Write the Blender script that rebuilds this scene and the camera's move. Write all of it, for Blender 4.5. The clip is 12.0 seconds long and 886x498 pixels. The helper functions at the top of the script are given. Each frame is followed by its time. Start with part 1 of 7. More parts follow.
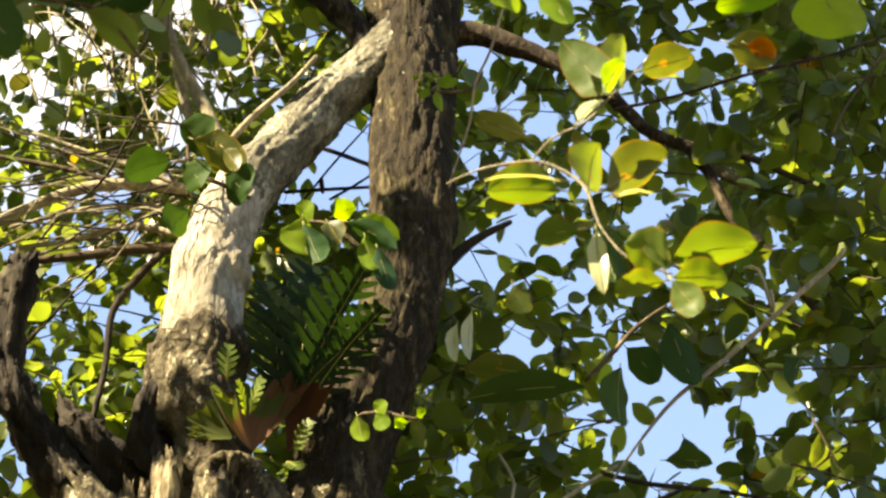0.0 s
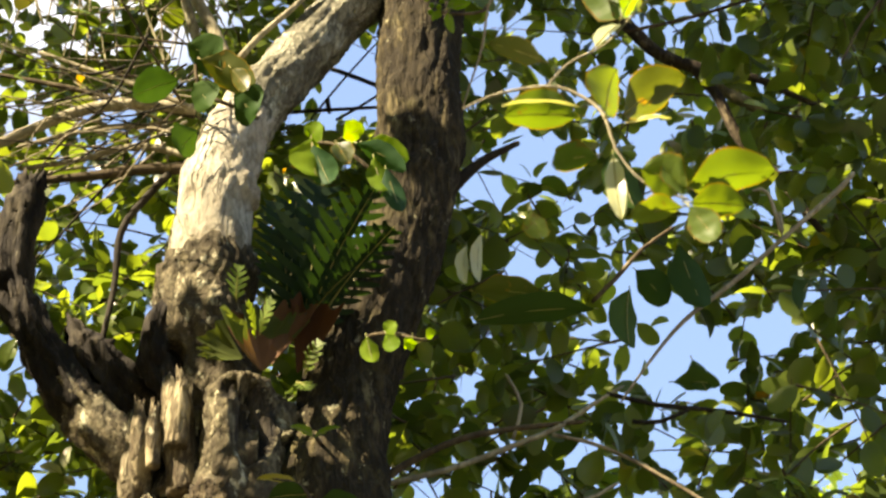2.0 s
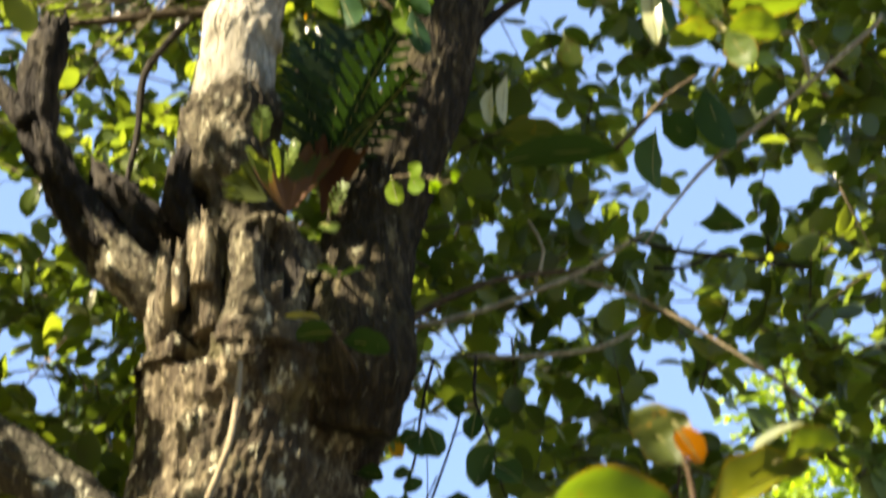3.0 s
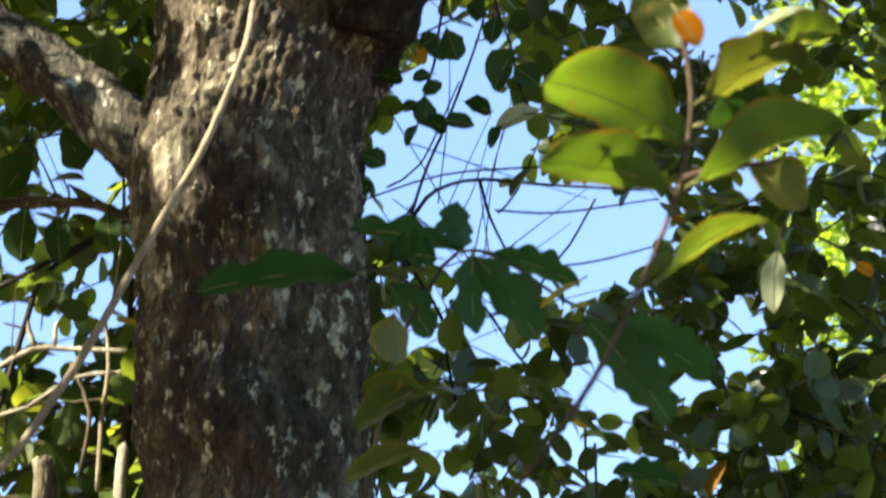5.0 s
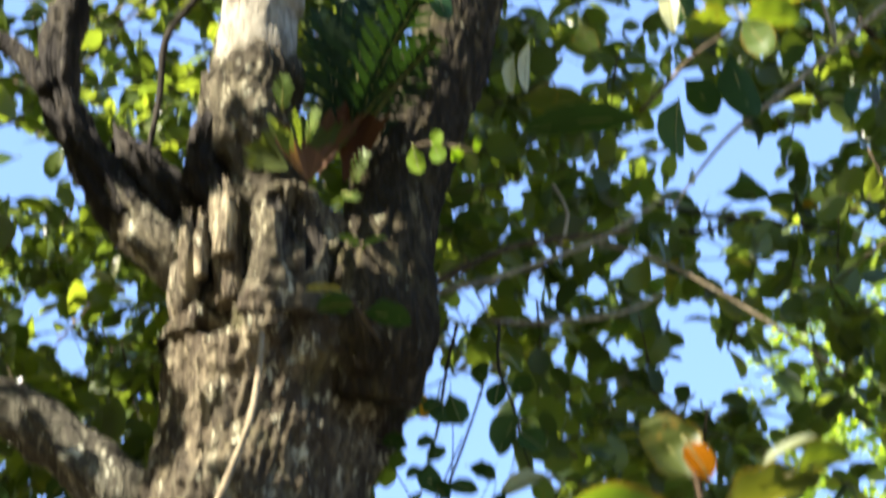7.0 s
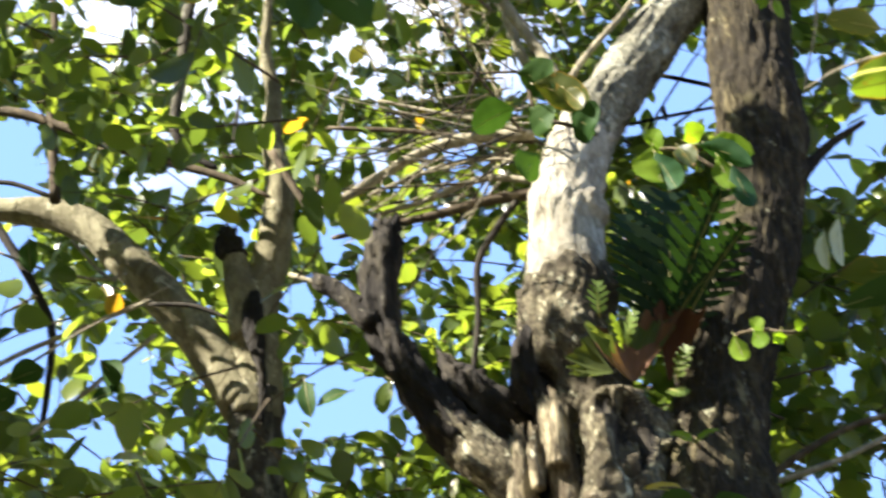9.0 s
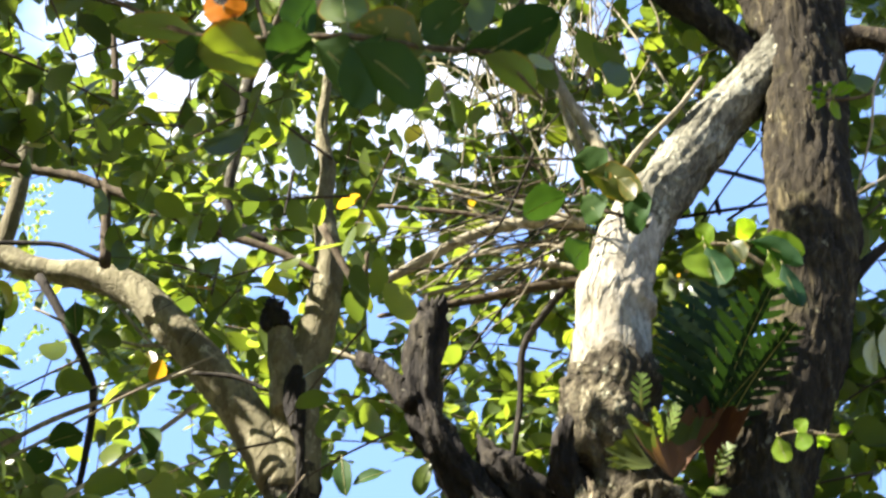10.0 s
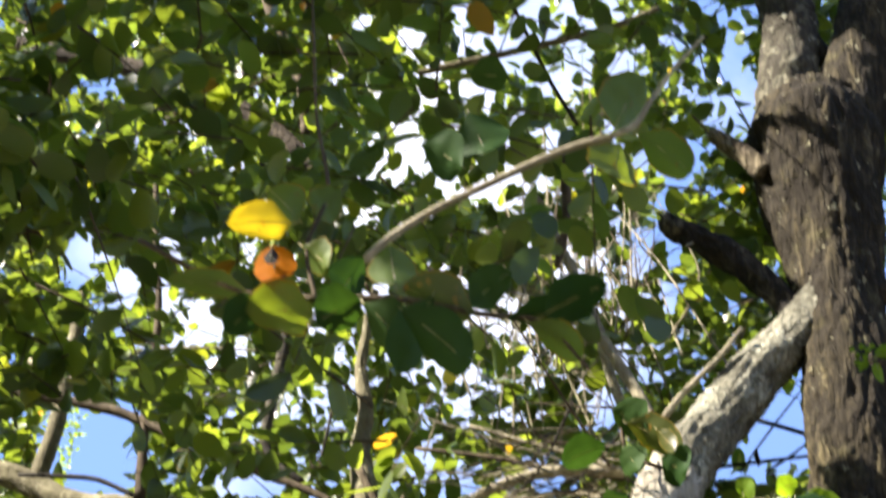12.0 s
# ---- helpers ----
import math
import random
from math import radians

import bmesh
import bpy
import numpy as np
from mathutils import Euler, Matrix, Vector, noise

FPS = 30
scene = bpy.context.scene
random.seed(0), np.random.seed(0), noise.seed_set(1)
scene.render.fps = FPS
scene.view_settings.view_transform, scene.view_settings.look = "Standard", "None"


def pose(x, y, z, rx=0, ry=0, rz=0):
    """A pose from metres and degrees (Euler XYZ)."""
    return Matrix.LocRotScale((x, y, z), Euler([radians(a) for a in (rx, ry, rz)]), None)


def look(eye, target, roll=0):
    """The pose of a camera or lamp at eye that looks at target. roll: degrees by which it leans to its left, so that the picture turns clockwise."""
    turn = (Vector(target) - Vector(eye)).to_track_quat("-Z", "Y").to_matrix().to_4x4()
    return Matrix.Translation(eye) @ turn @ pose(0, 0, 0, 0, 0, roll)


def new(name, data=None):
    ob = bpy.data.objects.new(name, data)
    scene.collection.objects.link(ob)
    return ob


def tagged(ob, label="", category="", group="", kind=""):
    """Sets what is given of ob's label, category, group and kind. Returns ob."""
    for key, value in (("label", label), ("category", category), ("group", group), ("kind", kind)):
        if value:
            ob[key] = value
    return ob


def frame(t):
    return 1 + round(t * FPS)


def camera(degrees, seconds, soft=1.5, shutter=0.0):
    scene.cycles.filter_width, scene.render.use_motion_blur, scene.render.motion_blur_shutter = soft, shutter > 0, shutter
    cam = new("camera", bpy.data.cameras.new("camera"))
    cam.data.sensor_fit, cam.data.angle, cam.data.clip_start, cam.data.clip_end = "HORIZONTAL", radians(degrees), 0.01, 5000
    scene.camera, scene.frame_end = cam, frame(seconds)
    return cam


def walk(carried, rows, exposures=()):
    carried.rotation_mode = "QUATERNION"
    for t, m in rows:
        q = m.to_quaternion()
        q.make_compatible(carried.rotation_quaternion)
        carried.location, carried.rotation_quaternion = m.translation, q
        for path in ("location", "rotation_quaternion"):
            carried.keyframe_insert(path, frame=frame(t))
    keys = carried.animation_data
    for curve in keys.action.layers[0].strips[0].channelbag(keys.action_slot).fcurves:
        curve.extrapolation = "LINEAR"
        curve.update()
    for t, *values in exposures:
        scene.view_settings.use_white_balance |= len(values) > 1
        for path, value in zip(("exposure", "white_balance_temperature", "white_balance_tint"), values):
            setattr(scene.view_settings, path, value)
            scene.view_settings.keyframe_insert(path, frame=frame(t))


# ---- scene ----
WALK = [
    (0.0, look((0.032, 0.018, 1.604), (0.0171, 4.0643, 4.5416), -2.31)),
    (0.5, look((0.020, -0.001, 1.626), (0.0159, 4.0693, 4.5300), -2.54)),
    (1.0, look((0.001, 0.014, 1.580), (-0.0111, 4.0897, 4.4760), -1.91)),
    (1.5, look((0.009, 0.012, 1.598), (-0.0031, 4.1384, 4.4208), -1.64)),
    (2.0, look((0.001, 0.004, 1.611), (-0.0167, 4.1828, 4.3566), -2.14)),
    (2.5, look((0.023, -0.026, 1.633), (-0.0388, 4.2187, 4.2745), -1.85)),
    (3.0, look((-0.037, 0.034, 1.551), (-0.1005, 4.4035, 3.9801), -1.54)),
    (3.5, look((0.023, 0.045, 1.595), (-0.0866, 4.5839, 3.6889), -1.35)),
    (3.7, look((0.012, 0.035, 1.560), (-0.1047, 4.5938, 3.6090), -1.64)),
    (5.3, look((-0.000, 0.055, 1.513), (-0.2077, 4.8514, 2.9085), -0.03)),
    (5.5, look((-0.003, 0.049, 1.513), (-0.2117, 4.8276, 2.9691), 0.29)),
    (6.0, look((-0.002, 0.031, 1.533), (-0.2007, 4.7595, 3.1456), 0.42)),
    (6.5, look((0.004, 0.020, 1.557), (-0.1732, 4.6448, 3.4492), -0.28)),
    (7.0, look((-0.004, 0.015, 1.637), (-0.1688, 4.4654, 3.9100), -1.19)),
    (7.2, look((-0.013, -0.025, 1.645), (-0.1705, 4.3398, 4.0791), -0.91)),
    (8.8, look((-0.016, 0.000, 1.577), (-0.9004, 4.0494, 4.3742), -2.62)),
    (9.0, look((-0.016, 0.004, 1.586), (-0.9936, 4.0128, 4.4094), -2.02)),
    (9.5, look((-0.017, 0.028, 1.579), (-1.1686, 3.9194, 4.4997), 0.62)),
    (10.0, look((-0.003, 0.016, 1.604), (-1.0896, 3.8617, 4.6093), 2.06)),
    (10.5, look((0.000, 0.023, 1.587), (-1.0681, 3.8053, 4.6782), 3.35)),
    (11.0, look((-0.002, 0.006, 1.607), (-1.0710, 3.6814, 4.8233), 3.66)),
    (11.5, look((0.014, -0.002, 1.618), (-1.0652, 3.5671, 4.9495), 4.06)),
    (12.0, look((-0.011, -0.035, 1.645), (-1.1071, 3.3835, 5.1251), 4.80)),
]
cam = camera(28.0, 12.0, soft=2.5, shutter=0.6)
walk(cam, WALK, exposures=[(0.0, 2.44, 9100, 12), (2.5, 2.32, 8700, 12), (3.0, 2.34, 7900, 12), (6.0, 2.38, 6750, 13), (9.0, 2.58, 6500, 13), (11.0, 2.53, 6650, 15), (12.0, 2.28, 6600, 17)])
cam.data.dof.use_dof = True
cam.data.dof.focus_distance, cam.data.dof.aperture_fstop = 5.6, 8.5

# ---------------------------------------------------------------- world and sun
SUN_DIR = Vector((-0.64, -0.40, 0.65)).normalized()
world = bpy.data.worlds.new("world")
scene.world = world
world.use_nodes = True
wn, wl = world.node_tree.nodes, world.node_tree.links
wn.clear()
w_out = wn.new("ShaderNodeOutputWorld")
w_bg = wn.new("ShaderNodeBackground")
w_sky = wn.new("ShaderNodeTexSky")
w_sky.sky_type, w_sky.sun_disc = "NISHITA", False
w_sky.sun_elevation = math.asin(SUN_DIR.z)
w_sky.sun_rotation = math.atan2(SUN_DIR.x, SUN_DIR.y)
w_sky.air_density, w_sky.dust_density, w_sky.ozone_density = 1.0, 0.3, 2.6
w_coord = wn.new("ShaderNodeTexCoord")
w_noise = wn.new("ShaderNodeTexNoise")
w_noise.inputs["Scale"].default_value, w_noise.inputs["Detail"].default_value = 7.0, 7.0
w_dot = wn.new("ShaderNodeVectorMath")
w_dot.operation = "DOT_PRODUCT"
w_dot.inputs[1].default_value = (-0.225, 0.655, 0.721)  # the way to a bank of white cloud
w_near = wn.new("ShaderNodeMapRange")
w_near.inputs["From Min"].default_value, w_near.inputs["From Max"].default_value = 0.970, 0.998
w_near.inputs["To Min"].default_value, w_near.inputs["To Max"].default_value = -0.30, 0.30
w_add = wn.new("ShaderNodeMath")
w_add.operation = "ADD"
w_ramp = wn.new("ShaderNodeValToRGB")
w_ramp.color_ramp.elements[0].position, w_ramp.color_ramp.elements[1].position = 0.48, 0.95
w_mix = wn.new("ShaderNodeMixRGB")
w_mix.inputs[2].default_value = (4.8, 5.1, 5.6, 1)
wl.new(w_coord.outputs["Generated"], w_noise.inputs["Vector"])
wl.new(w_coord.outputs["Generated"], w_dot.inputs[0])
wl.new(w_dot.outputs["Value"], w_near.inputs["Value"])
wl.new(w_near.outputs[0], w_add.inputs[0])
wl.new(w_noise.outputs["Fac"], w_add.inputs[1])
wl.new(w_add.outputs[0], w_ramp.inputs["Fac"])
wl.new(w_ramp.outputs["Color"], w_mix.inputs[0])
w_tint = wn.new("ShaderNodeMixRGB")
w_tint.blend_type = "MULTIPLY"
w_tint.inputs[0].default_value, w_tint.inputs[2].default_value = 1.0, (0.74, 0.90, 1.12, 1)  # clear dry air
wl.new(w_sky.outputs[0], w_tint.inputs[1])
w_even = wn.new("ShaderNodeMixRGB")
w_even.inputs[0].default_value, w_even.inputs[2].default_value = 0.7, (0.88, 1.50, 2.95, 1)  # thin even haze
wl.new(w_tint.outputs[0], w_even.inputs[1])
wl.new(w_even.outputs[0], w_mix.inputs[1])
wl.new(w_mix.outputs[0], w_bg.inputs["Color"])
w_bg.inputs["Strength"].default_value = 0.092
wl.new(w_bg.outputs[0], w_out.inputs[0])

sun_data = bpy.data.lights.new("sun", "SUN")
sun_data.energy, sun_data.angle, sun_data.color = 5.0, radians(0.53), (1.0, 0.95, 0.86)
sun = new("sun", sun_data)
sun.matrix_world = look((0, 0, 30), Vector((0, 0, 30)) - SUN_DIR)

# ---------------------------------------------------------------- materials


def node(nt, kind, **inputs):
    n = nt.nodes.new(kind)
    for k, val in inputs.items():
        n.inputs[k.replace("_", " ")].default_value = val
    return n


def ramp(nt, fac, stops):
    r = nt.nodes.new("ShaderNodeValToRGB")
    els = r.color_ramp.elements
    while len(els) < len(stops):
        els.new(0.5)
    for e, (pos, col) in zip(els, stops):
        e.position, e.color = pos, (*col, 1)
    nt.links.new(fac, r.inputs["Fac"])
    return r.outputs["Color"]


def mix(nt, fac, a, b, mode="MIX"):
    m = nt.nodes.new("ShaderNodeMixRGB")
    m.blend_type = mode
    for sock, val in zip(m.inputs, (fac, a, b)):
        if isinstance(val, (int, float)):
            sock.default_value = val
        elif isinstance(val, tuple):
            sock.default_value = (*val, 1)
        else:
            nt.links.new(val, sock)
    return m.outputs[0]


def material(name):
    m = bpy.data.materials.new(name)
    m.use_nodes = True
    nt = m.node_tree
    bsdf = nt.nodes["Principled BSDF"]
    coord = nt.nodes.new("ShaderNodeTexCoord")
    return m, nt, bsdf, coord.outputs["Object"]


def mapped(nt, coord, scale):
    mp = nt.nodes.new("ShaderNodeMapping")
    mp.inputs["Scale"].default_value = scale
    nt.links.new(coord, mp.inputs["Vector"])
    return mp.outputs[0]


def noise_fac(nt, vec, scale, detail=5, rough=0.6):
    n = node(nt, "ShaderNodeTexNoise", Scale=scale, Detail=detail, Roughness=rough)
    nt.links.new(vec, n.inputs["Vector"])
    return n.outputs["Fac"]


def bark_material(name, dark, mid, pale, lichen, plates=9.0, bump=0.8, lichen_at=0.60, stretch=0.35, flake=0.6, fiss=0.75, moss=None, stain=0.7, wander=0.15, deep=0.5, mottle=0.0):
    """Bark with flakes of differing tone, fissures along the stem, stains and pale lichen."""
    dark, mid, pale, lichen = [(r * 0.95, g, b * 0.8) for r, g, b in (dark, mid, pale, lichen)]  # olive-tan
    m, nt, bsdf, co = material(name)
    vec = mapped(nt, co, (1, 1, stretch))
    big = noise_fac(nt, co, 3.5, 4)
    fine = noise_fac(nt, vec, 60, 8, 0.7)
    warp = node(nt, "ShaderNodeTexNoise", Scale=22.0, Detail=9.0)
    nt.links.new(vec, warp.inputs["Vector"])
    wv = mix(nt, wander, vec, warp.outputs["Color"], "ADD")
    vor = node(nt, "ShaderNodeTexVoronoi", Scale=plates)
    vor.feature = "DISTANCE_TO_EDGE"
    nt.links.new(wv, vor.inputs["Vector"])
    cell = node(nt, "ShaderNodeTexVoronoi", Scale=plates)
    nt.links.new(wv, cell.inputs["Vector"])
    crack = ramp(nt, vor.outputs["Distance"], [(0.0, (0.25 * deep * 2 if deep == 0.5 else 0.0,) * 3), (0.12 if deep == 0.5 else 0.2, (1, 1, 1))])
    base = ramp(nt, fine, [(0.30, dark), (0.5, mid), (0.72, pale)])
    parted = nt.nodes.new("ShaderNodeSeparateColor")
    nt.links.new(cell.outputs["Color"], parted.inputs[0])
    tone = ramp(nt, parted.outputs[0], [(0.05, dark), (0.4, mid), (0.68, mid), (0.86, pale)])
    base = mix(nt, flake, base, tone)
    base = mix(nt, ramp(nt, big, [(0.42, (0.0, 0.0, 0.0)), (0.68 - max(0.0, stain - 0.7) * 0.5, (stain, stain, stain))]), base, dark)
    base = mix(nt, mix(nt, deep, crack, fine), dark, base)
    run = noise_fac(nt, mapped(nt, co, (1, 1, stretch * 0.8)), plates * 0.6, 5, 0.65)
    fissure = ramp(nt, run, [(0.42, (1, 1, 1)), (0.485, (0, 0, 0)), (0.515, (0, 0, 0)), (0.58, (1, 1, 1))])
    base = mix(nt, mix(nt, fiss, (1.0, 1.0, 1.0), fissure), dark, base)
    spots = noise_fac(nt, mapped(nt, co, (1, 1, 0.6)), 24, 6, 0.65)
    base = mix(nt, ramp(nt, spots, [(lichen_at, (0, 0, 0)), (lichen_at + 0.06, (0.8, 0.8, 0.8))]), base, lichen)
    if mottle:
        blot = noise_fac(nt, mapped(nt, co, (1, 1, 0.55)), 26, 9, 0.78)
        base = mix(nt, ramp(nt, blot, [(0.43, (mottle,) * 3), (0.53, (0, 0, 0))]), base, dark)
    if moss:
        patch = noise_fac(nt, co, 5.5, 7, 0.7)
        base = mix(nt, ramp(nt, patch, [(0.56, (0, 0, 0)), (0.66, (0.6, 0.6, 0.6))]), base, moss)
    nt.links.new(base, bsdf.inputs["Base Color"])
    bsdf.inputs["Roughness"].default_value = 0.92
    bsdf.inputs["Specular IOR Level"].default_value = 0.2
    b = node(nt, "ShaderNodeBump", Strength=bump, Distance=0.015)
    h = mix(nt, 0.5, crack, fine)
    h = mix(nt, 0.3, h, cell.outputs["Color"])
    h = mix(nt, fiss * 0.5, h, fissure)
    nt.links.new(h, b.inputs["Height"])
    nt.links.new(b.outputs[0], bsdf.inputs["Normal"])
    return m


def leaf_material(name, stops, glow=0.5, rough=0.42, per_object=False, spots=None, gloss=0.35):
    """A leaf: glossy waxy skin over tissue that lets sunlight through."""
    m, nt, bsdf, co = material(name)
    if per_object:
        rnd = nt.nodes.new("ShaderNodeObjectInfo").outputs["Random"]
    else:
        rnd = nt.nodes.new("ShaderNodeNewGeometry").outputs["Random Per Island"]
    col = ramp(nt, rnd, stops)
    blotch = noise_fac(nt, co, 22, 4)
    col = mix(nt, ramp(nt, blotch, [(0.35, (0, 0, 0)), (0.75, (0.45, 0.45, 0.45))]), col, mix(nt, 1.0, col, (1.35, 1.2, 0.8), "MULTIPLY"))
    if spots:
        sp = noise_fac(nt, co, 34, 3)
        col = mix(nt, ramp(nt, sp, [(0.64, (0, 0, 0)), (0.70, (0.8, 0.8, 0.8))]), col, spots)
    nt.links.new(col, bsdf.inputs["Base Color"])
    bsdf.inputs["Roughness"].default_value = rough
    bsdf.inputs["Specular IOR Level"].default_value = gloss
    tr = nt.nodes.new("ShaderNodeBsdfTranslucent")
    nt.links.new(mix(nt, 1.0, col, (2.6, 2.5, 0.8), "MULTIPLY"), tr.inputs["Color"])
    ms = nt.nodes.new("ShaderNodeMixShader")
    ms.inputs[0].default_value = glow
    nt.links.new(bsdf.outputs[0], ms.inputs[1])
    nt.links.new(tr.outputs[0], ms.inputs[2])
    nt.links.new(ms.outputs[0], nt.nodes["Material Output"].inputs["Surface"])
    b = node(nt, "ShaderNodeBump", Strength=0.25, Distance=0.004)
    nt.links.new(noise_fac(nt, co, 60, 3), b.inputs["Height"])
    nt.links.new(b.outputs[0], bsdf.inputs["Normal"])
    return m


BARK = bark_material("bark", (0.020, 0.014, 0.010), (0.16, 0.125, 0.088), (0.45, 0.39, 0.305), (0.55, 0.51, 0.42), 13, 0.9, 0.575, 0.55, 0.6, 0.35, (0.12, 0.11, 0.05), 0.8, 0.12, 0.5, 0.6)
FOOT_BARK = bark_material("foot_bark", (0.030, 0.023, 0.016), (0.19, 0.155, 0.112), (0.47, 0.41, 0.32), (0.52, 0.48, 0.40), 18, 0.9, 0.58, 0.7, 0.5, 0.3, None, 0.75, 0.12, 0.5, 0.75)
# brown stem bark, its colour lowered further in place of crown shade
STEM_BARK = bark_material("stem_bark", (0.014, 0.010, 0.005), (0.066, 0.050, 0.027), (0.19, 0.15, 0.092), (0.48, 0.43, 0.32), 24, 1.0, 0.625, 0.22, 0.5, 0.8, (0.075, 0.066, 0.026), 0.75, 0.08, 0.35, 0.7)
GREY_BARK = bark_material("grey_bark", (0.028, 0.023, 0.018), (0.115, 0.10, 0.08), (0.33, 0.30, 0.25), (0.58, 0.55, 0.49), 26, 0.8, 0.62, 0.5, 0.7, 0.6)
LIMB_BARK = bark_material("limb_bark", (0.07, 0.062, 0.052), (0.40, 0.37, 0.33), (0.64, 0.61, 0.56), (0.075, 0.068, 0.056), 18, 0.9, 0.545, 0.6, 0.6, 0.45)
PALE_BARK = bark_material("pale_bark", (0.15, 0.125, 0.105), (0.48, 0.43, 0.415), (0.70, 0.64, 0.64), (0.16, 0.14, 0.12), 12, 0.8, 0.585, 0.5, 0.45, 0.2, None, 0.5)
SMOOTH_BARK = bark_material("smooth_bark", (0.09, 0.075, 0.05), (0.265, 0.23, 0.16), (0.43, 0.385, 0.295), (0.42, 0.38, 0.31), 13, 0.6, 0.61, 0.5, 0.55, 0.45)
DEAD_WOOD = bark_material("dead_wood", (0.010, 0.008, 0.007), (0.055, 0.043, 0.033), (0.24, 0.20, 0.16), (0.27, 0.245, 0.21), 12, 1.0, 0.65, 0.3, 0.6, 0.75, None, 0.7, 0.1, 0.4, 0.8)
ROT_WOOD = bark_material("weathered_wood", (0.04, 0.028, 0.02), (0.33, 0.265, 0.195), (0.60, 0.52, 0.42), (0.45, 0.42, 0.36), 13, 1.0, 0.66)
TWIG = bark_material("twig_bark", (0.05, 0.036, 0.025), (0.13, 0.095, 0.065), (0.24, 0.19, 0.14), (0.34, 0.31, 0.26), 20, 0.3, 0.70)
PALE_TWIG = bark_material("pale_twig_bark", (0.18, 0.15, 0.12), (0.42, 0.36, 0.29), (0.58, 0.53, 0.45), (0.30, 0.27, 0.22), 20, 0.3, 0.70)
BRANCH_BARK = bark_material("branch_bark", (0.02, 0.014, 0.010), (0.075, 0.055, 0.04), (0.22, 0.17, 0.125), (0.36, 0.32, 0.26), 26, 0.6, 0.64)
DARK_TWIG = bark_material("dark_twig_bark", (0.015, 0.012, 0.01), (0.045, 0.036, 0.03), (0.10, 0.085, 0.07), (0.16, 0.15, 0.13), 20, 0.3, 0.72)
RED_TWIG = bark_material("red_twig_bark", (0.05, 0.03, 0.02), (0.15, 0.098, 0.066), (0.30, 0.215, 0.155), (0.32, 0.25, 0.2), 30, 0.3, 0.72)
VINE_BARK = bark_material("vine_bark", (0.18, 0.135, 0.10), (0.42, 0.34, 0.26), (0.56, 0.48, 0.39), (0.56, 0.50, 0.43), 24, 0.3, 0.72)
LEAF = leaf_material("leaf", [(0.0, (0.036, 0.058, 0.020)), (0.45, (0.064, 0.098, 0.027)), (0.85, (0.106, 0.144, 0.032)), (0.982, (0.125, 0.165, 0.036)), (0.996, (0.17, 0.165, 0.025)), (1.0, (0.26, 0.12, 0.02))], 0.5, 0.30, gloss=0.45)
LEAF_PART = leaf_material("leaf_single", [(0.0, (0.036, 0.064, 0.023)), (0.5, (0.060, 0.102, 0.030)), (1.0, (0.095, 0.145, 0.034))], 0.5, 0.34, per_object=True)
YOUNG_LEAF = leaf_material("young_leaf", [(0.0, (0.052, 0.092, 0.014)), (0.5, (0.074, 0.117, 0.017)), (1.0, (0.100, 0.140, 0.02))], 0.4, 0.55, per_object=True, spots=(0.10, 0.07, 0.015))
OLIVE_LEAF = leaf_material("olive_leaf", [(0.0, (0.045, 0.065, 0.014)), (1.0, (0.075, 0.085, 0.018))], 0.35, per_object=True, spots=(0.25, 0.13, 0.02))
# darker leaf green; on the branch with orange leaves it paints shaded leaves
DARK_LEAF = leaf_material("dark_leaf", [(0.0, (0.018, 0.046, 0.012)), (1.0, (0.034, 0.070, 0.017))], 0.22, 0.6, per_object=True, gloss=0.06)
CLIMBER_LEAF = leaf_material("climber_leaf", [(0.0, (0.016, 0.050, 0.02)), (1.0, (0.028, 0.075, 0.026))], 0.35, 0.6, per_object=True, gloss=0.15)
ORANGE_LEAF = leaf_material("orange_leaf", [(0.0, (0.33, 0.095, 0.003)), (1.0, (0.38, 0.15, 0.005))], 0.45, 0.7, gloss=0.05, per_object=True, spots=(0.16, 0.04, 0.01))
YELLOW_LEAF = leaf_material("yellow_leaf", [(0.0, (0.22, 0.20, 0.018)), (1.0, (0.32, 0.235, 0.018))], 0.45, per_object=True, spots=(0.30, 0.10, 0.01))
# pale leaves; the same colour paints white sun glints on others
PALE_AND_GLINT_LEAF = leaf_material("pale_and_glint_leaf", [(0.0, (0.24, 0.27, 0.15)), (1.0, (0.33, 0.35, 0.22))], 0.25, 0.3, per_object=True)
FAR_LEAF = leaf_material("bright_leaf", [(0.0, (0.10, 0.165, 0.02)), (1.0, (0.18, 0.26, 0.035))], 0.5)
# frond green set darker to stand for the crown's shade on it
FERN = leaf_material("fern_green_shaded", [(0.0, (0.0078, 0.0221, 0.0072)), (1.0, (0.0143, 0.0325, 0.0084))], 0.22, 0.65, per_object=True, gloss=0.15)
FAR_SINGLE = leaf_material("lime_leaf", [(0.0, (0.095, 0.175, 0.017)), (1.0, (0.15, 0.235, 0.022))], 0.5, 0.6, per_object=True, gloss=0.1)
# nest frond colours are lowered for shade as well
DRY_FERN = leaf_material("fern_brown", [(0.0, (0.085, 0.045, 0.027)), (1.0, (0.12, 0.07, 0.042))], 0.25, 0.8, per_object=True, gloss=0.1)
RUST_FERN = leaf_material("fern_rust", [(0.0, (0.045, 0.020, 0.012)), (1.0, (0.058, 0.026, 0.015))], 0.3, 0.8, per_object=True, gloss=0.1)
NEST_RIM = leaf_material("fern_rim", [(0.0, (0.048, 0.066, 0.02)), (1.0, (0.06, 0.08, 0.025))], 0.35, 0.7, per_object=True, gloss=0.1)

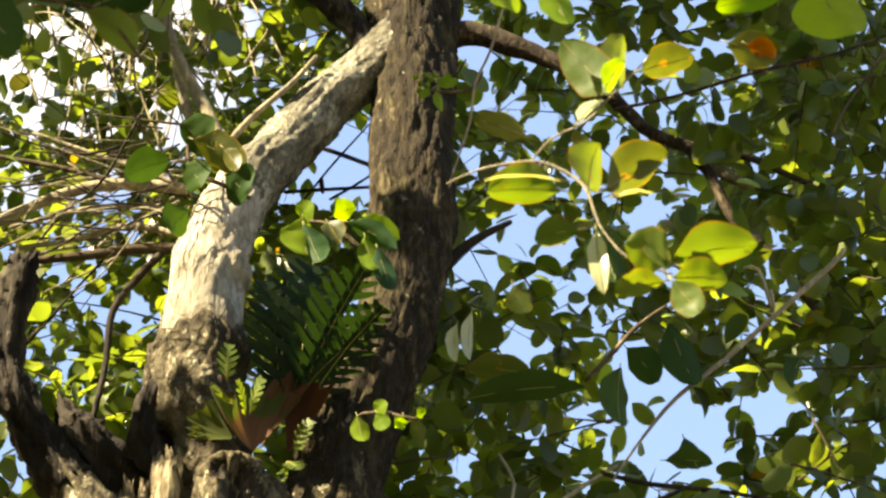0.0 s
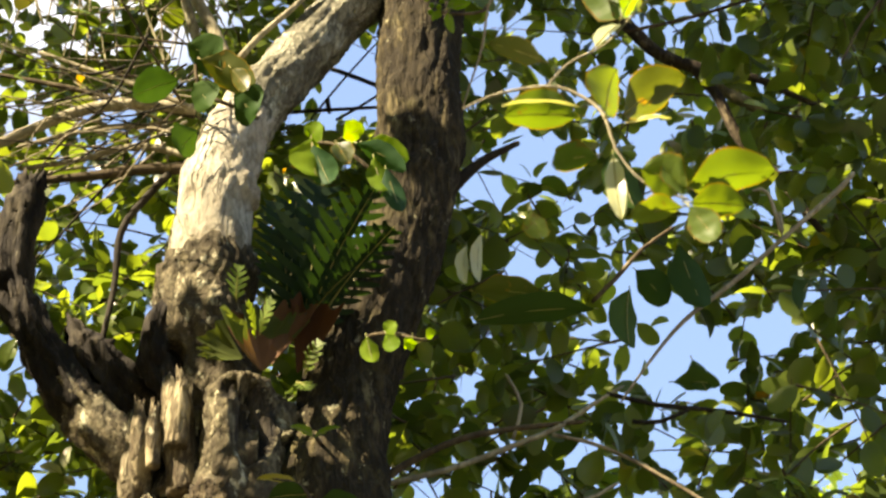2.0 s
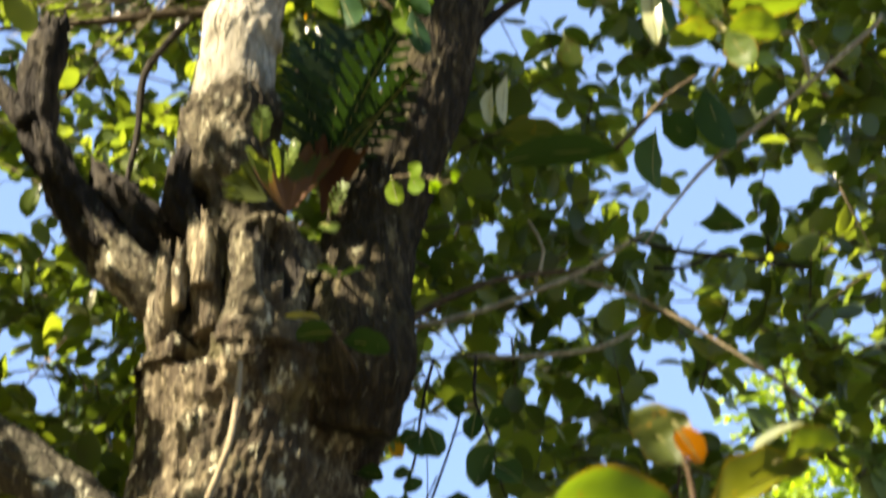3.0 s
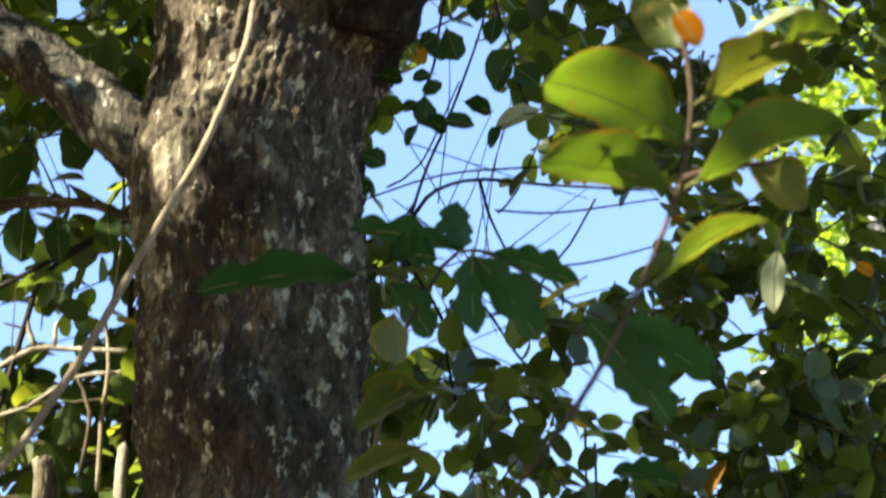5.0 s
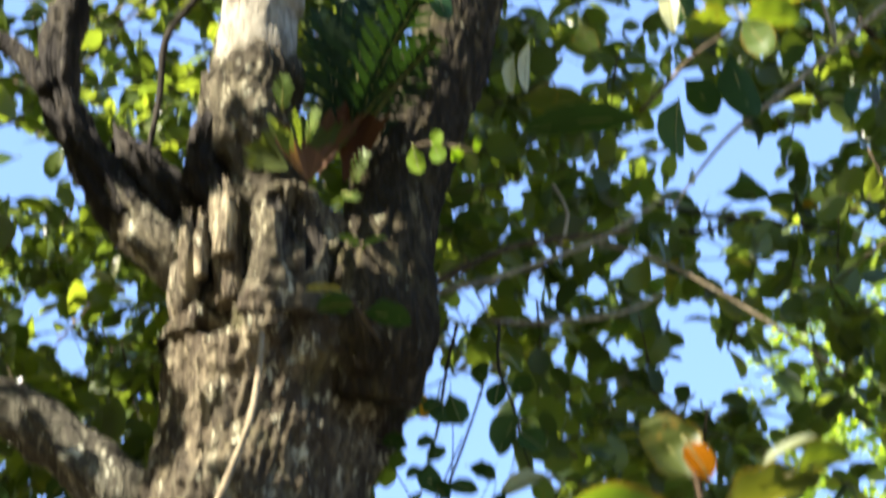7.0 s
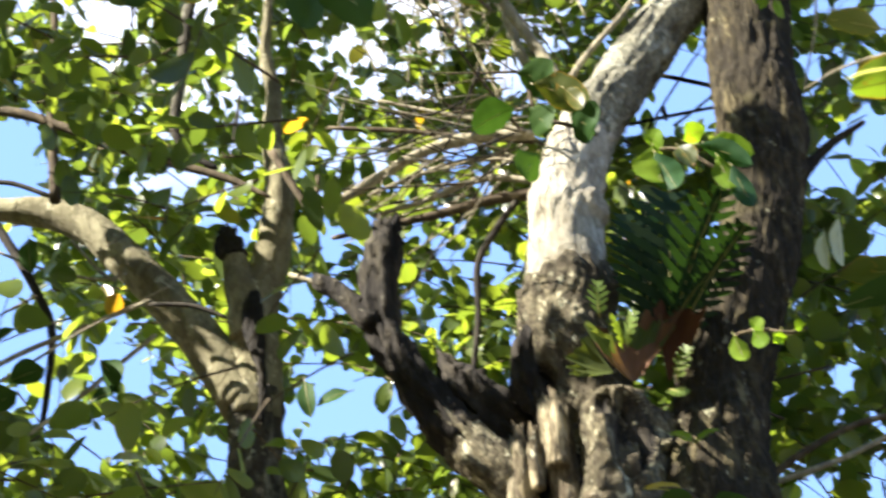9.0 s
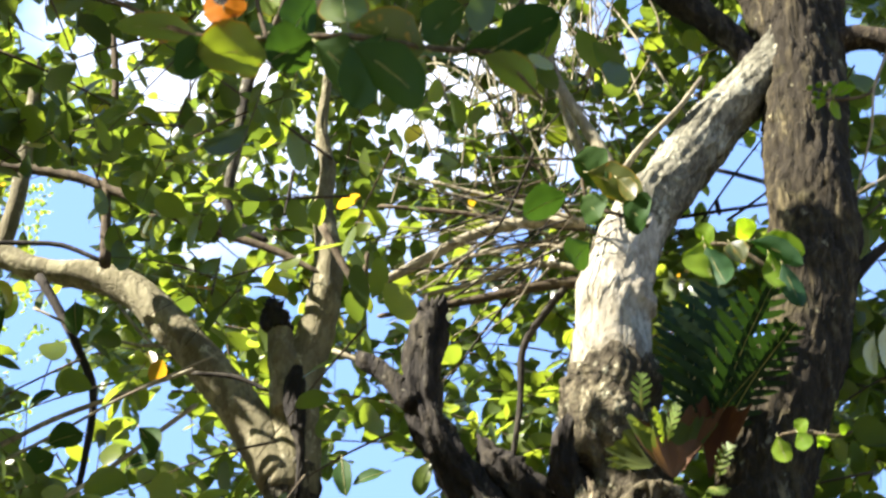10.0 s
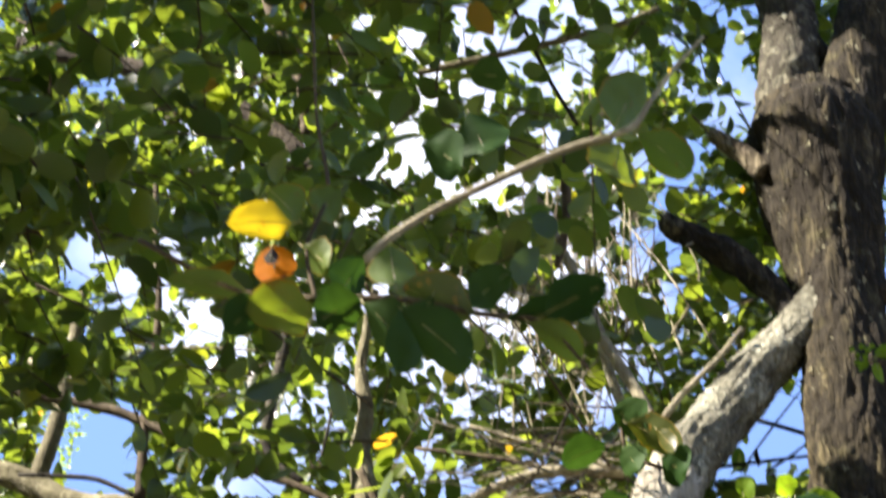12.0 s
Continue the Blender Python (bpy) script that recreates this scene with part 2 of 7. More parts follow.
GROUND, nt, bsdf, co = material("leaf_litter")
nt.links.new(ramp(nt, noise_fac(nt, co, 9, 8), [(0.3, (0.06, 0.046, 0.028)), (0.5, (0.20, 0.155, 0.095)), (0.7, (0.26, 0.21, 0.13))]), bsdf.inputs["Base Color"])
bsdf.inputs["Roughness"].default_value = 0.95
b = node(nt, "ShaderNodeBump", Strength=0.7, Distance=0.04)
nt.links.new(noise_fac(nt, co, 25, 8), b.inputs["Height"])
nt.links.new(b.outputs[0], bsdf.inputs["Normal"])

# ---------------------------------------------------------------- helpers


def link(name, mesh, mat, parent=None, label=""):
    ob = new(name, mesh)
    if mat:
        mesh.materials.append(mat)
    if parent:
        ob.parent = parent
    if label:
        ob["label"] = label
    return ob


def mesh_from(name, verts, faces, smooth=True):
    me = bpy.data.meshes.new(name)
    me.from_pydata(verts, [], faces)
    if smooth:
        me.polygons.foreach_set("use_smooth", [True] * len(me.polygons))
    me.update()
    return me


def thing(name, label, category, at=(0, 0, 0), group="", kind=""):
    ob = new(name)
    ob.location = at
    bpy.context.view_layer.update()
    return tagged(ob, label, category, group, kind)


def spline(pts, step):
    """Points (x, y, z, radius) along a smooth curve, about one step apart."""
    p = [np.array(q, float) for q in pts]
    p = [2 * p[0] - p[1]] + p + [2 * p[-1] - p[-2]]
    out = []
    for i in range(1, len(p) - 2):
        n = max(2, int(np.linalg.norm(p[i + 1][:3] - p[i][:3]) / step))
        for k in range(n):
            t = k / n
            out.append(0.5 * (2 * p[i] + (p[i + 1] - p[i - 1]) * t + (2 * p[i - 1] - 5 * p[i] + 4 * p[i + 1] - p[i + 2]) * t * t
                              + (3 * p[i] - p[i - 1] - 3 * p[i + 1] + p[i + 2]) * t ** 3))
    out.append(p[-2])
    return out


def tube_data(pts, step=0.03, seg=10, lump=0.0, ridge=0.0, knots=0.0, seed=0, ragged=0.0, ridges=9, plates=None, dents=()):
    """Vertices and faces of a round stem with lumps, long ridges, knots, bark plates parted by cracks (size, depth, stretch) and hollows or swellings in its front."""
    line = spline(pts, step)
    verts, faces = [], []
    side = Vector((0.31, 0.87, 0.37))
    length = 0.0
    for i, q in enumerate(line):
        c = Vector(q[:3])
        a = Vector(line[max(i - 1, 0)][:3])
        d = (Vector(line[min(i + 1, len(line) - 1)][:3]) - a).normalized()
        length += (c - Vector(line[max(i - 1, 0)][:3])).length
        side = (side - d * side.dot(d)).normalized()
        other = d.cross(side)
        r = max(q[3], 0.0008)
        last = i == len(line) - 1
        for k in range(seg):
            ang = math.tau * k / seg
            out = side * math.cos(ang) + other * math.sin(ang)
            rr = r
            if lump:
                rr += r * lump * noise.noise(Vector((out * 1.1) + Vector((0, seed * 3.1, length / max(r, 0.02) * 0.55))))
            if ridge:
                v = Vector((math.cos(ang) * ridges / 6.28 * 2, math.sin(ang) * ridges / 6.28 * 2, length * 5.5 + seed))
                n1 = 1 - abs(noise.noise(v)) * 2
                n2 = 1 - abs(noise.noise(v * 2.3 + Vector((7, 1, 3)))) * 2
                rr += ridge * (n1 * 0.65 + n2 * 0.35 - 0.45)
            if knots:
                kk = noise.noise(Vector((out * 0.9) + Vector((seed * 1.7, 0, length * 2.4))))
                rr += knots * max(0, kk - 0.32) * 2.2
            if plates:
                size, depth, stretch = plates
                at = c + out * r
                v = Vector((at.x / size, at.y / size, at.z * stretch / size))
                v += Vector((noise.noise(v * 0.8 + Vector((seed, 0, 0))), noise.noise(v * 0.8 + Vector((0, 5, 0))), noise.noise(v * 0.8 + Vector((0, 0, 9))))) * 0.55
                far = noise.voronoi(v)[0]
                edge = min(1.0, (far[1] - far[0]) / 0.34)
                tall = 0.6 + 0.8 * noise.noise(v * 0.45 + Vector((3, seed, 1)))
                rr += depth * (edge ** 0.6 * tall - 0.45) + depth * 0.45 * noise.noise(v * 2.6)
            if dents and out.y < 0.25:
                at = c + out * r
                for cx, cz, rx, rz, deep in dents:
                    away = ((at.x - cx) / rx) ** 2 + ((at.z - cz) / rz) ** 2
                    if away < 1:
                        rr -= deep * min(1.0, 1.6 * (1 - away)) ** 0.8
            p = c + out * rr
            if ragged and last:
                p += d * ragged * (noise.noise(out * 2.6 + Vector((seed, 0, 0))) + 0.3)
            verts.append(tuple(p))
        if i:
            b0, b1 = (i - 1) * seg, i * seg
            faces += [(b0 + k, b0 + (k + 1) % seg, b1 + (k + 1) % seg, b1 + k) for k in range(seg)]
    n = len(verts)
    e = Vector(line[-1][:3])
    verts.append(tuple(Vector(line[0][:3])))
    verts.append(tuple(e - (Vector(line[-1][:3]) - Vector(line[-2][:3])) * (1.2 if ragged else -0.3)))
    faces += [(n, (k + 1) % seg, k) for k in range(seg)]
    b1 = (len(line) - 1) * seg
    faces += [(n + 1, b1 + k, b1 + (k + 1) % seg) for k in range(seg)]
    return verts, faces


def stem(name, parent, pts, mat, label="", rot=None, bare=None, **kw):
    """A limb or trunk; its deeper hollows can be near-black inside, for rot and for shade, and patches of it paler, as
    bare or sunlit wood.
    """
    ob = link(name, mesh_from(name, *tube_data(pts, **kw)), mat, parent, label)
    if bare:
        ob.data.materials.append(bare[0])
        for f in ob.data.polygons:
            wob = 1 + 0.9 * noise.noise(f.center * 14)
            if f.normal.y < 0.3 and any(((f.center.x - cx) / rx) ** 2 + ((f.center.z - cz) / rz) ** 2 < wob for cx, cz, rx, rz in bare[1]):
                f.material_index = 1
    # every recess over 3 cm is painted dark: rotten wood and its shade together
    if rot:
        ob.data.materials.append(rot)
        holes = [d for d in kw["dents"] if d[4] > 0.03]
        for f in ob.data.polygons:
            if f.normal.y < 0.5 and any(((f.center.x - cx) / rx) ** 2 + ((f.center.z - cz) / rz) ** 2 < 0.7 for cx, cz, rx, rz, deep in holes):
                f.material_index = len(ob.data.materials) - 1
    return ob


def lone_stem(name, pts, mat, label, category, **kw):
    """A branch or twig that is a thing of its own."""
    return tagged(link(name, mesh_from(name, *tube_data(pts, **kw)), mat), label, category)


def leaf_rows(n, width_at):
    s = np.linspace(0, 1, n)
    return s, np.array([width_at(x) for x in s])


def obovate(s):
    """Half the width of a broad leaf along its length: narrow base, rounded tip."""
    return 0.52 * math.sin(math.pi * s ** 0.92) ** 0.5 * min(1.0, 0.35 + s * 2.4) if 0 < s < 1 else 0.012


def leaf_mesh(name, base, tip, width, fold=0.3, curl=0.15, up=None, n=15, wave=0.06, heart=False, seed=0, lobe=0):
    """One large leaf, folded along its midrib and curled along its length, about 0.6 mm thick at the midrib."""
    base, tip = Vector(base), Vector(tip)
    ax = tip - base
    ln = ax.length
    ax.normalize()
    up = Vector(up) if up else Vector((0, -0.75, 0.65))
    up = (up - ax * up.dot(ax)).normalized()
    sd = ax.cross(up)
    verts, faces = [], []
    cols = (-1, -0.92, -0.5, 0, 0.5, 0.92, 1)
    for i in range(n):
        s = i / (n - 1)
        w = obovate(s) * width
        if heart:
            w = width * 0.5 * math.sqrt(max(0.0, 1 - (2 * s - 1) ** 2)) if 0 < s < 1 else 0.002
        if lobe and 0 < s < 1:
            w *= 0.72 + 0.42 * abs(math.sin(math.pi * lobe * s))
        bend = curl * ln * (s - 0.5) ** 2 * -1.6
        for c in cols:
            wob = wave * width * noise.noise(Vector((s * 4, c * 2, seed * 1.37)))
            edge = 1 + (0.12 * noise.noise(Vector((s * 5, round(c) * 3.0, seed * 2.1 + 9))) + 0.05 * noise.noise(Vector((s * 14, round(c) * 2.0, seed + 3)))) * abs(c)
            verts.append(tuple(base + ax * (s * ln) + sd * (w * c * edge) + up * (bend + fold * w * abs(c) + wob)))
    k = len(cols)
    for i in range(n - 1):
        for j in range(k - 1):
            a = i * k + j
            faces.append((a, a + 1, a + k + 1, a + k))
    return mesh_from(name, verts, faces)


def leaf(parent, base, tip, width, mat, label="", **kw):
    """A large leaf with its midrib as a part of its own."""
    kw.setdefault("seed", len(parent.children))
    if kw.get("up") == UNDER:
        width *= 1.3  # seen slantwise from below
    ob = link("leaf", leaf_mesh("leaf", base, tip, width, **kw), mat, parent, label)
    if mat is YOUNG_LEAF or mat is OLIVE_LEAF:
        ob.data.materials.append(RIM)
        for p in ob.data.polygons:
            p.material_index = 1 if p.index % 6 in (0, 5) else 0
    b, t = Vector(base), Vector(tip)
    up = Vector(kw.get("up") or (0, -0.75, 0.65))
    ax = (t - b).normalized()
    up = (up - ax * up.dot(ax)).normalized()
    off = up * 0.0012
    curl = kw.get("curl", 0.15) * (t - b).length * -1.6
    rib = [(*(b + off + up * curl * 0.25 - ax * 0.012), 0.0016), (*(b.lerp(t, 0.3) + off + up * curl * 0.04), 0.0013),
           (*(b.lerp(t, 0.65) + off + up * curl * 0.0225), 0.001), (*(b.lerp(t, 0.97) + off + up * curl * 0.22), 0.0005)]
    link("midrib", mesh_from("midrib", *tube_data(rib, step=0.03, seg=5)), MIDRIB, ob)
    return ob


RIM = leaf_material("leaf_rim", [(0.0, (0.12, 0.085, 0.016)), (1.0, (0.17, 0.13, 0.02))], 0.35, 0.6, per_object=True, gloss=0.1)
MIDRIB = leaf_material("midrib", [(0.0, (0.16, 0.17, 0.05)), (1.0, (0.22, 0.20, 0.07))], 0.2, per_object=True)

EYE_Z = 1.6
UNDER = (-0.28, 0.36, 0.89)
FACING = (-0.1, -0.94, 0.32)
# leaves grow in a loose crown round these bare openings (sideways and upward slope from the viewer's stand, and their half sizes)
OPENINGS = [
    (-0.069, 0.809, 0.024, 0.040), (-0.089, 0.779, 0.018, 0.015), (0.126, 0.610, 0.020, 0.033), (0.144, 0.567, 0.033, 0.030), (0.128, 0.515, 0.012, 0.024), (0.212, 0.586, 0.018, 0.017), (0.049, 0.640, 0.009, 0.023), (0.030, 0.717, 0.018, 0.017), (0.070, 0.733, 0.018, 0.012), (0.212, 0.837, 0.011, 0.013), (-0.028, 0.536, 0.007, 0.009), (-0.243, 0.895, 0.021, 0.015), (0.259, 0.627, 0.009, 0.011),
    (-0.023, 0.360, 0.039, 0.053), (-0.004, 0.296, 0.050, 0.028), (0.055, 0.293, 0.033, 0.038), (-0.050, 0.242, 0.016, 0.020), (0.047, 0.206, 0.019, 0.020), (0.102, 0.206, 0.011, 0.016), (-0.289, 0.292, 0.024, 0.016), (-0.292, 0.244, 0.020, 0.017),
]
OPENINGS += [
    (0.172, 0.356, 0.018, 0.032), (0.203, 0.377, 0.015, 0.020), (0.131, 0.222, 0.008, 0.013), (0.186, 0.290, 0.010, 0.019), (0.141, 0.321, 0.008, 0.014), (-0.244, 0.331, 0.014, 0.016), (-0.260, 0.227, 0.013, 0.012), (0.164, 0.388, 0.013, 0.009), (0.053, 0.154, 0.013, 0.010), (-0.014, 0.235, 0.011, 0.017), (-0.242, 0.356, 0.009, 0.011),
    (-0.288, 0.481, 0.013, 0.020), (-0.267, 0.455, 0.012, 0.014), (-0.267, 0.346, 0.019, 0.020), (-0.028, 0.477, 0.012, 0.011), (0.116, 0.425, 0.024, 0.019), (0.118, 0.455, 0.009, 0.019),
]
OPENINGS += [
    (-0.612, 0.875, 0.038, 0.039), (-0.600, 0.752, 0.033, 0.049), (-0.577, 0.674, 0.039, 0.025), (-0.479, 0.634, 0.024, 0.016), (-0.331, 0.598, 0.026, 0.020), (-0.357, 0.679, 0.017, 0.013), (-0.210, 0.682, 0.011, 0.013),
]
OPENINGS += [
    (-0.504, 0.981, 0.014, 0.011), (-0.565, 1.019, 0.009, 0.016), (-0.659, 1.052, 0.011, 0.017), (-0.059, 0.679, 0.009, 0.009),
    (-0.312, 1.302, 0.010, 0.015), (-0.615, 1.024, 0.009, 0.011), (-0.666, 1.089, 0.011, 0.025), (-0.518, 0.969, 0.014, 0.013), (-0.599, 0.850, 0.035, 0.035), (-0.617, 1.144, 0.010, 0.022), (-0.124, 1.090, 0.014, 0.028), (-0.071, 1.193, 0.014, 0.046), (-0.078, 0.793, 0.029, 0.031), (-0.238, 1.087, 0.009, 0.013), (-0.225, 1.231, 0.009, 0.016), (-0.422, 1.356, 0.011, 0.014),
]

OPENINGS += [
    (-0.590, 0.846, 0.025, 0.064), (-0.488, 0.648, 0.020, 0.017), (-0.500, 0.582, 0.024, 0.020), (-0.534, 0.624, 0.018, 0.019), (-0.340, 0.581, 0.024, 0.020), (-0.404, 0.566, 0.010, 0.022), (-0.558, 0.684, 0.018, 0.015), (-0.304, 0.592, 0.014, 0.016), (-0.445, 0.803, 0.012, 0.011), (-0.307, 0.732, 0.010, 0.008), (-0.340, 0.621, 0.012, 0.011),
]

OPENINGS += [
    (-0.219, 1.015, 0.009, 0.016), (-0.182, 1.034, 0.010, 0.013), (-0.159, 0.979, 0.011, 0.011), (-0.130, 0.992, 0.010, 0.018), (-0.120, 1.102, 0.014, 0.024), (-0.094, 1.043, 0.009, 0.016), (-0.232, 0.901, 0.009, 0.008), (-0.169, 0.886, 0.008, 0.015), (-0.203, 0.852, 0.010, 0.008), (-0.091, 1.131, 0.009, 0.020),
    (0.054, 1.044, 0.010, 0.032), (0.040, 0.885, 0.005, 0.022),
    (-0.255, 0.934, 0.015, 0.016), (-0.295, 0.858, 0.008, 0.008), (-0.271, 0.873, 0.008, 0.008),
]

OPENINGS += [
    (-0.068, 0.359, 0.015, 0.040), (-0.050, 0.432, 0.012, 0.017), (-0.075, 0.307, 0.013, 0.017),
    (-0.068, 0.381, 0.010, 0.020), (-0.072, 0.338, 0.010, 0.013),
]
OPENINGS += [
    (-0.374, 1.325, 0.014, 0.017), (-0.317, 1.298, 0.012, 0.020), (-0.296, 1.314, 0.008, 0.013), (-0.258, 1.313, 0.014, 0.015), (-0.216, 1.269, 0.012, 0.011), (-0.276, 1.260, 0.015, 0.011), (-0.351, 1.230, 0.012, 0.016), (-0.372, 1.189, 0.013, 0.026), (-0.356, 1.148, 0.013, 0.019), (-0.332, 1.108, 0.014, 0.019), (-0.374, 1.123, 0.011, 0.013), (-0.256, 1.113, 0.013, 0.013), (-0.286, 1.071, 0.009, 0.010), (-0.396, 1.082, 0.006, 0.010), (-0.524, 0.983, 0.025, 0.024), (-0.681, 1.327, 0.014, 0.020), (-0.724, 1.328, 0.016, 0.013), (-0.622, 1.158, 0.008, 0.022), (-0.569, 1.063, 0.012, 0.021), (-0.617, 1.038, 0.010, 0.021),
]
OPENINGS += [
    (-0.668, 1.102, 0.013, 0.032), (-0.306, 0.990, 0.007, 0.009), (-0.386, 1.023, 0.011, 0.009), (-0.258, 0.945, 0.016, 0.021), (-0.400, 0.927, 0.013, 0.013), (-0.133, 1.095, 0.009, 0.018), (-0.138, 0.949, 0.006, 0.013), (-0.597, 0.868, 0.027, 0.026), (-0.068, 1.249, 0.008, 0.040), (-0.566, 1.346, 0.007, 0.011), (-0.458, 0.900, 0.007, 0.007), (-0.428, 0.961, 0.007, 0.007), (-0.515, 0.978, 0.026, 0.017), (-0.442, 0.984, 0.011, 0.017), (-0.269, 0.948, 0.020, 0.014), (-0.358, 1.151, 0.012, 0.019), (-0.401, 1.117, 0.010, 0.016), (-0.620, 1.162, 0.008, 0.022), (-0.671, 1.114, 0.013, 0.041), (-0.608, 1.040, 0.012, 0.025),
]
OPENINGS += [
    (-0.562, 1.045, 0.009, 0.018), (-0.136, 1.083, 0.010, 0.012), (-0.405, 0.742, 0.012, 0.009), (-0.602, 0.854, 0.014, 0.026), (-0.398, 0.881, 0.009, 0.008), (-0.462, 0.807, 0.008, 0.008), (-0.352, 0.683, 0.011, 0.007), (-0.510, 0.976, 0.021, 0.012), (-0.431, 0.969, 0.011, 0.019), (-0.265, 0.949, 0.018, 0.011), (-0.238, 0.905, 0.010, 0.008), (-0.483, 0.647, 0.016, 0.017), (-0.498, 0.586, 0.010, 0.010), (-0.350, 0.582, 0.014, 0.015), (-0.322, 0.600, 0.010, 0.008), (-0.358, 0.683, 0.009, 0.007), (-0.622, 0.739, 0.022, 0.036), (-0.614, 0.880, 0.026, 0.030),
]
OPENINGS += [
    (0.058, 0.195, 0.016, 0.012), (0.098, 0.208, 0.010, 0.015), (0.032, 0.169, 0.006, 0.011), (0.049, 0.147, 0.008, 0.010), (0.115, 0.169, 0.006, 0.011), (0.129, 0.231, 0.009, 0.021), (0.151, 0.159, 0.011, 0.011), (0.186, 0.224, 0.006, 0.018), (0.197, 0.192, 0.006, 0.017), (-0.004, 0.219, 0.008, 0.006), (0.003, 0.186, 0.007, 0.007), (-0.019, 0.192, 0.006, 0.008), (-0.022, 0.418, 0.018, 0.011), (-0.033, 0.456, 0.006, 0.006), (-0.026, 0.479, 0.008, 0.007), (-0.004, 0.410, 0.009, 0.013),
]
rng = np.random.default_rng(55)
for _ in range(60):
    OPENINGS.append((rng.uniform(-0.06, 0.22), rng.uniform(0.74, 1.05), rng.uniform(0.006, 0.014), rng.uniform(0.006, 0.014)))
for _ in range(15):
    OPENINGS.append((rng.uniform(-0.34, -0.15), rng.uniform(0.78, 1.0), rng.uniform(0.006, 0.013), rng.uniform(0.006, 0.013)))
for _ in range(30):
    OPENINGS.append((rng.uniform(-0.38, -0.04), rng.uniform(0.88, 1.34), rng.uniform(0.006, 0.014), rng.uniform(0.007, 0.018)))
for _ in range(60):
    OPENINGS.append((rng.uniform(-0.34, -0.03), rng.uniform(1.08, 1.42), rng.uniform(0.007, 0.014), rng.uniform(0.008, 0.020)))
for _ in range(24):
    OPENINGS.append((rng.uniform(-0.32, -0.06), rng.uniform(0.90, 1.16), rng.uniform(0.005, 0.010), rng.uniform(0.006, 0.013)))


def in_opening(p, grow=1.0):
    u, v = p[0] / p[1], (p[2] - EYE_Z) / p[1]
    wob = 1 + 0.3 * noise.noise(Vector((u * 22, v * 22, 3.3))) + 0.7 * noise.noise(Vector((u * 60, v * 60, 7.1)))
    for cu, cv, ru, rv in OPENINGS:
        if ((u - cu) / ru) ** 2 + ((v - cv) / rv) ** 2 < grow * wob:
            return True
    return False


# the sun reaches the tree through these gaps overhead (a lit place and the gap's half width)
SUN_GAPS = [
    (-0.72, 4.40, 4.71, 0.15), (-0.79, 4.40, 4.86, 0.12), (-0.55, 4.42, 5.16, 0.20), (-0.43, 4.46, 5.36, 0.10), (-0.33, 4.50, 5.52, 0.05), (-1.26, 4.40, 4.88, 0.40), (-1.02, 4.40, 4.89, 0.35), (0.38, 2.30, 3.21, 0.22), (0.25, 2.30, 3.38, 0.20), (0.37, 2.30, 3.60, 0.18),
]
SUN_GAPS += [
    (-0.25, 4.50, 5.60, 0.05), (-0.67, 4.30, 4.40, 0.09), (-0.57, 4.20, 3.90, 0.09), (-0.72, 4.25, 4.05, 0.05), (-1.04, 4.30, 4.04, 0.06),
    (-2.64, 4.70, 4.80, 0.30), (-2.12, 4.80, 5.98, 0.40), (-1.48, 5.00, 6.08, 0.22), (-1.26, 5.00, 5.03, 0.35), (-1.84, 5.00, 4.74, 0.30),
]
SUN_GAPS += [
    (-0.95, 1.95, 3.71, 0.08), (-0.97, 1.95, 3.80, 0.08), (-0.80, 2.30, 4.12, 0.08), (-0.69, 2.30, 4.18, 0.08), (-0.60, 2.30, 4.22, 0.08), (-0.50, 2.30, 4.26, 0.08), (-0.75, 4.90, 6.48, 0.20), (-1.03, 5.20, 6.92, 0.12), (-1.90, 5.00, 6.17, 0.30),
    (0.25, 5.50, 5.10, 0.10), (1.39, 5.50, 5.56, 0.30), (1.04, 5.20, 4.28, 0.30), (0.97, 5.20, 4.63, 0.20), (1.28, 5.40, 4.87, 0.25),
    (-1.30, 4.90, 2.53, 0.25), (0.97, 5.20, 3.24, 0.30),
]
SUN_GAPS += [
    (-0.37, 4.00, 4.56, 0.09), (-0.20, 4.00, 4.56, 0.08), (-0.20, 4.05, 3.97, 0.09), (-0.15, 4.05, 3.99, 0.06), (-0.35, 4.10, 4.04, 0.05), (-0.55, 4.10, 4.12, 0.05),
    (-0.59, 4.10, 4.13, 0.05), (-0.12, 4.05, 3.98, 0.05), (-1.75, 4.50, 4.40, 0.09), (-1.69, 4.55, 5.12, 0.07),
]
SUN_GAPS += [
    (-2.84, 4.55, 5.32, 0.16), (-2.21, 5.00, 5.12, 0.25), (-2.61, 4.90, 5.92, 0.35), (-1.64, 4.80, 5.41, 0.28), (-2.33, 4.90, 4.65, 0.30), (-2.67, 4.40, 5.75, 0.30), (-1.17, 5.00, 5.83, 0.22),
    (-0.75, 4.20, 3.53, 0.16), (-0.74, 4.20, 3.89, 0.07), (-0.87, 4.20, 3.61, 0.10), (-1.20, 4.42, 3.44, 0.05), (-1.04, 4.38, 3.28, 0.03), (-0.90, 4.28, 3.14, 0.07), (-0.65, 4.20, 3.70, 0.07), (-0.74, 4.20, 3.35, 0.08), (-0.87, 4.20, 3.36, 0.06), (-0.61, 3.90, 3.25, 0.09), (-0.65, 3.90, 3.11, 0.07), (-0.69, 3.90, 3.03, 0.06), (-0.73, 3.88, 2.91, 0.05),
]
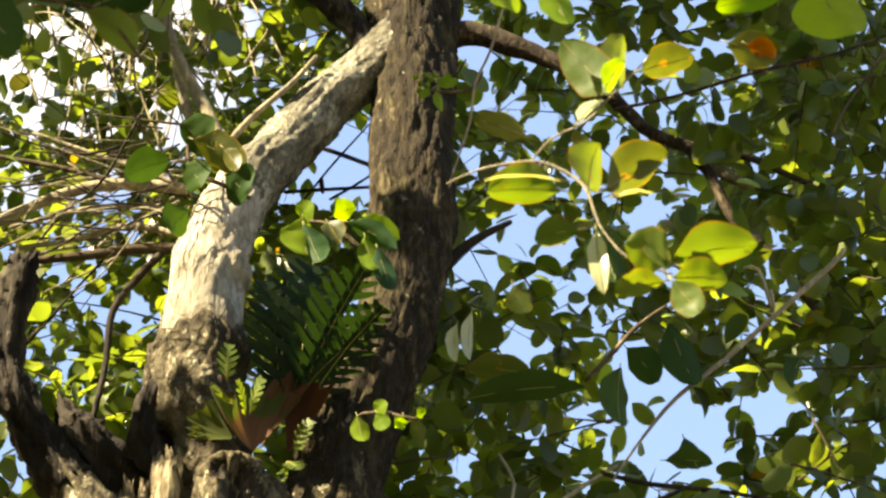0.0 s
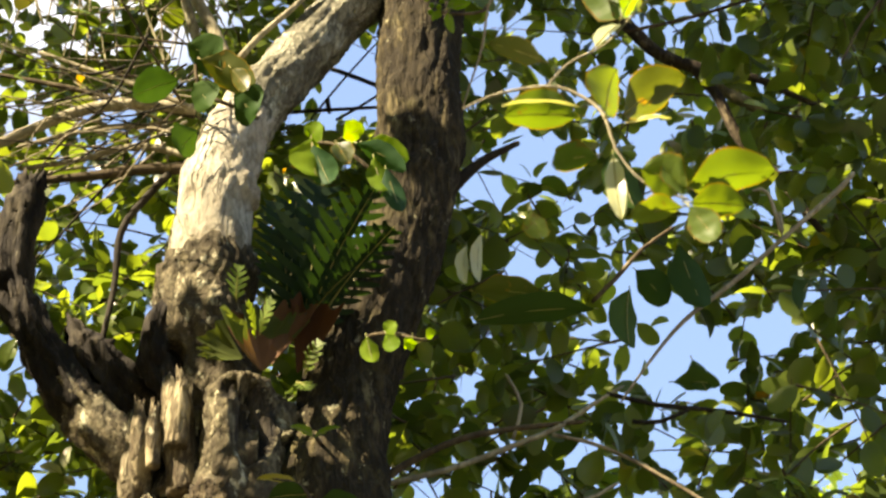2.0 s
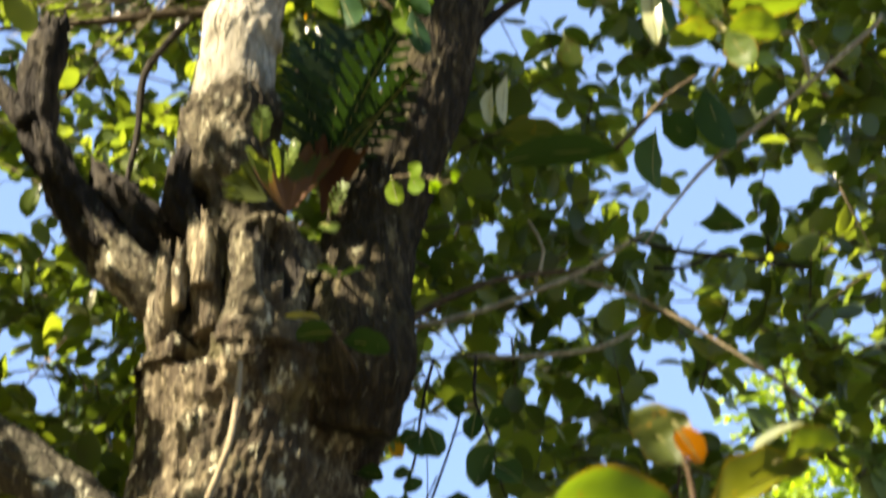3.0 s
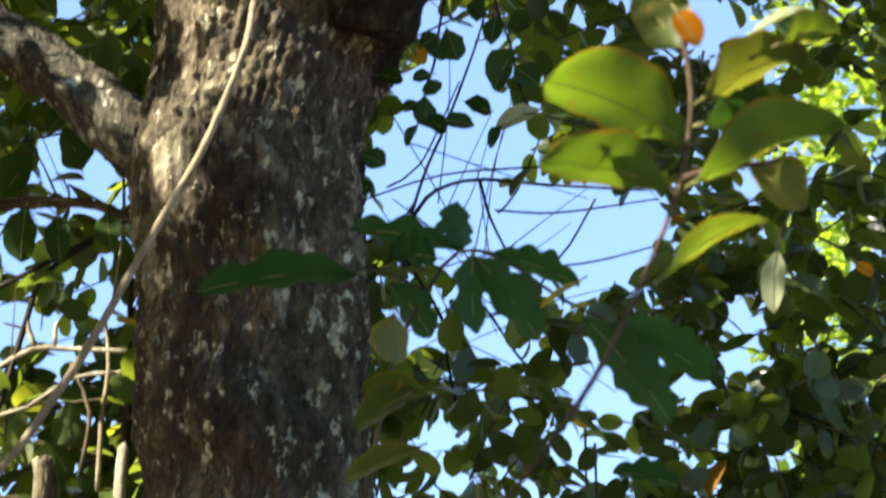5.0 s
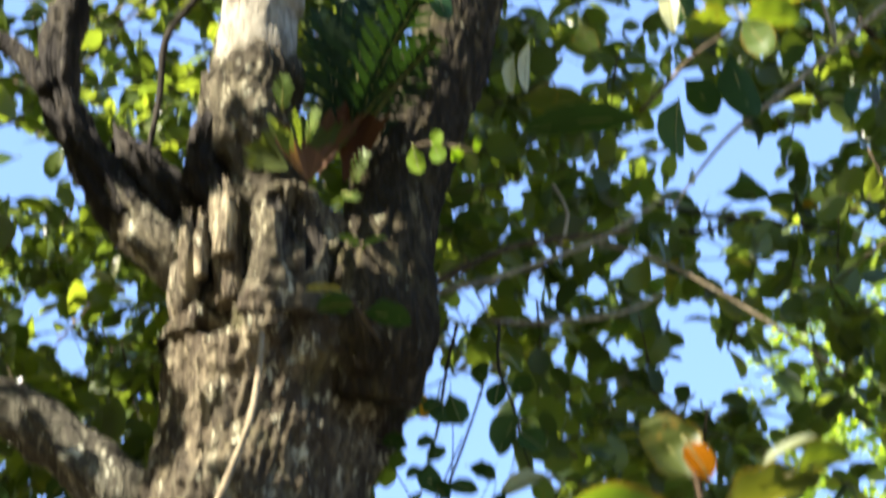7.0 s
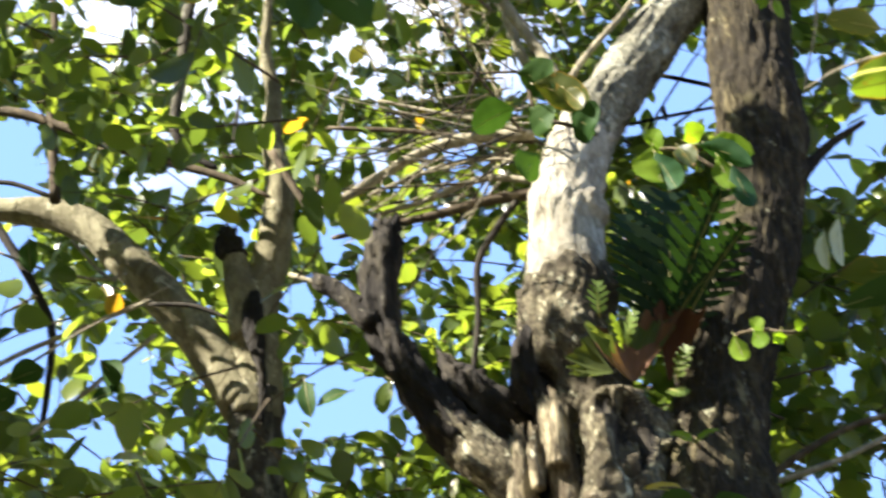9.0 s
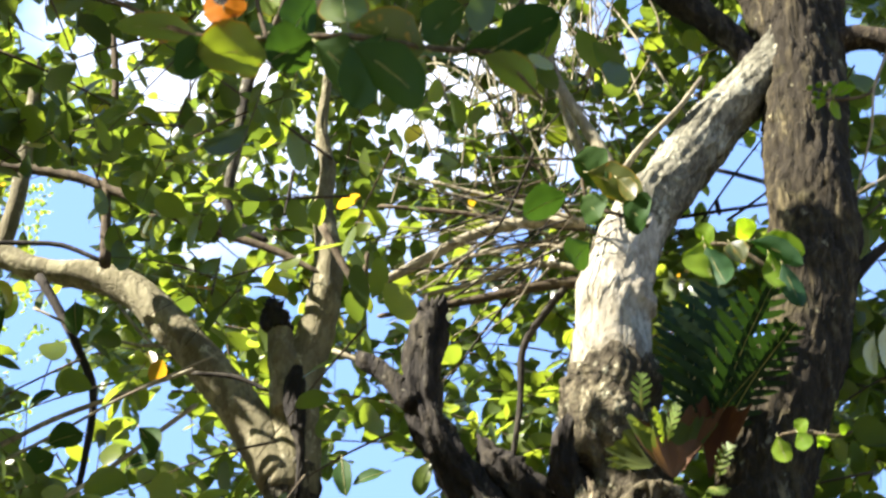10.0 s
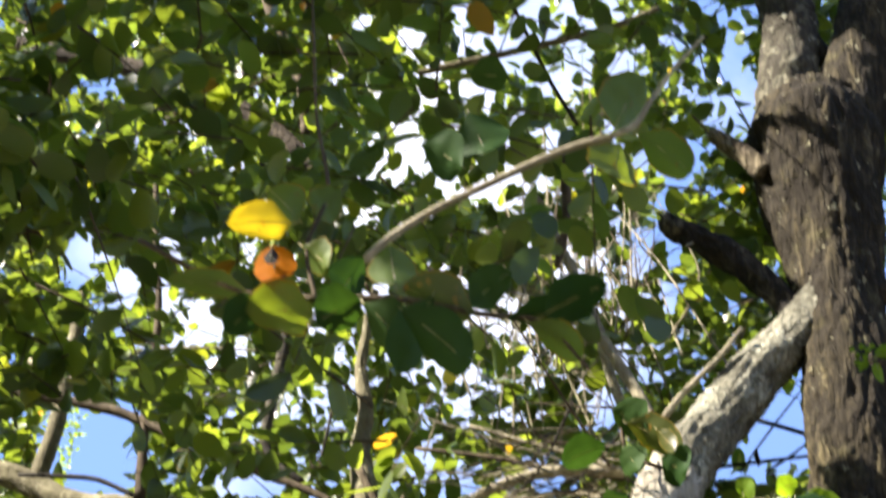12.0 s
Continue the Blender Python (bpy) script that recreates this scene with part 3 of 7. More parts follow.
SUN_GAPS += [
    (0.10, 1.90, 2.26, 0.07), (0.32, 1.90, 2.20, 0.04), (0.24, 1.90, 2.33, 0.06), (-0.84, 4.20, 3.22, 0.06), (-0.86, 4.20, 3.00, 0.05), (-0.63, 3.86, 3.10, 0.08), (-0.67, 3.86, 2.99, 0.07), (-0.71, 3.86, 2.89, 0.07), (-0.81, 3.90, 2.73, 0.04),
]
SUN_GAPS += [
    (-0.80, 5.10, 6.90, 0.28), (-1.10, 5.20, 6.30, 0.25), (-0.62, 5.20, 6.25, 0.20), (-1.35, 5.10, 7.05, 0.25), (-0.95, 5.10, 7.55, 0.25),
]


def in_sun_gap(p, extra=0.03):
    q = Vector(p)
    for x, y, z, r in SUN_GAPS:
        d = q - Vector((x, y, z))
        a = d.dot(SUN_DIR)
        if a > 0.45 and (d - SUN_DIR * a).length < r + extra:
            return True
    return False


PROFILE = [(0.0, 0.02), (0.12, 0.24), (0.32, 0.45), (0.56, 0.52), (0.79, 0.46), (0.93, 0.29), (1.0, 0.06)]


def leaf_block(centres, axes, ups, sizes, rng):
    """Many leaves in one set of vertices and faces."""
    n = len(centres)
    ax = axes / np.linalg.norm(axes, axis=1)[:, None]
    up = ups - ax * (ups * ax).sum(1)[:, None]
    up /= np.linalg.norm(up, axis=1)[:, None]
    sd = np.cross(ax, up)
    wide = rng.uniform(0.5, 0.68, n)
    fold = rng.uniform(0.0, 0.45, n)
    curl = rng.uniform(-0.1, 0.45, n)
    rows = []
    for s, w in PROFILE:
        for c in (-1, 0, 1):
            p = (centres + ax * (s * sizes)[:, None] + sd * (c * w * wide * sizes)[:, None]
                 + up * ((fold * w * abs(c) * wide - curl * (s - 0.4) ** 2) * sizes)[:, None])
            rows.append(p)
    verts = np.stack(rows, 1).reshape(-1, 3)
    quad = np.array([(3 * i + j, 3 * i + j + 1, 3 * i + j + 4, 3 * i + j + 3) for i in range(6) for j in range(2)])
    faces = (quad[None] + (np.arange(n) * 21)[:, None, None]).reshape(-1, 4)
    return verts, faces


def crown(parent, label, mat, twig_mat, n_twigs, u, v, y, size, seed, lean=(0, 0, -0.35), flat=0.85, per_twig=(8, 13), twig_len=(0.25, 0.6), clear=True, singles=0, name="foliage", keep=None):
    """Leafy twigs strewn through a part of the crown: the leaves in one mesh, the twigs in another; the nearest leaves can be single ones."""
    rng = np.random.default_rng(seed)
    cs, axs, ups, szs = [], [], [], []
    tv, tf = [], []
    lean = np.array(lean)
    for _ in range(n_twigs):
        yy = rng.uniform(*y)
        uu, vv = rng.uniform(*u), rng.uniform(*v)
        p = np.array([uu * yy, yy, EYE_Z + vv * yy])
        if keep and not keep(uu, vv, rng):
            continue
        if clear and in_opening(p, 1.0):
            continue
        d = rng.normal(size=3) * (1, 0.8, 0.5) + (0, 0, -0.15)
        d /= np.linalg.norm(d)
        ln = rng.uniform(*twig_len)
        sag = rng.uniform(0.0, 0.25)
        m = rng.integers(*per_twig)
        pts = []
        for k in range(5):
            s = k / 4
            q = p + d * ln * (s - 0.5) + np.array([0, 0, -sag * ln * s * s])
            pts.append((*q, 0.0045 * (1 - 0.7 * s)))
        if in_sun_gap(pts[2][:3]):
            pts = None
        if pts and not (clear and (in_opening(pts[0], 0.8) or in_opening(pts[4], 0.8))):
            a, f = tube_data(pts, step=0.2, seg=4)
            o = len(tv)
            tv += a
            tf += [tuple(i + o for i in g) for g in f]
        for k in range(m):
            s = (k + rng.uniform(0, 0.8)) / m
            q = p + d * ln * (s - 0.5) + np.array([0, 0, -sag * ln * s * s])
            a = d * 0.5 + rng.normal(size=3) * 0.75 + lean
            a /= np.linalg.norm(a)
            sz = rng.uniform(*size)
            mid = q + a * sz * 0.5
            if keep and not keep(mid[0] / mid[1], (mid[2] - EYE_Z) / mid[1], rng):
                continue
            if clear and rng.random() > 0.1 and (in_opening(mid, 1.0) or in_opening(q + a * sz, 0.9)) or in_sun_gap(mid):
                continue
            cs.append(q), axs.append(a), szs.append(sz)
            ups.append(np.array([0, -0.1, flat]) + rng.normal(size=3) * 0.6)
    cs, axs, ups, szs = np.array(cs), np.array(axs), np.array(ups), np.array(szs)
    if singles:
        order = np.argsort(cs[:, 1])
        one, rest = order[:singles], order[singles:]
        shapes = [mesh_from("leaf", *[x.tolist() for x in leaf_block(np.zeros((1, 3)), np.array([[0.0, 1, 0]]), np.array([[0, 0, 1.0]]), np.ones(1), np.random.default_rng(seed + k))]) for k in range(5)]
        for me in shapes:
            me.materials.append(LEAF_PART)
        for j, i in enumerate(one):
            ob = new("leaf", shapes[j % 5])
            ax = Vector(axs[i]).normalized()
            up = Vector(ups[i])
            up = (up - ax * up.dot(ax)).normalized()
            rot = Matrix((ax.cross(up), ax, up)).transposed().to_4x4()
            ob.parent = parent
            ob.matrix_parent_inverse = parent.matrix_world.inverted()
            ob.matrix_basis = Matrix.Translation(cs[i]) @ rot @ Matrix.Scale(szs[i], 4)
        cs, axs, ups, szs = cs[rest], axs[rest], ups[rest], szs[rest]
    vts, fcs = leaf_block(cs, axs, ups, szs, rng)
    ob = link(name, mesh_from(name, vts.tolist(), fcs.tolist()), mat, parent, label)
    ob["kind"] = "stuff"
    if parent:
        ob.matrix_parent_inverse = parent.matrix_world.inverted()
    if tv:
        tw = link("twig_mass", mesh_from("twig_mass", tv, tf), twig_mat, parent, "thin brown leafy twigs")
        tw["kind"] = "stuff"
        if parent:
            tw.matrix_parent_inverse = parent.matrix_world.inverted()
    return ob


def ball_crown(parent, label, mat, centre, radii, n, size, seed, out_of=None, name="foliage"):
    """Leaves in clumps through an egg-shaped crown."""
    rng = np.random.default_rng(seed)
    hubs = rng.normal(size=(max(8, n // 60), 3))
    hubs /= np.linalg.norm(hubs, axis=1)[:, None]
    hubs = np.array(centre) + hubs * np.array(radii) * rng.uniform(0.35, 0.95, (len(hubs), 1))
    p = hubs[rng.integers(0, len(hubs), n)] + rng.normal(size=(n, 3)) * np.array(radii) * 0.16
    ok = np.array([not in_sun_gap(q, size[1] * 0.45) and not (out_of and out_of(q)) for q in p])
    p = p[ok]
    m = len(p)
    vts, fcs = leaf_block(p, rng.normal(size=(m, 3)) + (0, 0, -0.3), rng.normal(size=(m, 3)) * 0.7 + (0, 0, 0.7), rng.uniform(*size, m), rng)
    ob = link(name, mesh_from(name, vts.tolist(), fcs.tolist()), mat, parent, label)
    ob["kind"] = "stuff"
    return ob


def seen_from_stand(q):
    """The wide wedge of air in front of the viewer, which the unseen trees and leaves added for shade keep free."""
    if q[1] < 0.4:
        return False
    u, v = q[0] / q[1], (q[2] - EYE_Z) / q[1]
    return -1.05 < u < 0.6 and v < 1.65


# ---------------------------------------------------------------- ground
rng = np.random.default_rng(4)
gn = 60
gx = np.sign(np.linspace(-1, 1, gn)) * np.abs(np.linspace(-1, 1, gn)) ** 3 * 900
gv = [(float(x), float(y), 0.12 * noise.noise(Vector((x * 0.2, y * 0.2, 0))) if abs(x) + abs(y) < 60 else 0.0) for y in gx for x in gx]
gf = [(j * gn + i, j * gn + i + 1, (j + 1) * gn + i + 1, (j + 1) * gn + i) for j in range(gn - 1) for i in range(gn - 1)]
tagged(link("ground", mesh_from("ground", gv, gf), GROUND), "brown earth covered in dry leaf litter", "ground", kind="structure")

# ---------------------------------------------------------------- the large tree
tree = thing("tree", "large old tree with cracked dark bark, forked stems and leafy crown", "tree")

TRUNK = [(-0.645, 4.5, 2.219, 0.281), (-0.672, 4.5, 2.422, 0.287), (-0.681, 4.5, 2.631, 0.291), (-0.694, 4.5, 3.033, 0.296), (-0.663, 4.5, 3.291, 0.289), (-0.599, 4.5, 3.555, 0.334)]
TRUNK = [(TRUNK[0][0] - 0.10, 4.5, -0.15, 0.52), (TRUNK[0][0] - 0.06, 4.5, 0.5, 0.39), (TRUNK[0][0] - 0.02, 4.5, 1.5, 0.33)] + TRUNK
TRUNK += [(-0.588, 4.5, 3.603, 0.345), (-0.588, 4.49, 3.70, 0.332), (-0.60, 4.47, 3.80, 0.285), (-0.612, 4.45, 3.92, 0.215), (-0.622, 4.44, 4.02, 0.13)]
HOLLOWS = [(-0.765, 3.622, 0.062, 0.062, 0.10), (-0.797, 3.83, 0.020, 0.12, 0.07), (-0.455, 3.72, 0.06, 0.10, 0.05), (-0.50, 3.75, 0.028, 0.17, 0.05), (-0.43, 3.72, 0.025, 0.15, 0.05), (-0.69, 3.74, 0.022, 0.14, 0.045), (-0.56, 3.58, 0.02, 0.12, 0.03), (-0.86, 3.45, 0.016, 0.14, 0.025), (-0.715, 3.50, 0.10, 0.055, -0.022),
           (-0.62, 3.60, 0.09, 0.10, -0.045), (-0.40, 3.40, 0.17, 0.10, 0.03), (-0.66, 3.0, 0.10, 0.22, -0.02), (-0.50, 2.6, 0.08, 0.3, 0.02), (-0.57, 2.75, 0.05, 0.16, -0.02)]
stem("trunk", tree, TRUNK[:3], BARK, "thick trunk with deeply cracked dark bark", step=0.05, seg=60, lump=0.16, ridge=0.03, seed=3, ridges=30)
# the paler patches mix bare wood with sunlit spots painted on the bark
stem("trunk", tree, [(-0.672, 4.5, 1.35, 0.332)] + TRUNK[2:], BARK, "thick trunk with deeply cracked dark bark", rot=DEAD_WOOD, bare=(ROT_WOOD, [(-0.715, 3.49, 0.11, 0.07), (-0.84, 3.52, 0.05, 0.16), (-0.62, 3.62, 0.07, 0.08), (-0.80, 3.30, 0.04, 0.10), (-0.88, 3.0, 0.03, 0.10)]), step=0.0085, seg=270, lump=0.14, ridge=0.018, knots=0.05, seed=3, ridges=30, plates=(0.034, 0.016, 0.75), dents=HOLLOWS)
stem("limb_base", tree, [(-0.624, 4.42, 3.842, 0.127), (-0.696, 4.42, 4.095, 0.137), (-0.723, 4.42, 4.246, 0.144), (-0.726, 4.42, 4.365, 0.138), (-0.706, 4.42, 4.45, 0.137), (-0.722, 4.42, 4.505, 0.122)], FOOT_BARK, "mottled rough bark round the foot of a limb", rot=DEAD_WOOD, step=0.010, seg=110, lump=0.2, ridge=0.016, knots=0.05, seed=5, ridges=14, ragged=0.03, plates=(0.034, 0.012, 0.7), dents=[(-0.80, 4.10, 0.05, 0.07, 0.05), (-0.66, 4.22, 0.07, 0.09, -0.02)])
stem("burl", tree, [(-0.795, 4.36, 4.33, 0.018), (-0.826, 4.35, 4.28, 0.038), (-0.838, 4.35, 4.214, 0.047), (-0.832, 4.35, 4.13, 0.046), (-0.806, 4.34, 4.05, 0.036), (-0.775, 4.34, 3.985, 0.02)], DEAD_WOOD, "black knobbly burl on the side of the limb", step=0.010, seg=34, lump=0.55, ridge=0.02, seed=61)
stem("limb", tree, [(-0.718, 4.45, 4.34, 0.092), (-0.712, 4.43, 4.526, 0.116), (-0.705, 4.42, 4.704, 0.113), (-0.672, 4.44, 4.921, 0.103), (-0.607, 4.5, 5.133, 0.093)], PALE_BARK, "pale peeled limb bright in the sun", step=0.010, seg=80, lump=0.16, ridge=0.008, knots=0.04, seed=5, plates=(0.06, 0.004, 0.7), dents=[(-0.60, 4.74, 0.03, 0.05, -0.02), (-0.76, 4.66, 0.03, 0.05, 0.012)])
stem("limb", tree, [(-0.651, 4.46, 4.99, 0.09), (-0.566, 4.52, 5.212, 0.096), (-0.446, 4.58, 5.428, 0.093), (-0.318, 4.63, 5.635, 0.09), (-0.182, 4.66, 5.791, 0.098), (-0.102, 4.68, 5.899, 0.101), (-0.051, 4.72, 6.016, 0.072)], LIMB_BARK, "pale leaning limb with grey lichen patches", step=0.011, seg=76, lump=0.16, ridge=0.012, knots=0.03, seed=6, plates=(0.04, 0.008, 0.6))
stem("stem", tree, [(-0.385, 4.38, 3.42, 0.14), (-0.365, 4.34, 3.58, 0.175), (-0.352, 4.35, 3.70, 0.162), (-0.335, 4.38, 3.85, 0.138), (-0.308, 4.44, 4.037, 0.129), (-0.217, 4.47, 4.334, 0.123), (-0.146, 4.5, 4.55, 0.122), (-0.1, 4.54, 4.84, 0.129), (-0.08, 4.6, 5.284, 0.131), (-0.063, 4.65, 5.596, 0.138), (-0.056, 4.69, 5.81, 0.146), (-0.062, 4.72, 6.0, 0.157), (-0.059, 4.74, 6.197, 0.173), (-0.072, 4.74, 6.60, 0.228), (-0.074, 4.74, 6.80, 0.25), (-0.052, 4.75, 6.95, 0.205), (-0.03, 4.76, 7.06, 0.13), (-0.01, 4.77, 7.15, 0.045)], STEM_BARK, "tall upright stem with fissured bark, darkened for shade", step=0.013, seg=110, lump=0.12, ridge=0.016, knots=0.03, seed=8, ridges=12, plates=(0.034, 0.012, 0.28))
stem("limb", tree, [(-0.10, 4.74, 6.45, 0.12), (-0.155, 4.72, 6.72, 0.142), (-0.16, 4.72, 7.02, 0.125), (-0.135, 4.72, 7.25, 0.112), (-0.118, 4.72, 7.46, 0.114), (-0.134, 4.72, 7.85, 0.106), (-0.148, 4.72, 8.532, 0.1)], GREY_BARK, "forked limb with flaking grey bark", step=0.018, seg=48, plates=(0.04, 0.009, 0.5), knots=0.03, lump=0.15, ridge=0.012, seed=9)
stem("limb", tree, [(-0.03, 4.76, 6.55, 0.13), (0.03, 4.76, 6.847, 0.16), (0.139, 4.76, 7.192, 0.15), (0.247, 4.76, 7.564, 0.158), (0.399, 4.76, 8.075, 0.141), (0.517, 4.76, 8.648, 0.135)], STEM_BARK, "forked limb with flaking grey bark", step=0.025, seg=32, lump=0.15, ridge=0.012, seed=10)
stem("limb", tree, [(0.057, 4.74, 7.241, 0.042), (-0.022, 4.74, 7.369, 0.047), (-0.065, 4.74, 7.547, 0.044), (-0.093, 4.74, 7.785, 0.042)], STEM_BARK, step=0.03, seg=16, lump=0.15, seed=11)
stem("branch_stub", tree, [(-0.183, 4.68, 5.781, 0.062), (-0.248, 4.68, 5.952, 0.051), (-0.385, 4.68, 6.159, 0.052), (-0.503, 4.68, 6.282, 0.049), (-0.626, 4.68, 6.39, 0.041), (-0.655, 4.68, 6.425, 0.032)], DEAD_WOOD, "black broken dead branch stub", step=0.02, seg=24, lump=0.25, ridge=0.012, seed=12, ragged=0.05)
stem("branch_stub", tree, [(-0.259, 4.62, 6.55, 0.043), (-0.347, 4.62, 6.679, 0.039), (-0.407, 4.62, 6.756, 0.033), (-0.444, 4.62, 6.797, 0.027)], ROT_WOOD, "pale broken branch stub", step=0.02, seg=14, lump=0.25, seed=13, ragged=0.04)
# broken arm with rotten wood
stem("broken_limb", tree, [(-1.046, 4.42, 4.017, 0.069), (-1.1, 4.42, 4.082, 0.066), (-1.149, 4.42, 4.167, 0.06), (-1.228, 4.42, 4.302, 0.052), (-1.285, 4.42, 4.441, 0.048), (-1.295, 4.42, 4.602, 0.049), (-1.276, 4.42, 4.747, 0.041), (-1.271, 4.42, 4.819, 0.032)], DEAD_WOOD, "black broken dead limb, jagged at its end", step=0.018, seg=32, lump=0.2, ridge=0.035, knots=0.04, seed=14, ragged=0.08)
stem("broken_limb", tree, [(-0.727, 4.42, 3.726, 0.071), (-0.825, 4.42, 3.806, 0.073), (-0.916, 4.42, 3.884, 0.074), (-1.002, 4.42, 3.965, 0.072), (-1.073, 4.42, 4.05, 0.067), (-1.11, 4.42, 4.101, 0.058)], FOOT_BARK, "grey-brown foot of the broken limb", step=0.012, seg=60, plates=(0.04, 0.012, 0.7), lump=0.22, ridge=0.02, knots=0.04, seed=114, ragged=0.04)
stem("branch_stub", tree, [(-1.311, 4.4, 4.445, 0.039), (-1.377, 4.4, 4.534, 0.033), (-1.444, 4.4, 4.605, 0.03), (-1.492, 4.4, 4.641, 0.026)], DEAD_WOOD, "black broken dead branch stub", step=0.02, seg=18, lump=0.25, seed=15, ragged=0.04)
stem("rotten_wood", tree, [(-0.792, 4.46, 3.939, 0.057), (-0.894, 4.46, 4.033, 0.059), (-0.973, 4.46, 4.118, 0.066), (-1.028, 4.46, 4.185, 0.06), (-1.076, 4.46, 4.263, 0.037), (-1.111, 4.46, 4.318, 0.01)], DEAD_WOOD, "black rotten wood in the fork", step=0.015, seg=28, lump=0.5, ridge=0.045, seed=16, ragged=0.05)
stem("broken_slab", tree, [(-0.851, 4.44, 3.616, 0.047), (-0.857, 4.34, 3.654, 0.05), (-0.861, 4.28, 3.743, 0.043), (-0.867, 4.28, 3.88, 0.02)], ROT_WOOD, "sunlit splintered wood of a broken limb", step=0.015, seg=18, lump=0.1, ridge=0.012, seed=17, ragged=0.06)
stem("broken_slab", tree, [(-0.719, 4.26, 3.66, 0.053), (-0.74, 4.26, 3.795, 0.046), (-0.758, 4.26, 3.934, 0.041), (-0.771, 4.26, 4.006, 0.027)], ROT_WOOD, "sunlit splintered wood of a broken limb", step=0.015, seg=18, lump=0.1, ridge=0.012, seed=18, ragged=0.06)
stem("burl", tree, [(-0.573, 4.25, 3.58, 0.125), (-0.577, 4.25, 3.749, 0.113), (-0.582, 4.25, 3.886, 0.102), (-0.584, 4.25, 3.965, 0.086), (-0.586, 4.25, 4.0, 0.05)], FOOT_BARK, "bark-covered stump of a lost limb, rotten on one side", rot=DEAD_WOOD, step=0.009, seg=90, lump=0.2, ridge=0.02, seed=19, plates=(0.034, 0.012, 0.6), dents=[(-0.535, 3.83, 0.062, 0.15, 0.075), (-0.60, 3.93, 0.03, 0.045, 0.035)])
for k, pts in enumerate(([(-0.86, 4.42, 3.66, 0.027), (-0.845, 4.28, 3.70, 0.03), (-0.84, 4.21, 3.80, 0.026), (-0.846, 4.21, 3.905, 0.011)], [(-0.8, 4.2, 3.719, 0.018), (-0.806, 4.2, 3.803, 0.02), (-0.804, 4.2, 3.88, 0.009)], [(-0.741, 4.2, 3.775, 0.03), (-0.741, 4.2, 3.877, 0.029), (-0.738, 4.2, 3.955, 0.012)])):
    stem("splinter", tree, pts, ROT_WOOD, "upright splinter of pale broken wood", step=0.012, seg=18, lump=0.08, ridge=0.012, seed=230 + k, ragged=0.06)
# low arm that turns up into a second stem
stem("arm", tree, [(-0.841, 4.5, 3.097, 0.115), (-0.947, 4.48, 3.151, 0.104), (-1.047, 4.46, 3.219, 0.087), (-1.213, 4.5, 3.374, 0.081), (-1.329, 4.5, 3.457, 0.076), (-1.427, 4.5, 3.511, 0.074), (-1.635, 4.52, 3.637, 0.076), (-1.745, 4.6, 3.877, 0.082), (-1.749, 4.6, 4.028, 0.08), (-1.761, 4.6, 4.224, 0.082), (-1.77, 4.6, 4.386, 0.086)], GREY_BARK, "long low limb with rough grey bark", step=0.012, seg=80, lump=0.12, ridge=0.014, knots=0.02, seed=20, plates=(0.034, 0.009, 0.5))
stem("upright", tree, [(-1.761, 4.6, 4.295, 0.082), (-1.765, 4.6, 4.498, 0.082), (-1.773, 4.6, 4.669, 0.078), (-1.746, 4.6, 4.819, 0.069), (-1.713, 4.6, 4.972, 0.059), (-1.702, 4.6, 5.157, 0.05), (-1.711, 4.6, 5.279, 0.043), (-1.736, 4.6, 5.431, 0.034), (-1.733, 4.6, 5.609, 0.026), (-1.77, 4.6, 5.802, 0.021), (-1.767, 4.6, 5.965, 0.016), (-1.749, 4.6, 6.189, 0.011)], SMOOTH_BARK, "slender pale upright limb", step=0.025, seg=32, lump=0.12, ridge=0.005, knots=0.02, seed=21)
stem("branch_stub", tree, [(-1.769, 4.55, 4.574, 0.055), (-1.8, 4.55, 4.728, 0.052), (-1.821, 4.55, 4.841, 0.045), (-1.836, 4.55, 4.915, 0.041)], SMOOTH_BARK, "short pale branch stub", step=0.015, seg=24, lump=0.25, ridge=0.008, seed=22)
stem("stub_end", tree, [(-1.829, 4.54, 4.885, 0.034), (-1.84, 4.54, 4.931, 0.040), (-1.856, 4.54, 4.968, 0.037), (-1.87, 4.54, 5.0, 0.018)], DEAD_WOOD, "charred knob at the end of a stub", step=0.008, seg=30, lump=0.8, ridge=0.02, seed=222, ragged=0.05)
# raised dark lump whose colour stands for the shade inside a hole
stem("hole_shade", tree, [(-1.741, 4.505, 4.715, 0.012), (-1.743, 4.505, 4.651, 0.03), (-1.741, 4.505, 4.577, 0.034), (-1.727, 4.503, 4.503, 0.026), (-1.707, 4.505, 4.398, 0.012), (-1.705, 4.508, 4.24, 0.008)], DEAD_WOOD, "dark raised patch painted for a hole in the bark", step=0.012, seg=20, lump=0.3, ridge=0.008, seed=223)
stem("limb", tree, [(-1.786, 4.58, 4.346, 0.075), (-1.887, 4.58, 4.523, 0.073), (-2.013, 4.58, 4.71, 0.071), (-2.141, 4.58, 4.872, 0.067), (-2.249, 4.58, 5.002, 0.064), (-2.372, 4.58, 5.138, 0.062), (-2.478, 4.58, 5.215, 0.056), (-2.605, 4.58, 5.271, 0.049), (-2.741, 4.58, 5.305, 0.043), (-2.848, 4.58, 5.347, 0.046), (-2.949, 4.58, 5.409, 0.046), (-3.113, 4.58, 5.492, 0.043)], SMOOTH_BARK, "smooth grey-brown limb that bends sideways", step=0.025, seg=36, lump=0.10, ridge=0.005, knots=0.015, seed=23)
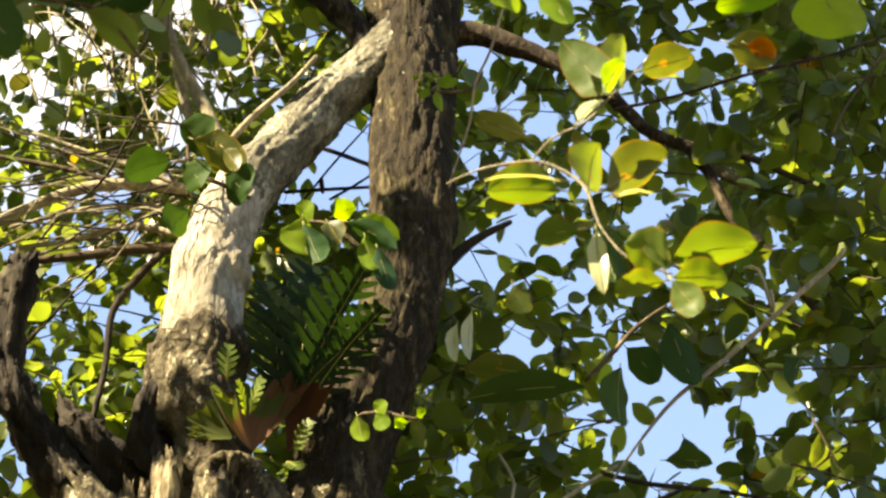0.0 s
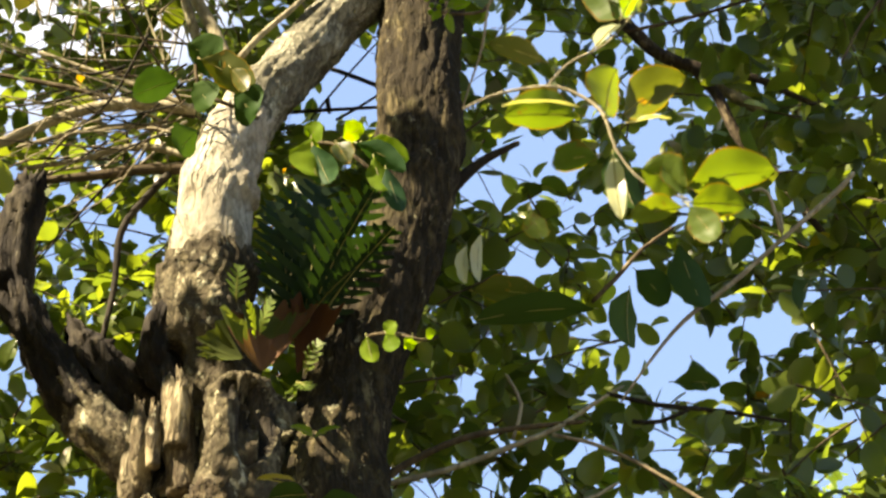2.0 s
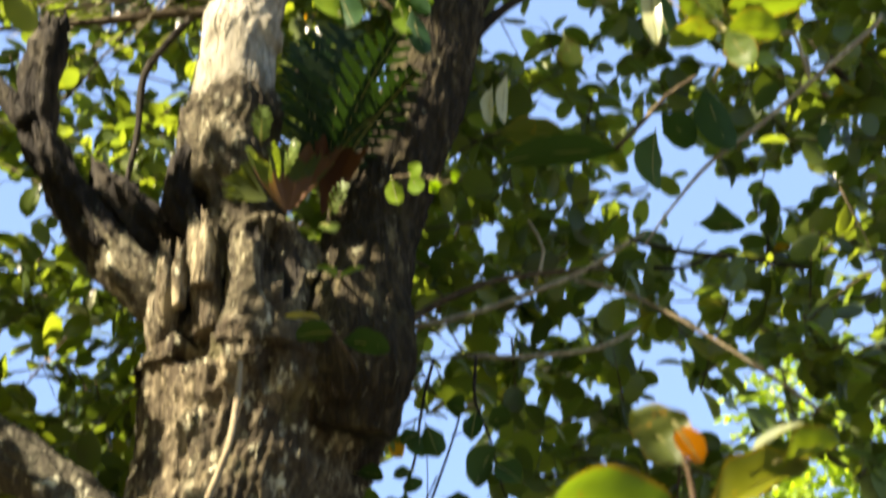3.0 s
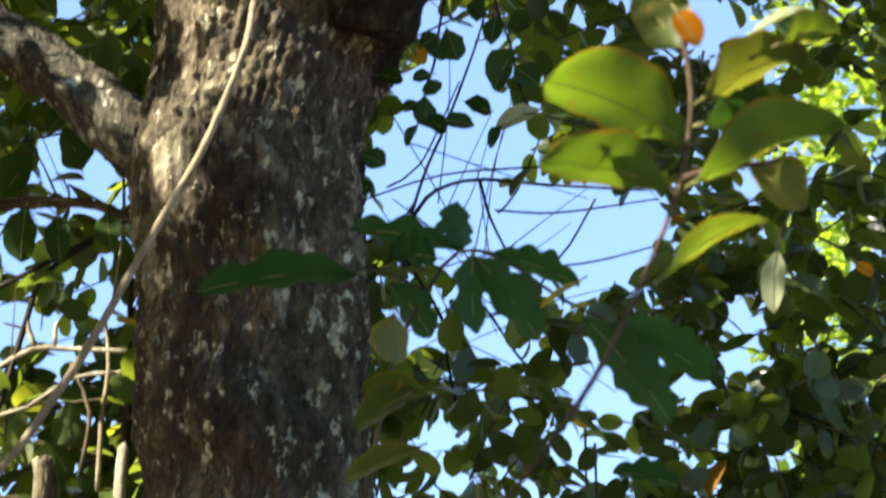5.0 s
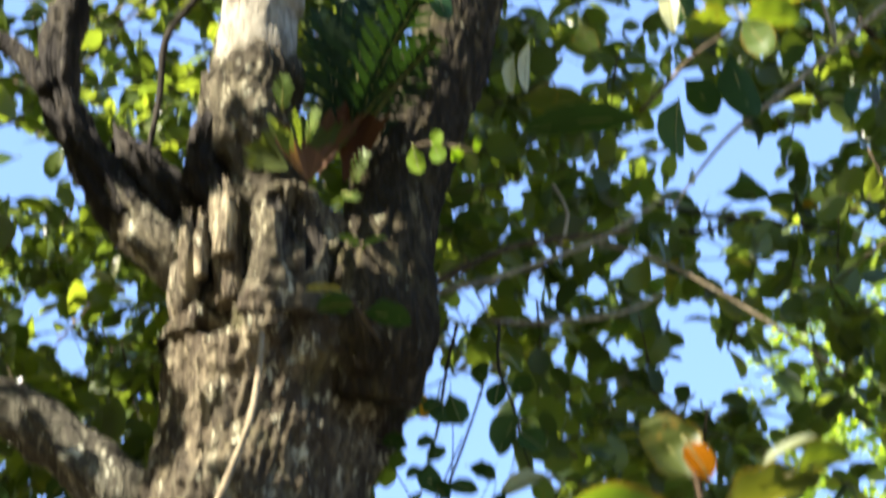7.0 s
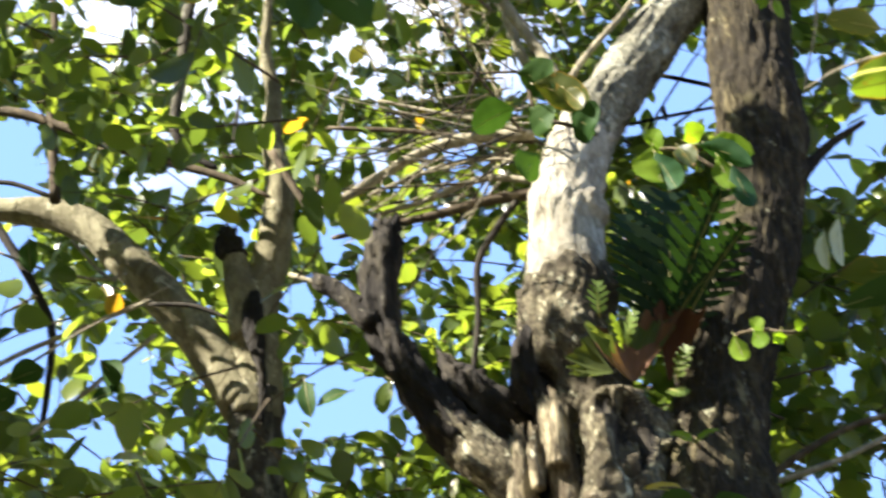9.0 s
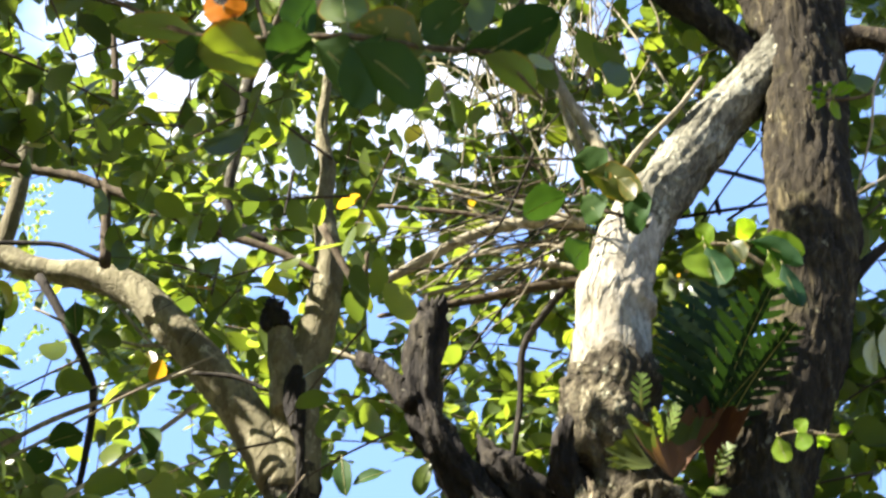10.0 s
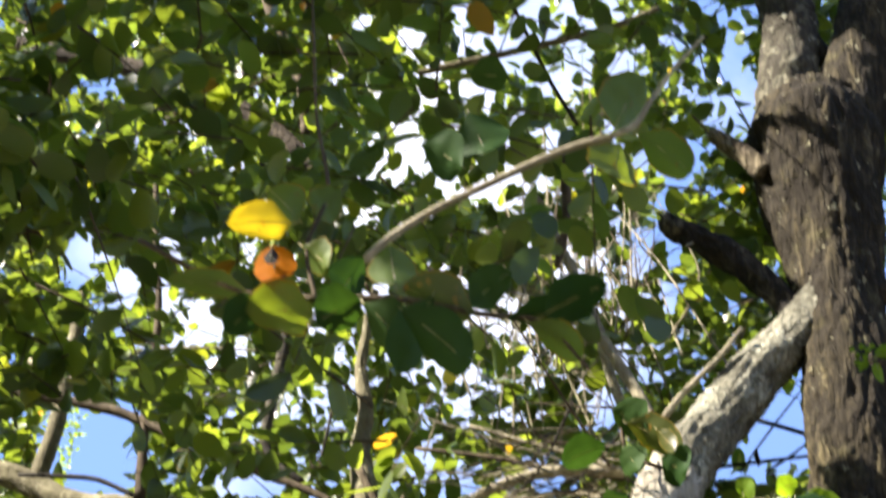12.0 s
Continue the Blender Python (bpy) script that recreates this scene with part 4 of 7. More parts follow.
stem("branch", tree, [(-2.961, 4.58, 5.387, 0.036), (-2.955, 4.58, 5.489, 0.034), (-2.94, 4.58, 5.7, 0.032), (-2.953, 4.58, 5.923, 0.031), (-2.967, 4.58, 6.158, 0.023), (-2.988, 4.58, 6.373, 0.012)], SMOOTH_BARK, step=0.03, seg=16, lump=0.12, seed=24)
# branches to the side of the stem
stem("branch", tree, [(0.022, 4.7, 5.927, 0.052), (0.144, 4.7, 5.947, 0.045), (0.282, 4.7, 5.885, 0.039), (0.474, 4.7, 5.768, 0.029), (0.629, 4.7, 5.616, 0.026)], BRANCH_BARK, "dark side branch", step=0.03, seg=20, lump=0.15, seed=25)
stem("branch", tree, [(0.632, 5.1, 6.024, 0.025), (0.726, 5.1, 5.881, 0.026), (0.801, 5.1, 5.782, 0.024), (0.93, 5.1, 5.71, 0.022), (1.14, 5.1, 5.648, 0.016), (1.254, 5.1, 5.572, 0.012), (1.366, 5.1, 5.495, 0.008)], BRANCH_BARK, "dark curved side branch", step=0.03, seg=20, lump=0.15, seed=26)
stem("branch", tree, [(0.92, 5.1, 5.718, 0.021), (0.996, 5.1, 5.562, 0.02), (1.047, 5.1, 5.38, 0.019), (1.148, 5.1, 5.227, 0.018), (1.227, 5.1, 5.079, 0.015), (1.317, 5.1, 4.887, 0.011)], BRANCH_BARK, step=0.03, seg=18, lump=0.15, seed=27)
stem("branch", tree, [(0.964, 5.15, 5.695, 0.022), (1.059, 5.15, 5.612, 0.024), (1.154, 5.15, 5.542, 0.02)], SMOOTH_BARK, step=0.03, seg=16, lump=0.15, seed=28, ragged=0.02)
stem("branch", tree, [(-0.026, 4.62, 4.817, 0.03), (0.03, 4.62, 4.892, 0.023), (0.123, 4.62, 4.978, 0.015), (0.236, 4.62, 5.041, 0.009)], DARK_TWIG, step=0.03, seg=12, seed=29)
# dry sticks rising beside the pale limb
stem('branch', tree, [(-0.674, 4.5, 5.261, 0.019), (-0.738, 4.5, 5.44, 0.021), (-0.854, 4.5, 5.699, 0.02), (-0.935, 4.5, 5.941, 0.018), (-1, 4.5, 6.149, 0.016), (-1.113, 4.5, 6.465, 0.014)], PALE_TWIG, 'dry pale grey branch', step=0.03, seg=14, lump=0.15, seed=31)
stem('branch', tree, [(-0.804, 4.55, 5.442, 0.018), (-0.853, 4.55, 5.626, 0.017), (-0.894, 4.55, 5.844, 0.014), (-0.947, 4.55, 6.073, 0.011)], PALE_TWIG, 'dry pale grey branch', step=0.03, seg=14, lump=0.15, seed=32)
stem('branch', tree, [(-0.664, 4.5, 5.331, 0.012), (-0.606, 4.5, 5.419, 0.011), (-0.469, 4.5, 5.572, 0.009), (-0.389, 4.5, 5.686, 0.007)], PALE_TWIG, 'dry pale grey branch', step=0.03, seg=14, lump=0.15, seed=33)
# twigs fanning out of the limb's fork
FAN = [[(-0.788, 4.45, 5.098, 0.018), (-0.988, 4.45, 5.131, 0.02), (-1.166, 4.45, 5.106, 0.018), (-1.371, 4.45, 5.008, 0.017), (-1.505, 4.45, 4.945, 0.011)], [(-0.796, 4.5, 5.114, 0.013), (-1.037, 4.5, 5.184, 0.011), (-1.226, 4.5, 5.252, 0.009), (-1.492, 4.5, 5.326, 0.007)], [(-0.785, 4.5, 4.901, 0.02), (-0.945, 4.5, 4.909, 0.018), (-1.103, 4.5, 4.891, 0.016), (-1.297, 4.5, 4.879, 0.011), (-1.473, 4.5, 4.87, 0.008)]]
FAN += [[(-0.787, 4.5, 4.945, 0.011), (-0.969, 4.5, 4.999, 0.012), (-1.162, 4.5, 4.953, 0.009), (-1.338, 4.5, 4.929, 0.007)], [(-0.798, 4.4, 5.071, 0.009), (-0.927, 4.4, 5.146, 0.009), (-1.095, 4.4, 5.224, 0.007), (-1.285, 4.4, 5.316, 0.006)], [(-0.81, 4.5, 5.035, 0.015), (-0.938, 4.5, 5.076, 0.012), (-1.119, 4.5, 5.074, 0.009), (-1.347, 4.5, 5.018, 0.006)]]
for i, pts in enumerate(FAN):
    stem("branch", tree, pts, TWIG if i in (1, 2) else PALE_TWIG, "thin branch reaching sideways", step=0.04, seg=10, lump=0.12, seed=40 + i)
rng = np.random.default_rng(12)
hub, far_end = np.array(FAN[0][0][:3]), np.array(FAN[0][3][:3])
for i in range(60):
    a = hub + (far_end - hub) * rng.uniform(-0.05, 0.5) + rng.normal(size=3) * (0.04, 0.12, 0.10)
    b = a + (far_end - hub) * rng.uniform(0.35, 0.8) + rng.normal(size=3) * (0.05, 0.25, 0.16)
    m = (a + b) / 2 + rng.normal(size=3) * 0.035
    r = rng.uniform(0.002, 0.0055)
    stem("twig", tree, [(*a, r), (*m, r * 0.8), (*b, r * 0.4)], (PALE_TWIG, TWIG, PALE_TWIG, DARK_TWIG)[i % 4], step=0.06, seg=6, seed=i)

# ---------------------------------------------------------------- crown
# few leaves hang in front of the low limbs and their stub
BARE_LIMBS = [
    (-0.399, 0.704, 0.024, 0.056), (-0.383, 0.622, 0.025, 0.042), (-0.442, 0.680, 0.033, 0.030), (-0.488, 0.736, 0.034, 0.029), (-0.540, 0.785, 0.038, 0.025), (-0.606, 0.812, 0.044, 0.020), (-0.378, 0.745, 0.020, 0.036), (-0.407, 0.634, 0.025, 0.028), (-0.315, 0.668, 0.025, 0.029),
]


def beside_limbs(u, v, rng):
    return all(((u - cu) / ru) ** 2 + ((v - cv) / rv) ** 2 > 1 for cu, cv, ru, rv in BARE_LIMBS) or rng.random() < 0.04

CROWN = "green oval leaves of the crown, with unseen parts for shade"
crown(tree, CROWN, LEAF, TWIG, 2900, (-0.85, -0.02), (0.42, 1.5), (4.7, 7.4), (0.075, 0.125), 31)
crown(tree, CROWN, LEAF, TWIG, 1650, (-0.10, 0.45), (0.36, 1.35), (4.75, 7.2), (0.085, 0.14), 32, singles=150)
crown(tree, CROWN, LEAF, TWIG, 520, (-0.44, -0.06), (0.08, 0.46), (4.9, 6.8), (0.09, 0.14), 33)
crown(tree, CROWN, LEAF, TWIG, 740, (-0.04, 0.46), (0.08, 0.40), (4.9, 7.2), (0.085, 0.13), 34)
crown(tree, CROWN, LEAF, TWIG, 330, (-0.85, -0.17), (0.95, 1.55), (2.9, 4.3), (0.085, 0.125), 35, singles=150, per_twig=(6, 10), keep=beside_limbs)
crown(tree, CROWN, LEAF, TWIG, 260, (-0.82, -0.34), (0.50, 1.05), (3.6, 4.4), (0.085, 0.125), 36, per_twig=(5, 9), keep=beside_limbs)
# layer above the view, added to shade the upper left
crown(tree, CROWN, LEAF, TWIG, 260, (-1.05, -0.45), (1.5, 1.95), (3.7, 5.0), (0.09, 0.14), 37, clear=False)
crown(tree, CROWN, LEAF, TWIG, 120, (-0.36, -0.10), (0.80, 1.3), (5.2, 7.4), (0.08, 0.12), 44)
crown(tree, CROWN, LEAF, TWIG, 80, (-0.88, -0.56), (1.1, 1.55), (2.6, 3.3), (0.085, 0.12), 40, per_twig=(5, 9))
crown(tree, CROWN, LEAF, TWIG, 90, (0.10, 0.25), (0.02, 0.22), (4.6, 6.0), (0.085, 0.13), 39, per_twig=(6, 10))
crown(tree, CROWN, LEAF, TWIG, 70, (-0.75, -0.20), (1.02, 1.5), (2.9, 4.2), (0.085, 0.125), 45, per_twig=(7, 11), keep=beside_limbs)
crown(tree, CROWN, LEAF, TWIG, 45, (-0.42, -0.18), (0.84, 1.08), (5.2, 7.2), (0.07, 0.11), 48, clear=False)
# leaves just above the view, added to keep sun off the stem
crown(tree, CROWN, LEAF, TWIG, 170, (-0.66, -0.24), (1.46, 1.76), (2.9, 4.1), (0.085, 0.125), 49, clear=False)
# unseen leaf masses, added sideways, overhead and towards the viewer to shade the tree
crown(tree, CROWN, LEAF, TWIG, 900, (-1.5, -0.80), (0.35, 1.5), (2.3, 4.2), (0.09, 0.14), 46, clear=False)
ball_crown(tree, "unseen leaf mass added overhead to cast shade", LEAF, (-3.6, 0.6, 8.8), (2.6, 2.2, 1.5), 6500, (0.10, 0.16), 41, seen_from_stand)

# more leaf masses out of view, there only to throw shade
crown(tree, CROWN, LEAF, TWIG, 1250, (-0.75, -0.05), (1.62, 2.3), (2.6, 4.2), (0.09, 0.14), 38, clear=False)
ball_crown(tree, "unseen leaf mass added overhead to cast shade", LEAF, (-1.9, 2.1, 7.7), (1.5, 1.2, 0.9), 5600, (0.10, 0.15), 42, seen_from_stand)
ball_crown(tree, "unseen leaf mass added overhead to cast shade", LEAF, (-3.6, 0.4, 7.0), (1.5, 1.2, 1.1), 5200, (0.10, 0.16), 43, seen_from_stand)

ball_crown(tree, "unseen leaf mass added overhead to cast shade", LEAF, (-2.1, 1.0, 5.1), (0.9, 0.7, 0.6), 1500, (0.10, 0.15), 47, seen_from_stand)

# ---------------------------------------------------------------- unseen trees, added to block sky light and sun
for k, (x, y, h, w) in enumerate(((-5.2, -2.6, 12.0, 3.2), (-1.0, -7.0, 10.0, 3.4), (-10.5, 3.5, 9.0, 2.6), (8.5, -9.0, 11.0, 3.8), (-8.5, -10.0, 11.0, 3.8))):
    other = thing("tree", "unseen leafy tree with a dark trunk, added to cast shade", "tree", group="surrounding trees")
    stem("trunk", other, [(x, y, -0.1, 0.24), (x + 0.1, y, h * 0.35, 0.18), (x - 0.1, y + 0.1, h * 0.75, 0.09), (x, y, h * 0.95, 0.03)], BARK, step=0.15, seg=16, lump=0.1, seed=60 + k)
    ball_crown(other, "dense green leaves", LEAF, (x, y, h * 0.62), (w, w, h * 0.36), 8000 if k == 0 else 4200, (0.16, 0.28), 70 + k, seen_from_stand)

# bright sunlit tree beyond, with small leaves
far_tree = thing("tree", "sunlit tree with small bright green leaves", "tree")
stem("trunk", far_tree, [(6.4, 18.2, -0.1, 0.22), (6.5, 18.3, 3.0, 0.17), (6.3, 18.2, 6.2, 0.1), (6.4, 18.0, 9.0, 0.03)], BARK, step=0.2, seg=14, lump=0.1, seed=80)
crown(far_tree, "small bright green leaves in the sun", FAR_LEAF, TWIG, 1700, (0.16, 0.62), (0.03, 0.47), (16.0, 20.0), (0.10, 0.17), 82, per_twig=(12, 20), twig_len=(0.5, 1.1), clear=False)
far_left = thing("tree", "distant tree with feathery pale green leaves", "tree")
stem("trunk", far_left, [(-8.6, 11.2, -0.1, 0.16), (-8.5, 11.3, 3.0, 0.12), (-8.3, 11.2, 6.2, 0.07), (-7.9, 11.0, 9.0, 0.02)], BARK, step=0.15, seg=14, lump=0.1, seed=83)
crown(far_left, "feathery pale green leaflets", FAR_LEAF, TWIG, 260, (-0.95, -0.585), (0.45, 0.92), (10.0, 12.0), (0.03, 0.06), 84, per_twig=(20, 34), clear=False)

# ---------------------------------------------------------------- fern on the trunk


def frond(parent, base, tip, width, mat, label="", lobes=9, up=(0, -0.8, 0.6), droop=0.12, seed=0):
    """A deeply lobed fern frond along a curved midrib."""
    b, t = Vector(base), Vector(tip)
    ax = t - b
    ln = ax.length
    ax.normalize()
    n = Vector(up)
    n = (n - ax * n.dot(ax)).normalized()
    sd = ax.cross(n)
    verts, faces = [], []

    def at(s):
        return b + ax * (s * ln) + n * (droop * ln * (s - s * s) * 1.6) + Vector((0, 0, -droop * ln * s * s * 0.5))

    rach = width * 0.07
    for i in range(lobes):
        s0, s1 = 0.08 + 0.9 * i / lobes, 0.08 + 0.9 * (i + 0.84) / lobes
        sm = (s0 + s1) / 2
        w = width * 0.5 * (math.sin(math.pi * (0.12 + 0.85 * sm)) ** 0.7)
        for c in (-1, 1):
            k = len(verts)
            wob = 1 + 0.25 * noise.noise(Vector((i * 1.7, c * 3, seed)))
            up_off = n * (0.25 * w * noise.noise(Vector((i * 0.9, c, seed + 4))))
            fwd = ax * (w * 0.55)
            gap = (s1 - s0) * ln * 0.16
            verts += [tuple(at(s0)), tuple(at(s1)), tuple(at(s1) - ax * gap + sd * (c * w * 0.82 * wob) + fwd * 0.82 + up_off * 0.8), tuple(at(sm) + sd * (c * w * wob) + fwd + up_off),
                      tuple(at(s0) + ax * gap + sd * (c * w * 0.78 * wob) + fwd * 0.78 + up_off * 0.8)]
            faces.append((k, k + 1, k + 2, k + 3, k + 4))
        k = len(verts)
        s2 = min(1.0, s0 + 1.0 / lobes)
        verts += [tuple(at(s0) + sd * rach), tuple(at(s2) + sd * rach), tuple(at(s2) - sd * rach), tuple(at(s0) - sd * rach)]
        faces.append((k, k + 1, k + 2, k + 3))
    ob = link("frond", mesh_from("frond", verts, faces), mat, parent, label)
    rib = [(*(at(s) - n * 0.001), 0.003 * (1 - 0.7 * s)) for s in (0, 0.3, 0.6, 0.97)]
    link("midrib", mesh_from("midrib", *tube_data(rib, step=0.06, seg=5)), MIDRIB, ob)
    return ob


def nest_frond(parent, base, way, radius, spread, mat, rim, label="", lobes=9, cup=0.3, seed=0, up=(0, -0.9, 0.3)):
    """A broad shield frond: a cupped fan with a scalloped, toothed rim and ribs that run out from its base."""
    b, ax = Vector(base), Vector(way).normalized()
    n = Vector(up)
    n = (n - ax * n.dot(ax)).normalized()
    sd = ax.cross(n)
    rings, cols = 9, lobes * 6 + 1
    verts, faces = [], []
    for i in range(rings):
        s = 0.04 + 0.96 * i / (rings - 1)
        for j in range(cols):
            f = j / (cols - 1)
            ang = spread * (f - 0.5)
            tooth = 0.5 - 0.5 * math.cos(math.tau * lobes * f)
            reach = radius * (0.80 + 0.20 * math.cos(ang * 0.9)) * (1 + 0.3 * noise.noise(Vector((f * 7, seed, 2))))
            reach *= 1 - 0.17 * (1 - tooth) * max(0.0, s - 0.55) / 0.45
            rib = 0.007 * radius * math.cos(math.tau * lobes * f) * s
            lift = cup * radius * (s * s) * (0.5 + 0.5 * noise.noise(Vector((f * 2.2, seed + 4, 0)))) + cup * radius * (2 * f - 1) ** 2 * s
            verts.append(tuple(b + (ax * math.cos(ang) + sd * math.sin(ang)) * (s * reach) + n * (lift + rib)))
    for i in range(rings - 1):
        for j in range(cols - 1):
            k = i * cols + j
            faces.append((k, k + 1, k + cols + 1, k + cols))
    ob = link("frond", mesh_from("frond", verts, faces), mat, parent, label)
    ob.data.materials.append(rim)
    for p in ob.data.polygons:
        ring = p.index // (cols - 1)
        if ring + 1.5 * noise.noise(Vector((p.index % (cols - 1) * 0.12, seed, 0))) > rings * 0.52:
            p.material_index = 1
    return ob


fern = thing("fern", "basket fern with shade-darkened fronds and brown nest leaves on the trunk", "fern")
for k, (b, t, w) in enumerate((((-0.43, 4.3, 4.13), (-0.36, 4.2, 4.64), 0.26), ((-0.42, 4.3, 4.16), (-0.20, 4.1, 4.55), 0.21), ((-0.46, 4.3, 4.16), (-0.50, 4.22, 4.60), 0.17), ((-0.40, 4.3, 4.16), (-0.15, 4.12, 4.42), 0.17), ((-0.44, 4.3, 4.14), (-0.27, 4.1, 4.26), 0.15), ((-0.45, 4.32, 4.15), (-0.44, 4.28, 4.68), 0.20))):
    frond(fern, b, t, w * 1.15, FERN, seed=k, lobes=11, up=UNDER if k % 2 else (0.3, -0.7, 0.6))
nest_frond(fern, (-0.515, 4.18, 3.98), (-0.5, -0.1, 0.8), 0.20, 2.3, DRY_FERN, NEST_RIM, "cupped nest frond, brown inside with a green toothed rim", lobes=11, cup=0.45, seed=1, up=(0.5, -0.7, 0.4))
nest_frond(fern, (-0.50, 4.22, 4.02), (0.05, 0.0, 1.0), 0.20, 1.5, DRY_FERN, DRY_FERN, "dry brown nest frond", lobes=6, cup=0.2, seed=2)
nest_frond(fern, (-0.43, 4.24, 4.0), (0.35, 0.05, 0.9), 0.24, 0.8, RUST_FERN, RUST_FERN, "rust-brown dry nest frond", lobes=4, cup=0.25, seed=3)
nest_frond(fern, (-0.56, 4.12, 3.99), (-0.9, -0.2, 0.15), 0.13, 1.6, NEST_RIM, NEST_RIM, "dull green nest frond", lobes=6, cup=0.3, seed=4)
for k, (b, t, w) in enumerate((((-0.52, 4.12, 4.06), (-0.475, 4.05, 4.135), 0.07), ((-0.53, 4.12, 4.05), (-0.545, 4.03, 4.12), 0.055), ((-0.585, 4.12, 4.17), (-0.57, 4.05, 4.25), 0.06), ((-0.40, 4.15, 3.95), (-0.35, 4.1, 4.03), 0.06), ((-0.42, 4.15, 3.93), (-0.38, 4.1, 3.88), 0.05))):
    frond(fern, b, t, w * 1.3, YOUNG_LEAF, "young yellow-green frond", seed=20 + k, lobes=5)

# ---------------------------------------------------------------- near leafy branches
A = thing("leafy_branch", "leafy branch with broad yellow-green leaves lit from above", "branch", at=(0, 0, -0.05), group="near leafy branches")
stem("twig", A, [(-0.023, 2, 1.852, 0.003), (0.02, 1.9, 1.88, 0.003), (0.087, 1.9, 1.973, 0.003), (0.131, 1.9, 2.055, 0.003), (0.17, 1.9, 2.139, 0.003), (0.195, 1.9, 2.211, 0.003), (0.207, 1.9, 2.298, 0.003), (0.198, 1.9, 2.381, 0.003)], RED_TWIG, step=0.02, seg=10, lump=0.15, seed=1)
stem("twig", A, [(0.193, 1.9, 2.198, 0.004), (0.234, 1.9, 2.208, 0.004), (0.294, 1.9, 2.214, 0.003)], RED_TWIG, step=0.02, seg=8, seed=2)
leaf(A, (0.196, 1.9, 2.251), (0.043, 1.84, 2.302), 0.082, YOUNG_LEAF, '', curl=0.25, up=UNDER, fold=0.45, wave=0.12)
leaf(A, (0.177, 1.9, 2.194), (0.035, 1.86, 2.214), 0.064, YOUNG_LEAF, '', curl=0.2, up=UNDER, fold=0.45, wave=0.12)
leaf(A, (0.199, 1.88, 2.194), (0.364, 1.88, 2.26), 0.069, YOUNG_LEAF, '', curl=0.2, up=UNDER, fold=0.45, wave=0.12)
leaf(A, (0.219, 1.92, 2.303), (0.337, 1.92, 2.358), 0.06, OLIVE_LEAF, '', curl=0.2, up=UNDER, fold=0.45, wave=0.12)
leaf(A, (0.158, 1.86, 2.082), (0.271, 1.86, 2.145), 0.032, YOUNG_LEAF, '', curl=0.3, up=UNDER, fold=0.45, wave=0.12)
leaf(A, (0.204, 1.94, 2.37), (0.153, 1.94, 2.437), 0.053, OLIVE_LEAF, '', curl=0.2, up=UNDER, fold=0.45, wave=0.12)
leaf(A, (0.309, 1.9, 2.356), (0.376, 1.9, 2.375), 0.041, YOUNG_LEAF, '', curl=0.2, up=UNDER, fold=0.45, wave=0.12)
leaf(A, (0.276, 1.95, 2.228), (0.334, 1.95, 2.177), 0.047, OLIVE_LEAF, '', curl=0.2, up=UNDER, fold=0.45, wave=0.12)
leaf(A, (0.226, 1.98, 2.294), (0.318, 1.98, 2.304), 0.05, DARK_LEAF, '', curl=0.2, up=UNDER, fold=0.45, wave=0.12)
leaf(A, (0.271, 1.9, 2.361), (0.341, 1.9, 2.401), 0.024, PALE_AND_GLINT_LEAF, "folded leaf with its sun glint painted white", up=(-0.4, -0.6, 0.7), fold=0.5)
leaf(A, (0.192, 1.86, 2.378), (0.213, 1.86, 2.337), 0.031, ORANGE_LEAF, "withered orange leaf", up=(-0.3, -0.7, 0.6), heart=True, fold=0.6)

B = thing("leafy_branch", "leafy branch with rounded yellow-green and pale shining leaves", "branch", group="near leafy branches")
stem("twig", B, [(0.035, 2.35, 3.431, 0.002), (0.079, 2.35, 3.454, 0.002), (0.127, 2.35, 3.466, 0.003), (0.194, 2.35, 3.468, 0.003), (0.248, 2.35, 3.432, 0.003), (0.269, 2.35, 3.395, 0.003), (0.279, 2.35, 3.336, 0.002), (0.319, 2.35, 3.266, 0.002), (0.384, 2.35, 3.23, 0.002)], PALE_TWIG, step=0.02, seg=8, seed=3)
stem("twig", B, [(0.175, 2.35, 3.469, 0.002), (0.216, 2.35, 3.519, 0.002), (0.277, 2.35, 3.554, 0.002), (0.33, 2.35, 3.615, 0.002), (0.396, 2.35, 3.691, 0.002)], PALE_TWIG, step=0.02, seg=8, seed=4)
leaf(B, (0.26, 2.3, 3.369), (0.284, 2.3, 3.461), 0.072, YOUNG_LEAF, '', up=UNDER)
leaf(B, (0.24, 2.3, 3.289), (0.169, 2.3, 3.275), 0.044, YOUNG_LEAF, '', up=UNDER)
leaf(B, (0.382, 2.32, 3.237), (0.523, 2.32, 3.265), 0.067, YOUNG_LEAF, '', up=UNDER)
leaf(B, (0.379, 2.3, 3.219), (0.313, 2.3, 3.258), 0.06, YOUNG_LEAF, '', up=UNDER)
leaf(B, (0.382, 2.3, 3.19), (0.466, 2.3, 3.179), 0.047, YOUNG_LEAF, '', up=UNDER)
leaf(B, (0.366, 2.3, 3.183), (0.285, 2.3, 3.166), 0.039, YOUNG_LEAF, '', up=UNDER)
leaf(B, (0.377, 2.28, 3.165), (0.411, 2.28, 3.103), 0.039, YOUNG_LEAF, '', up=UNDER)
leaf(B, (0.292, 2.34, 3.399), (0.403, 2.34, 3.472), 0.07, OLIVE_LEAF, '', up=UNDER)
leaf(B, (0.279, 2.36, 3.338), (0.299, 2.36, 3.213), 0.049, DARK_LEAF, '', up=UNDER)
leaf(B, (0.318, 2.3, 3.566), (0.245, 2.3, 3.692), 0.06, YOUNG_LEAF, '', up=UNDER)
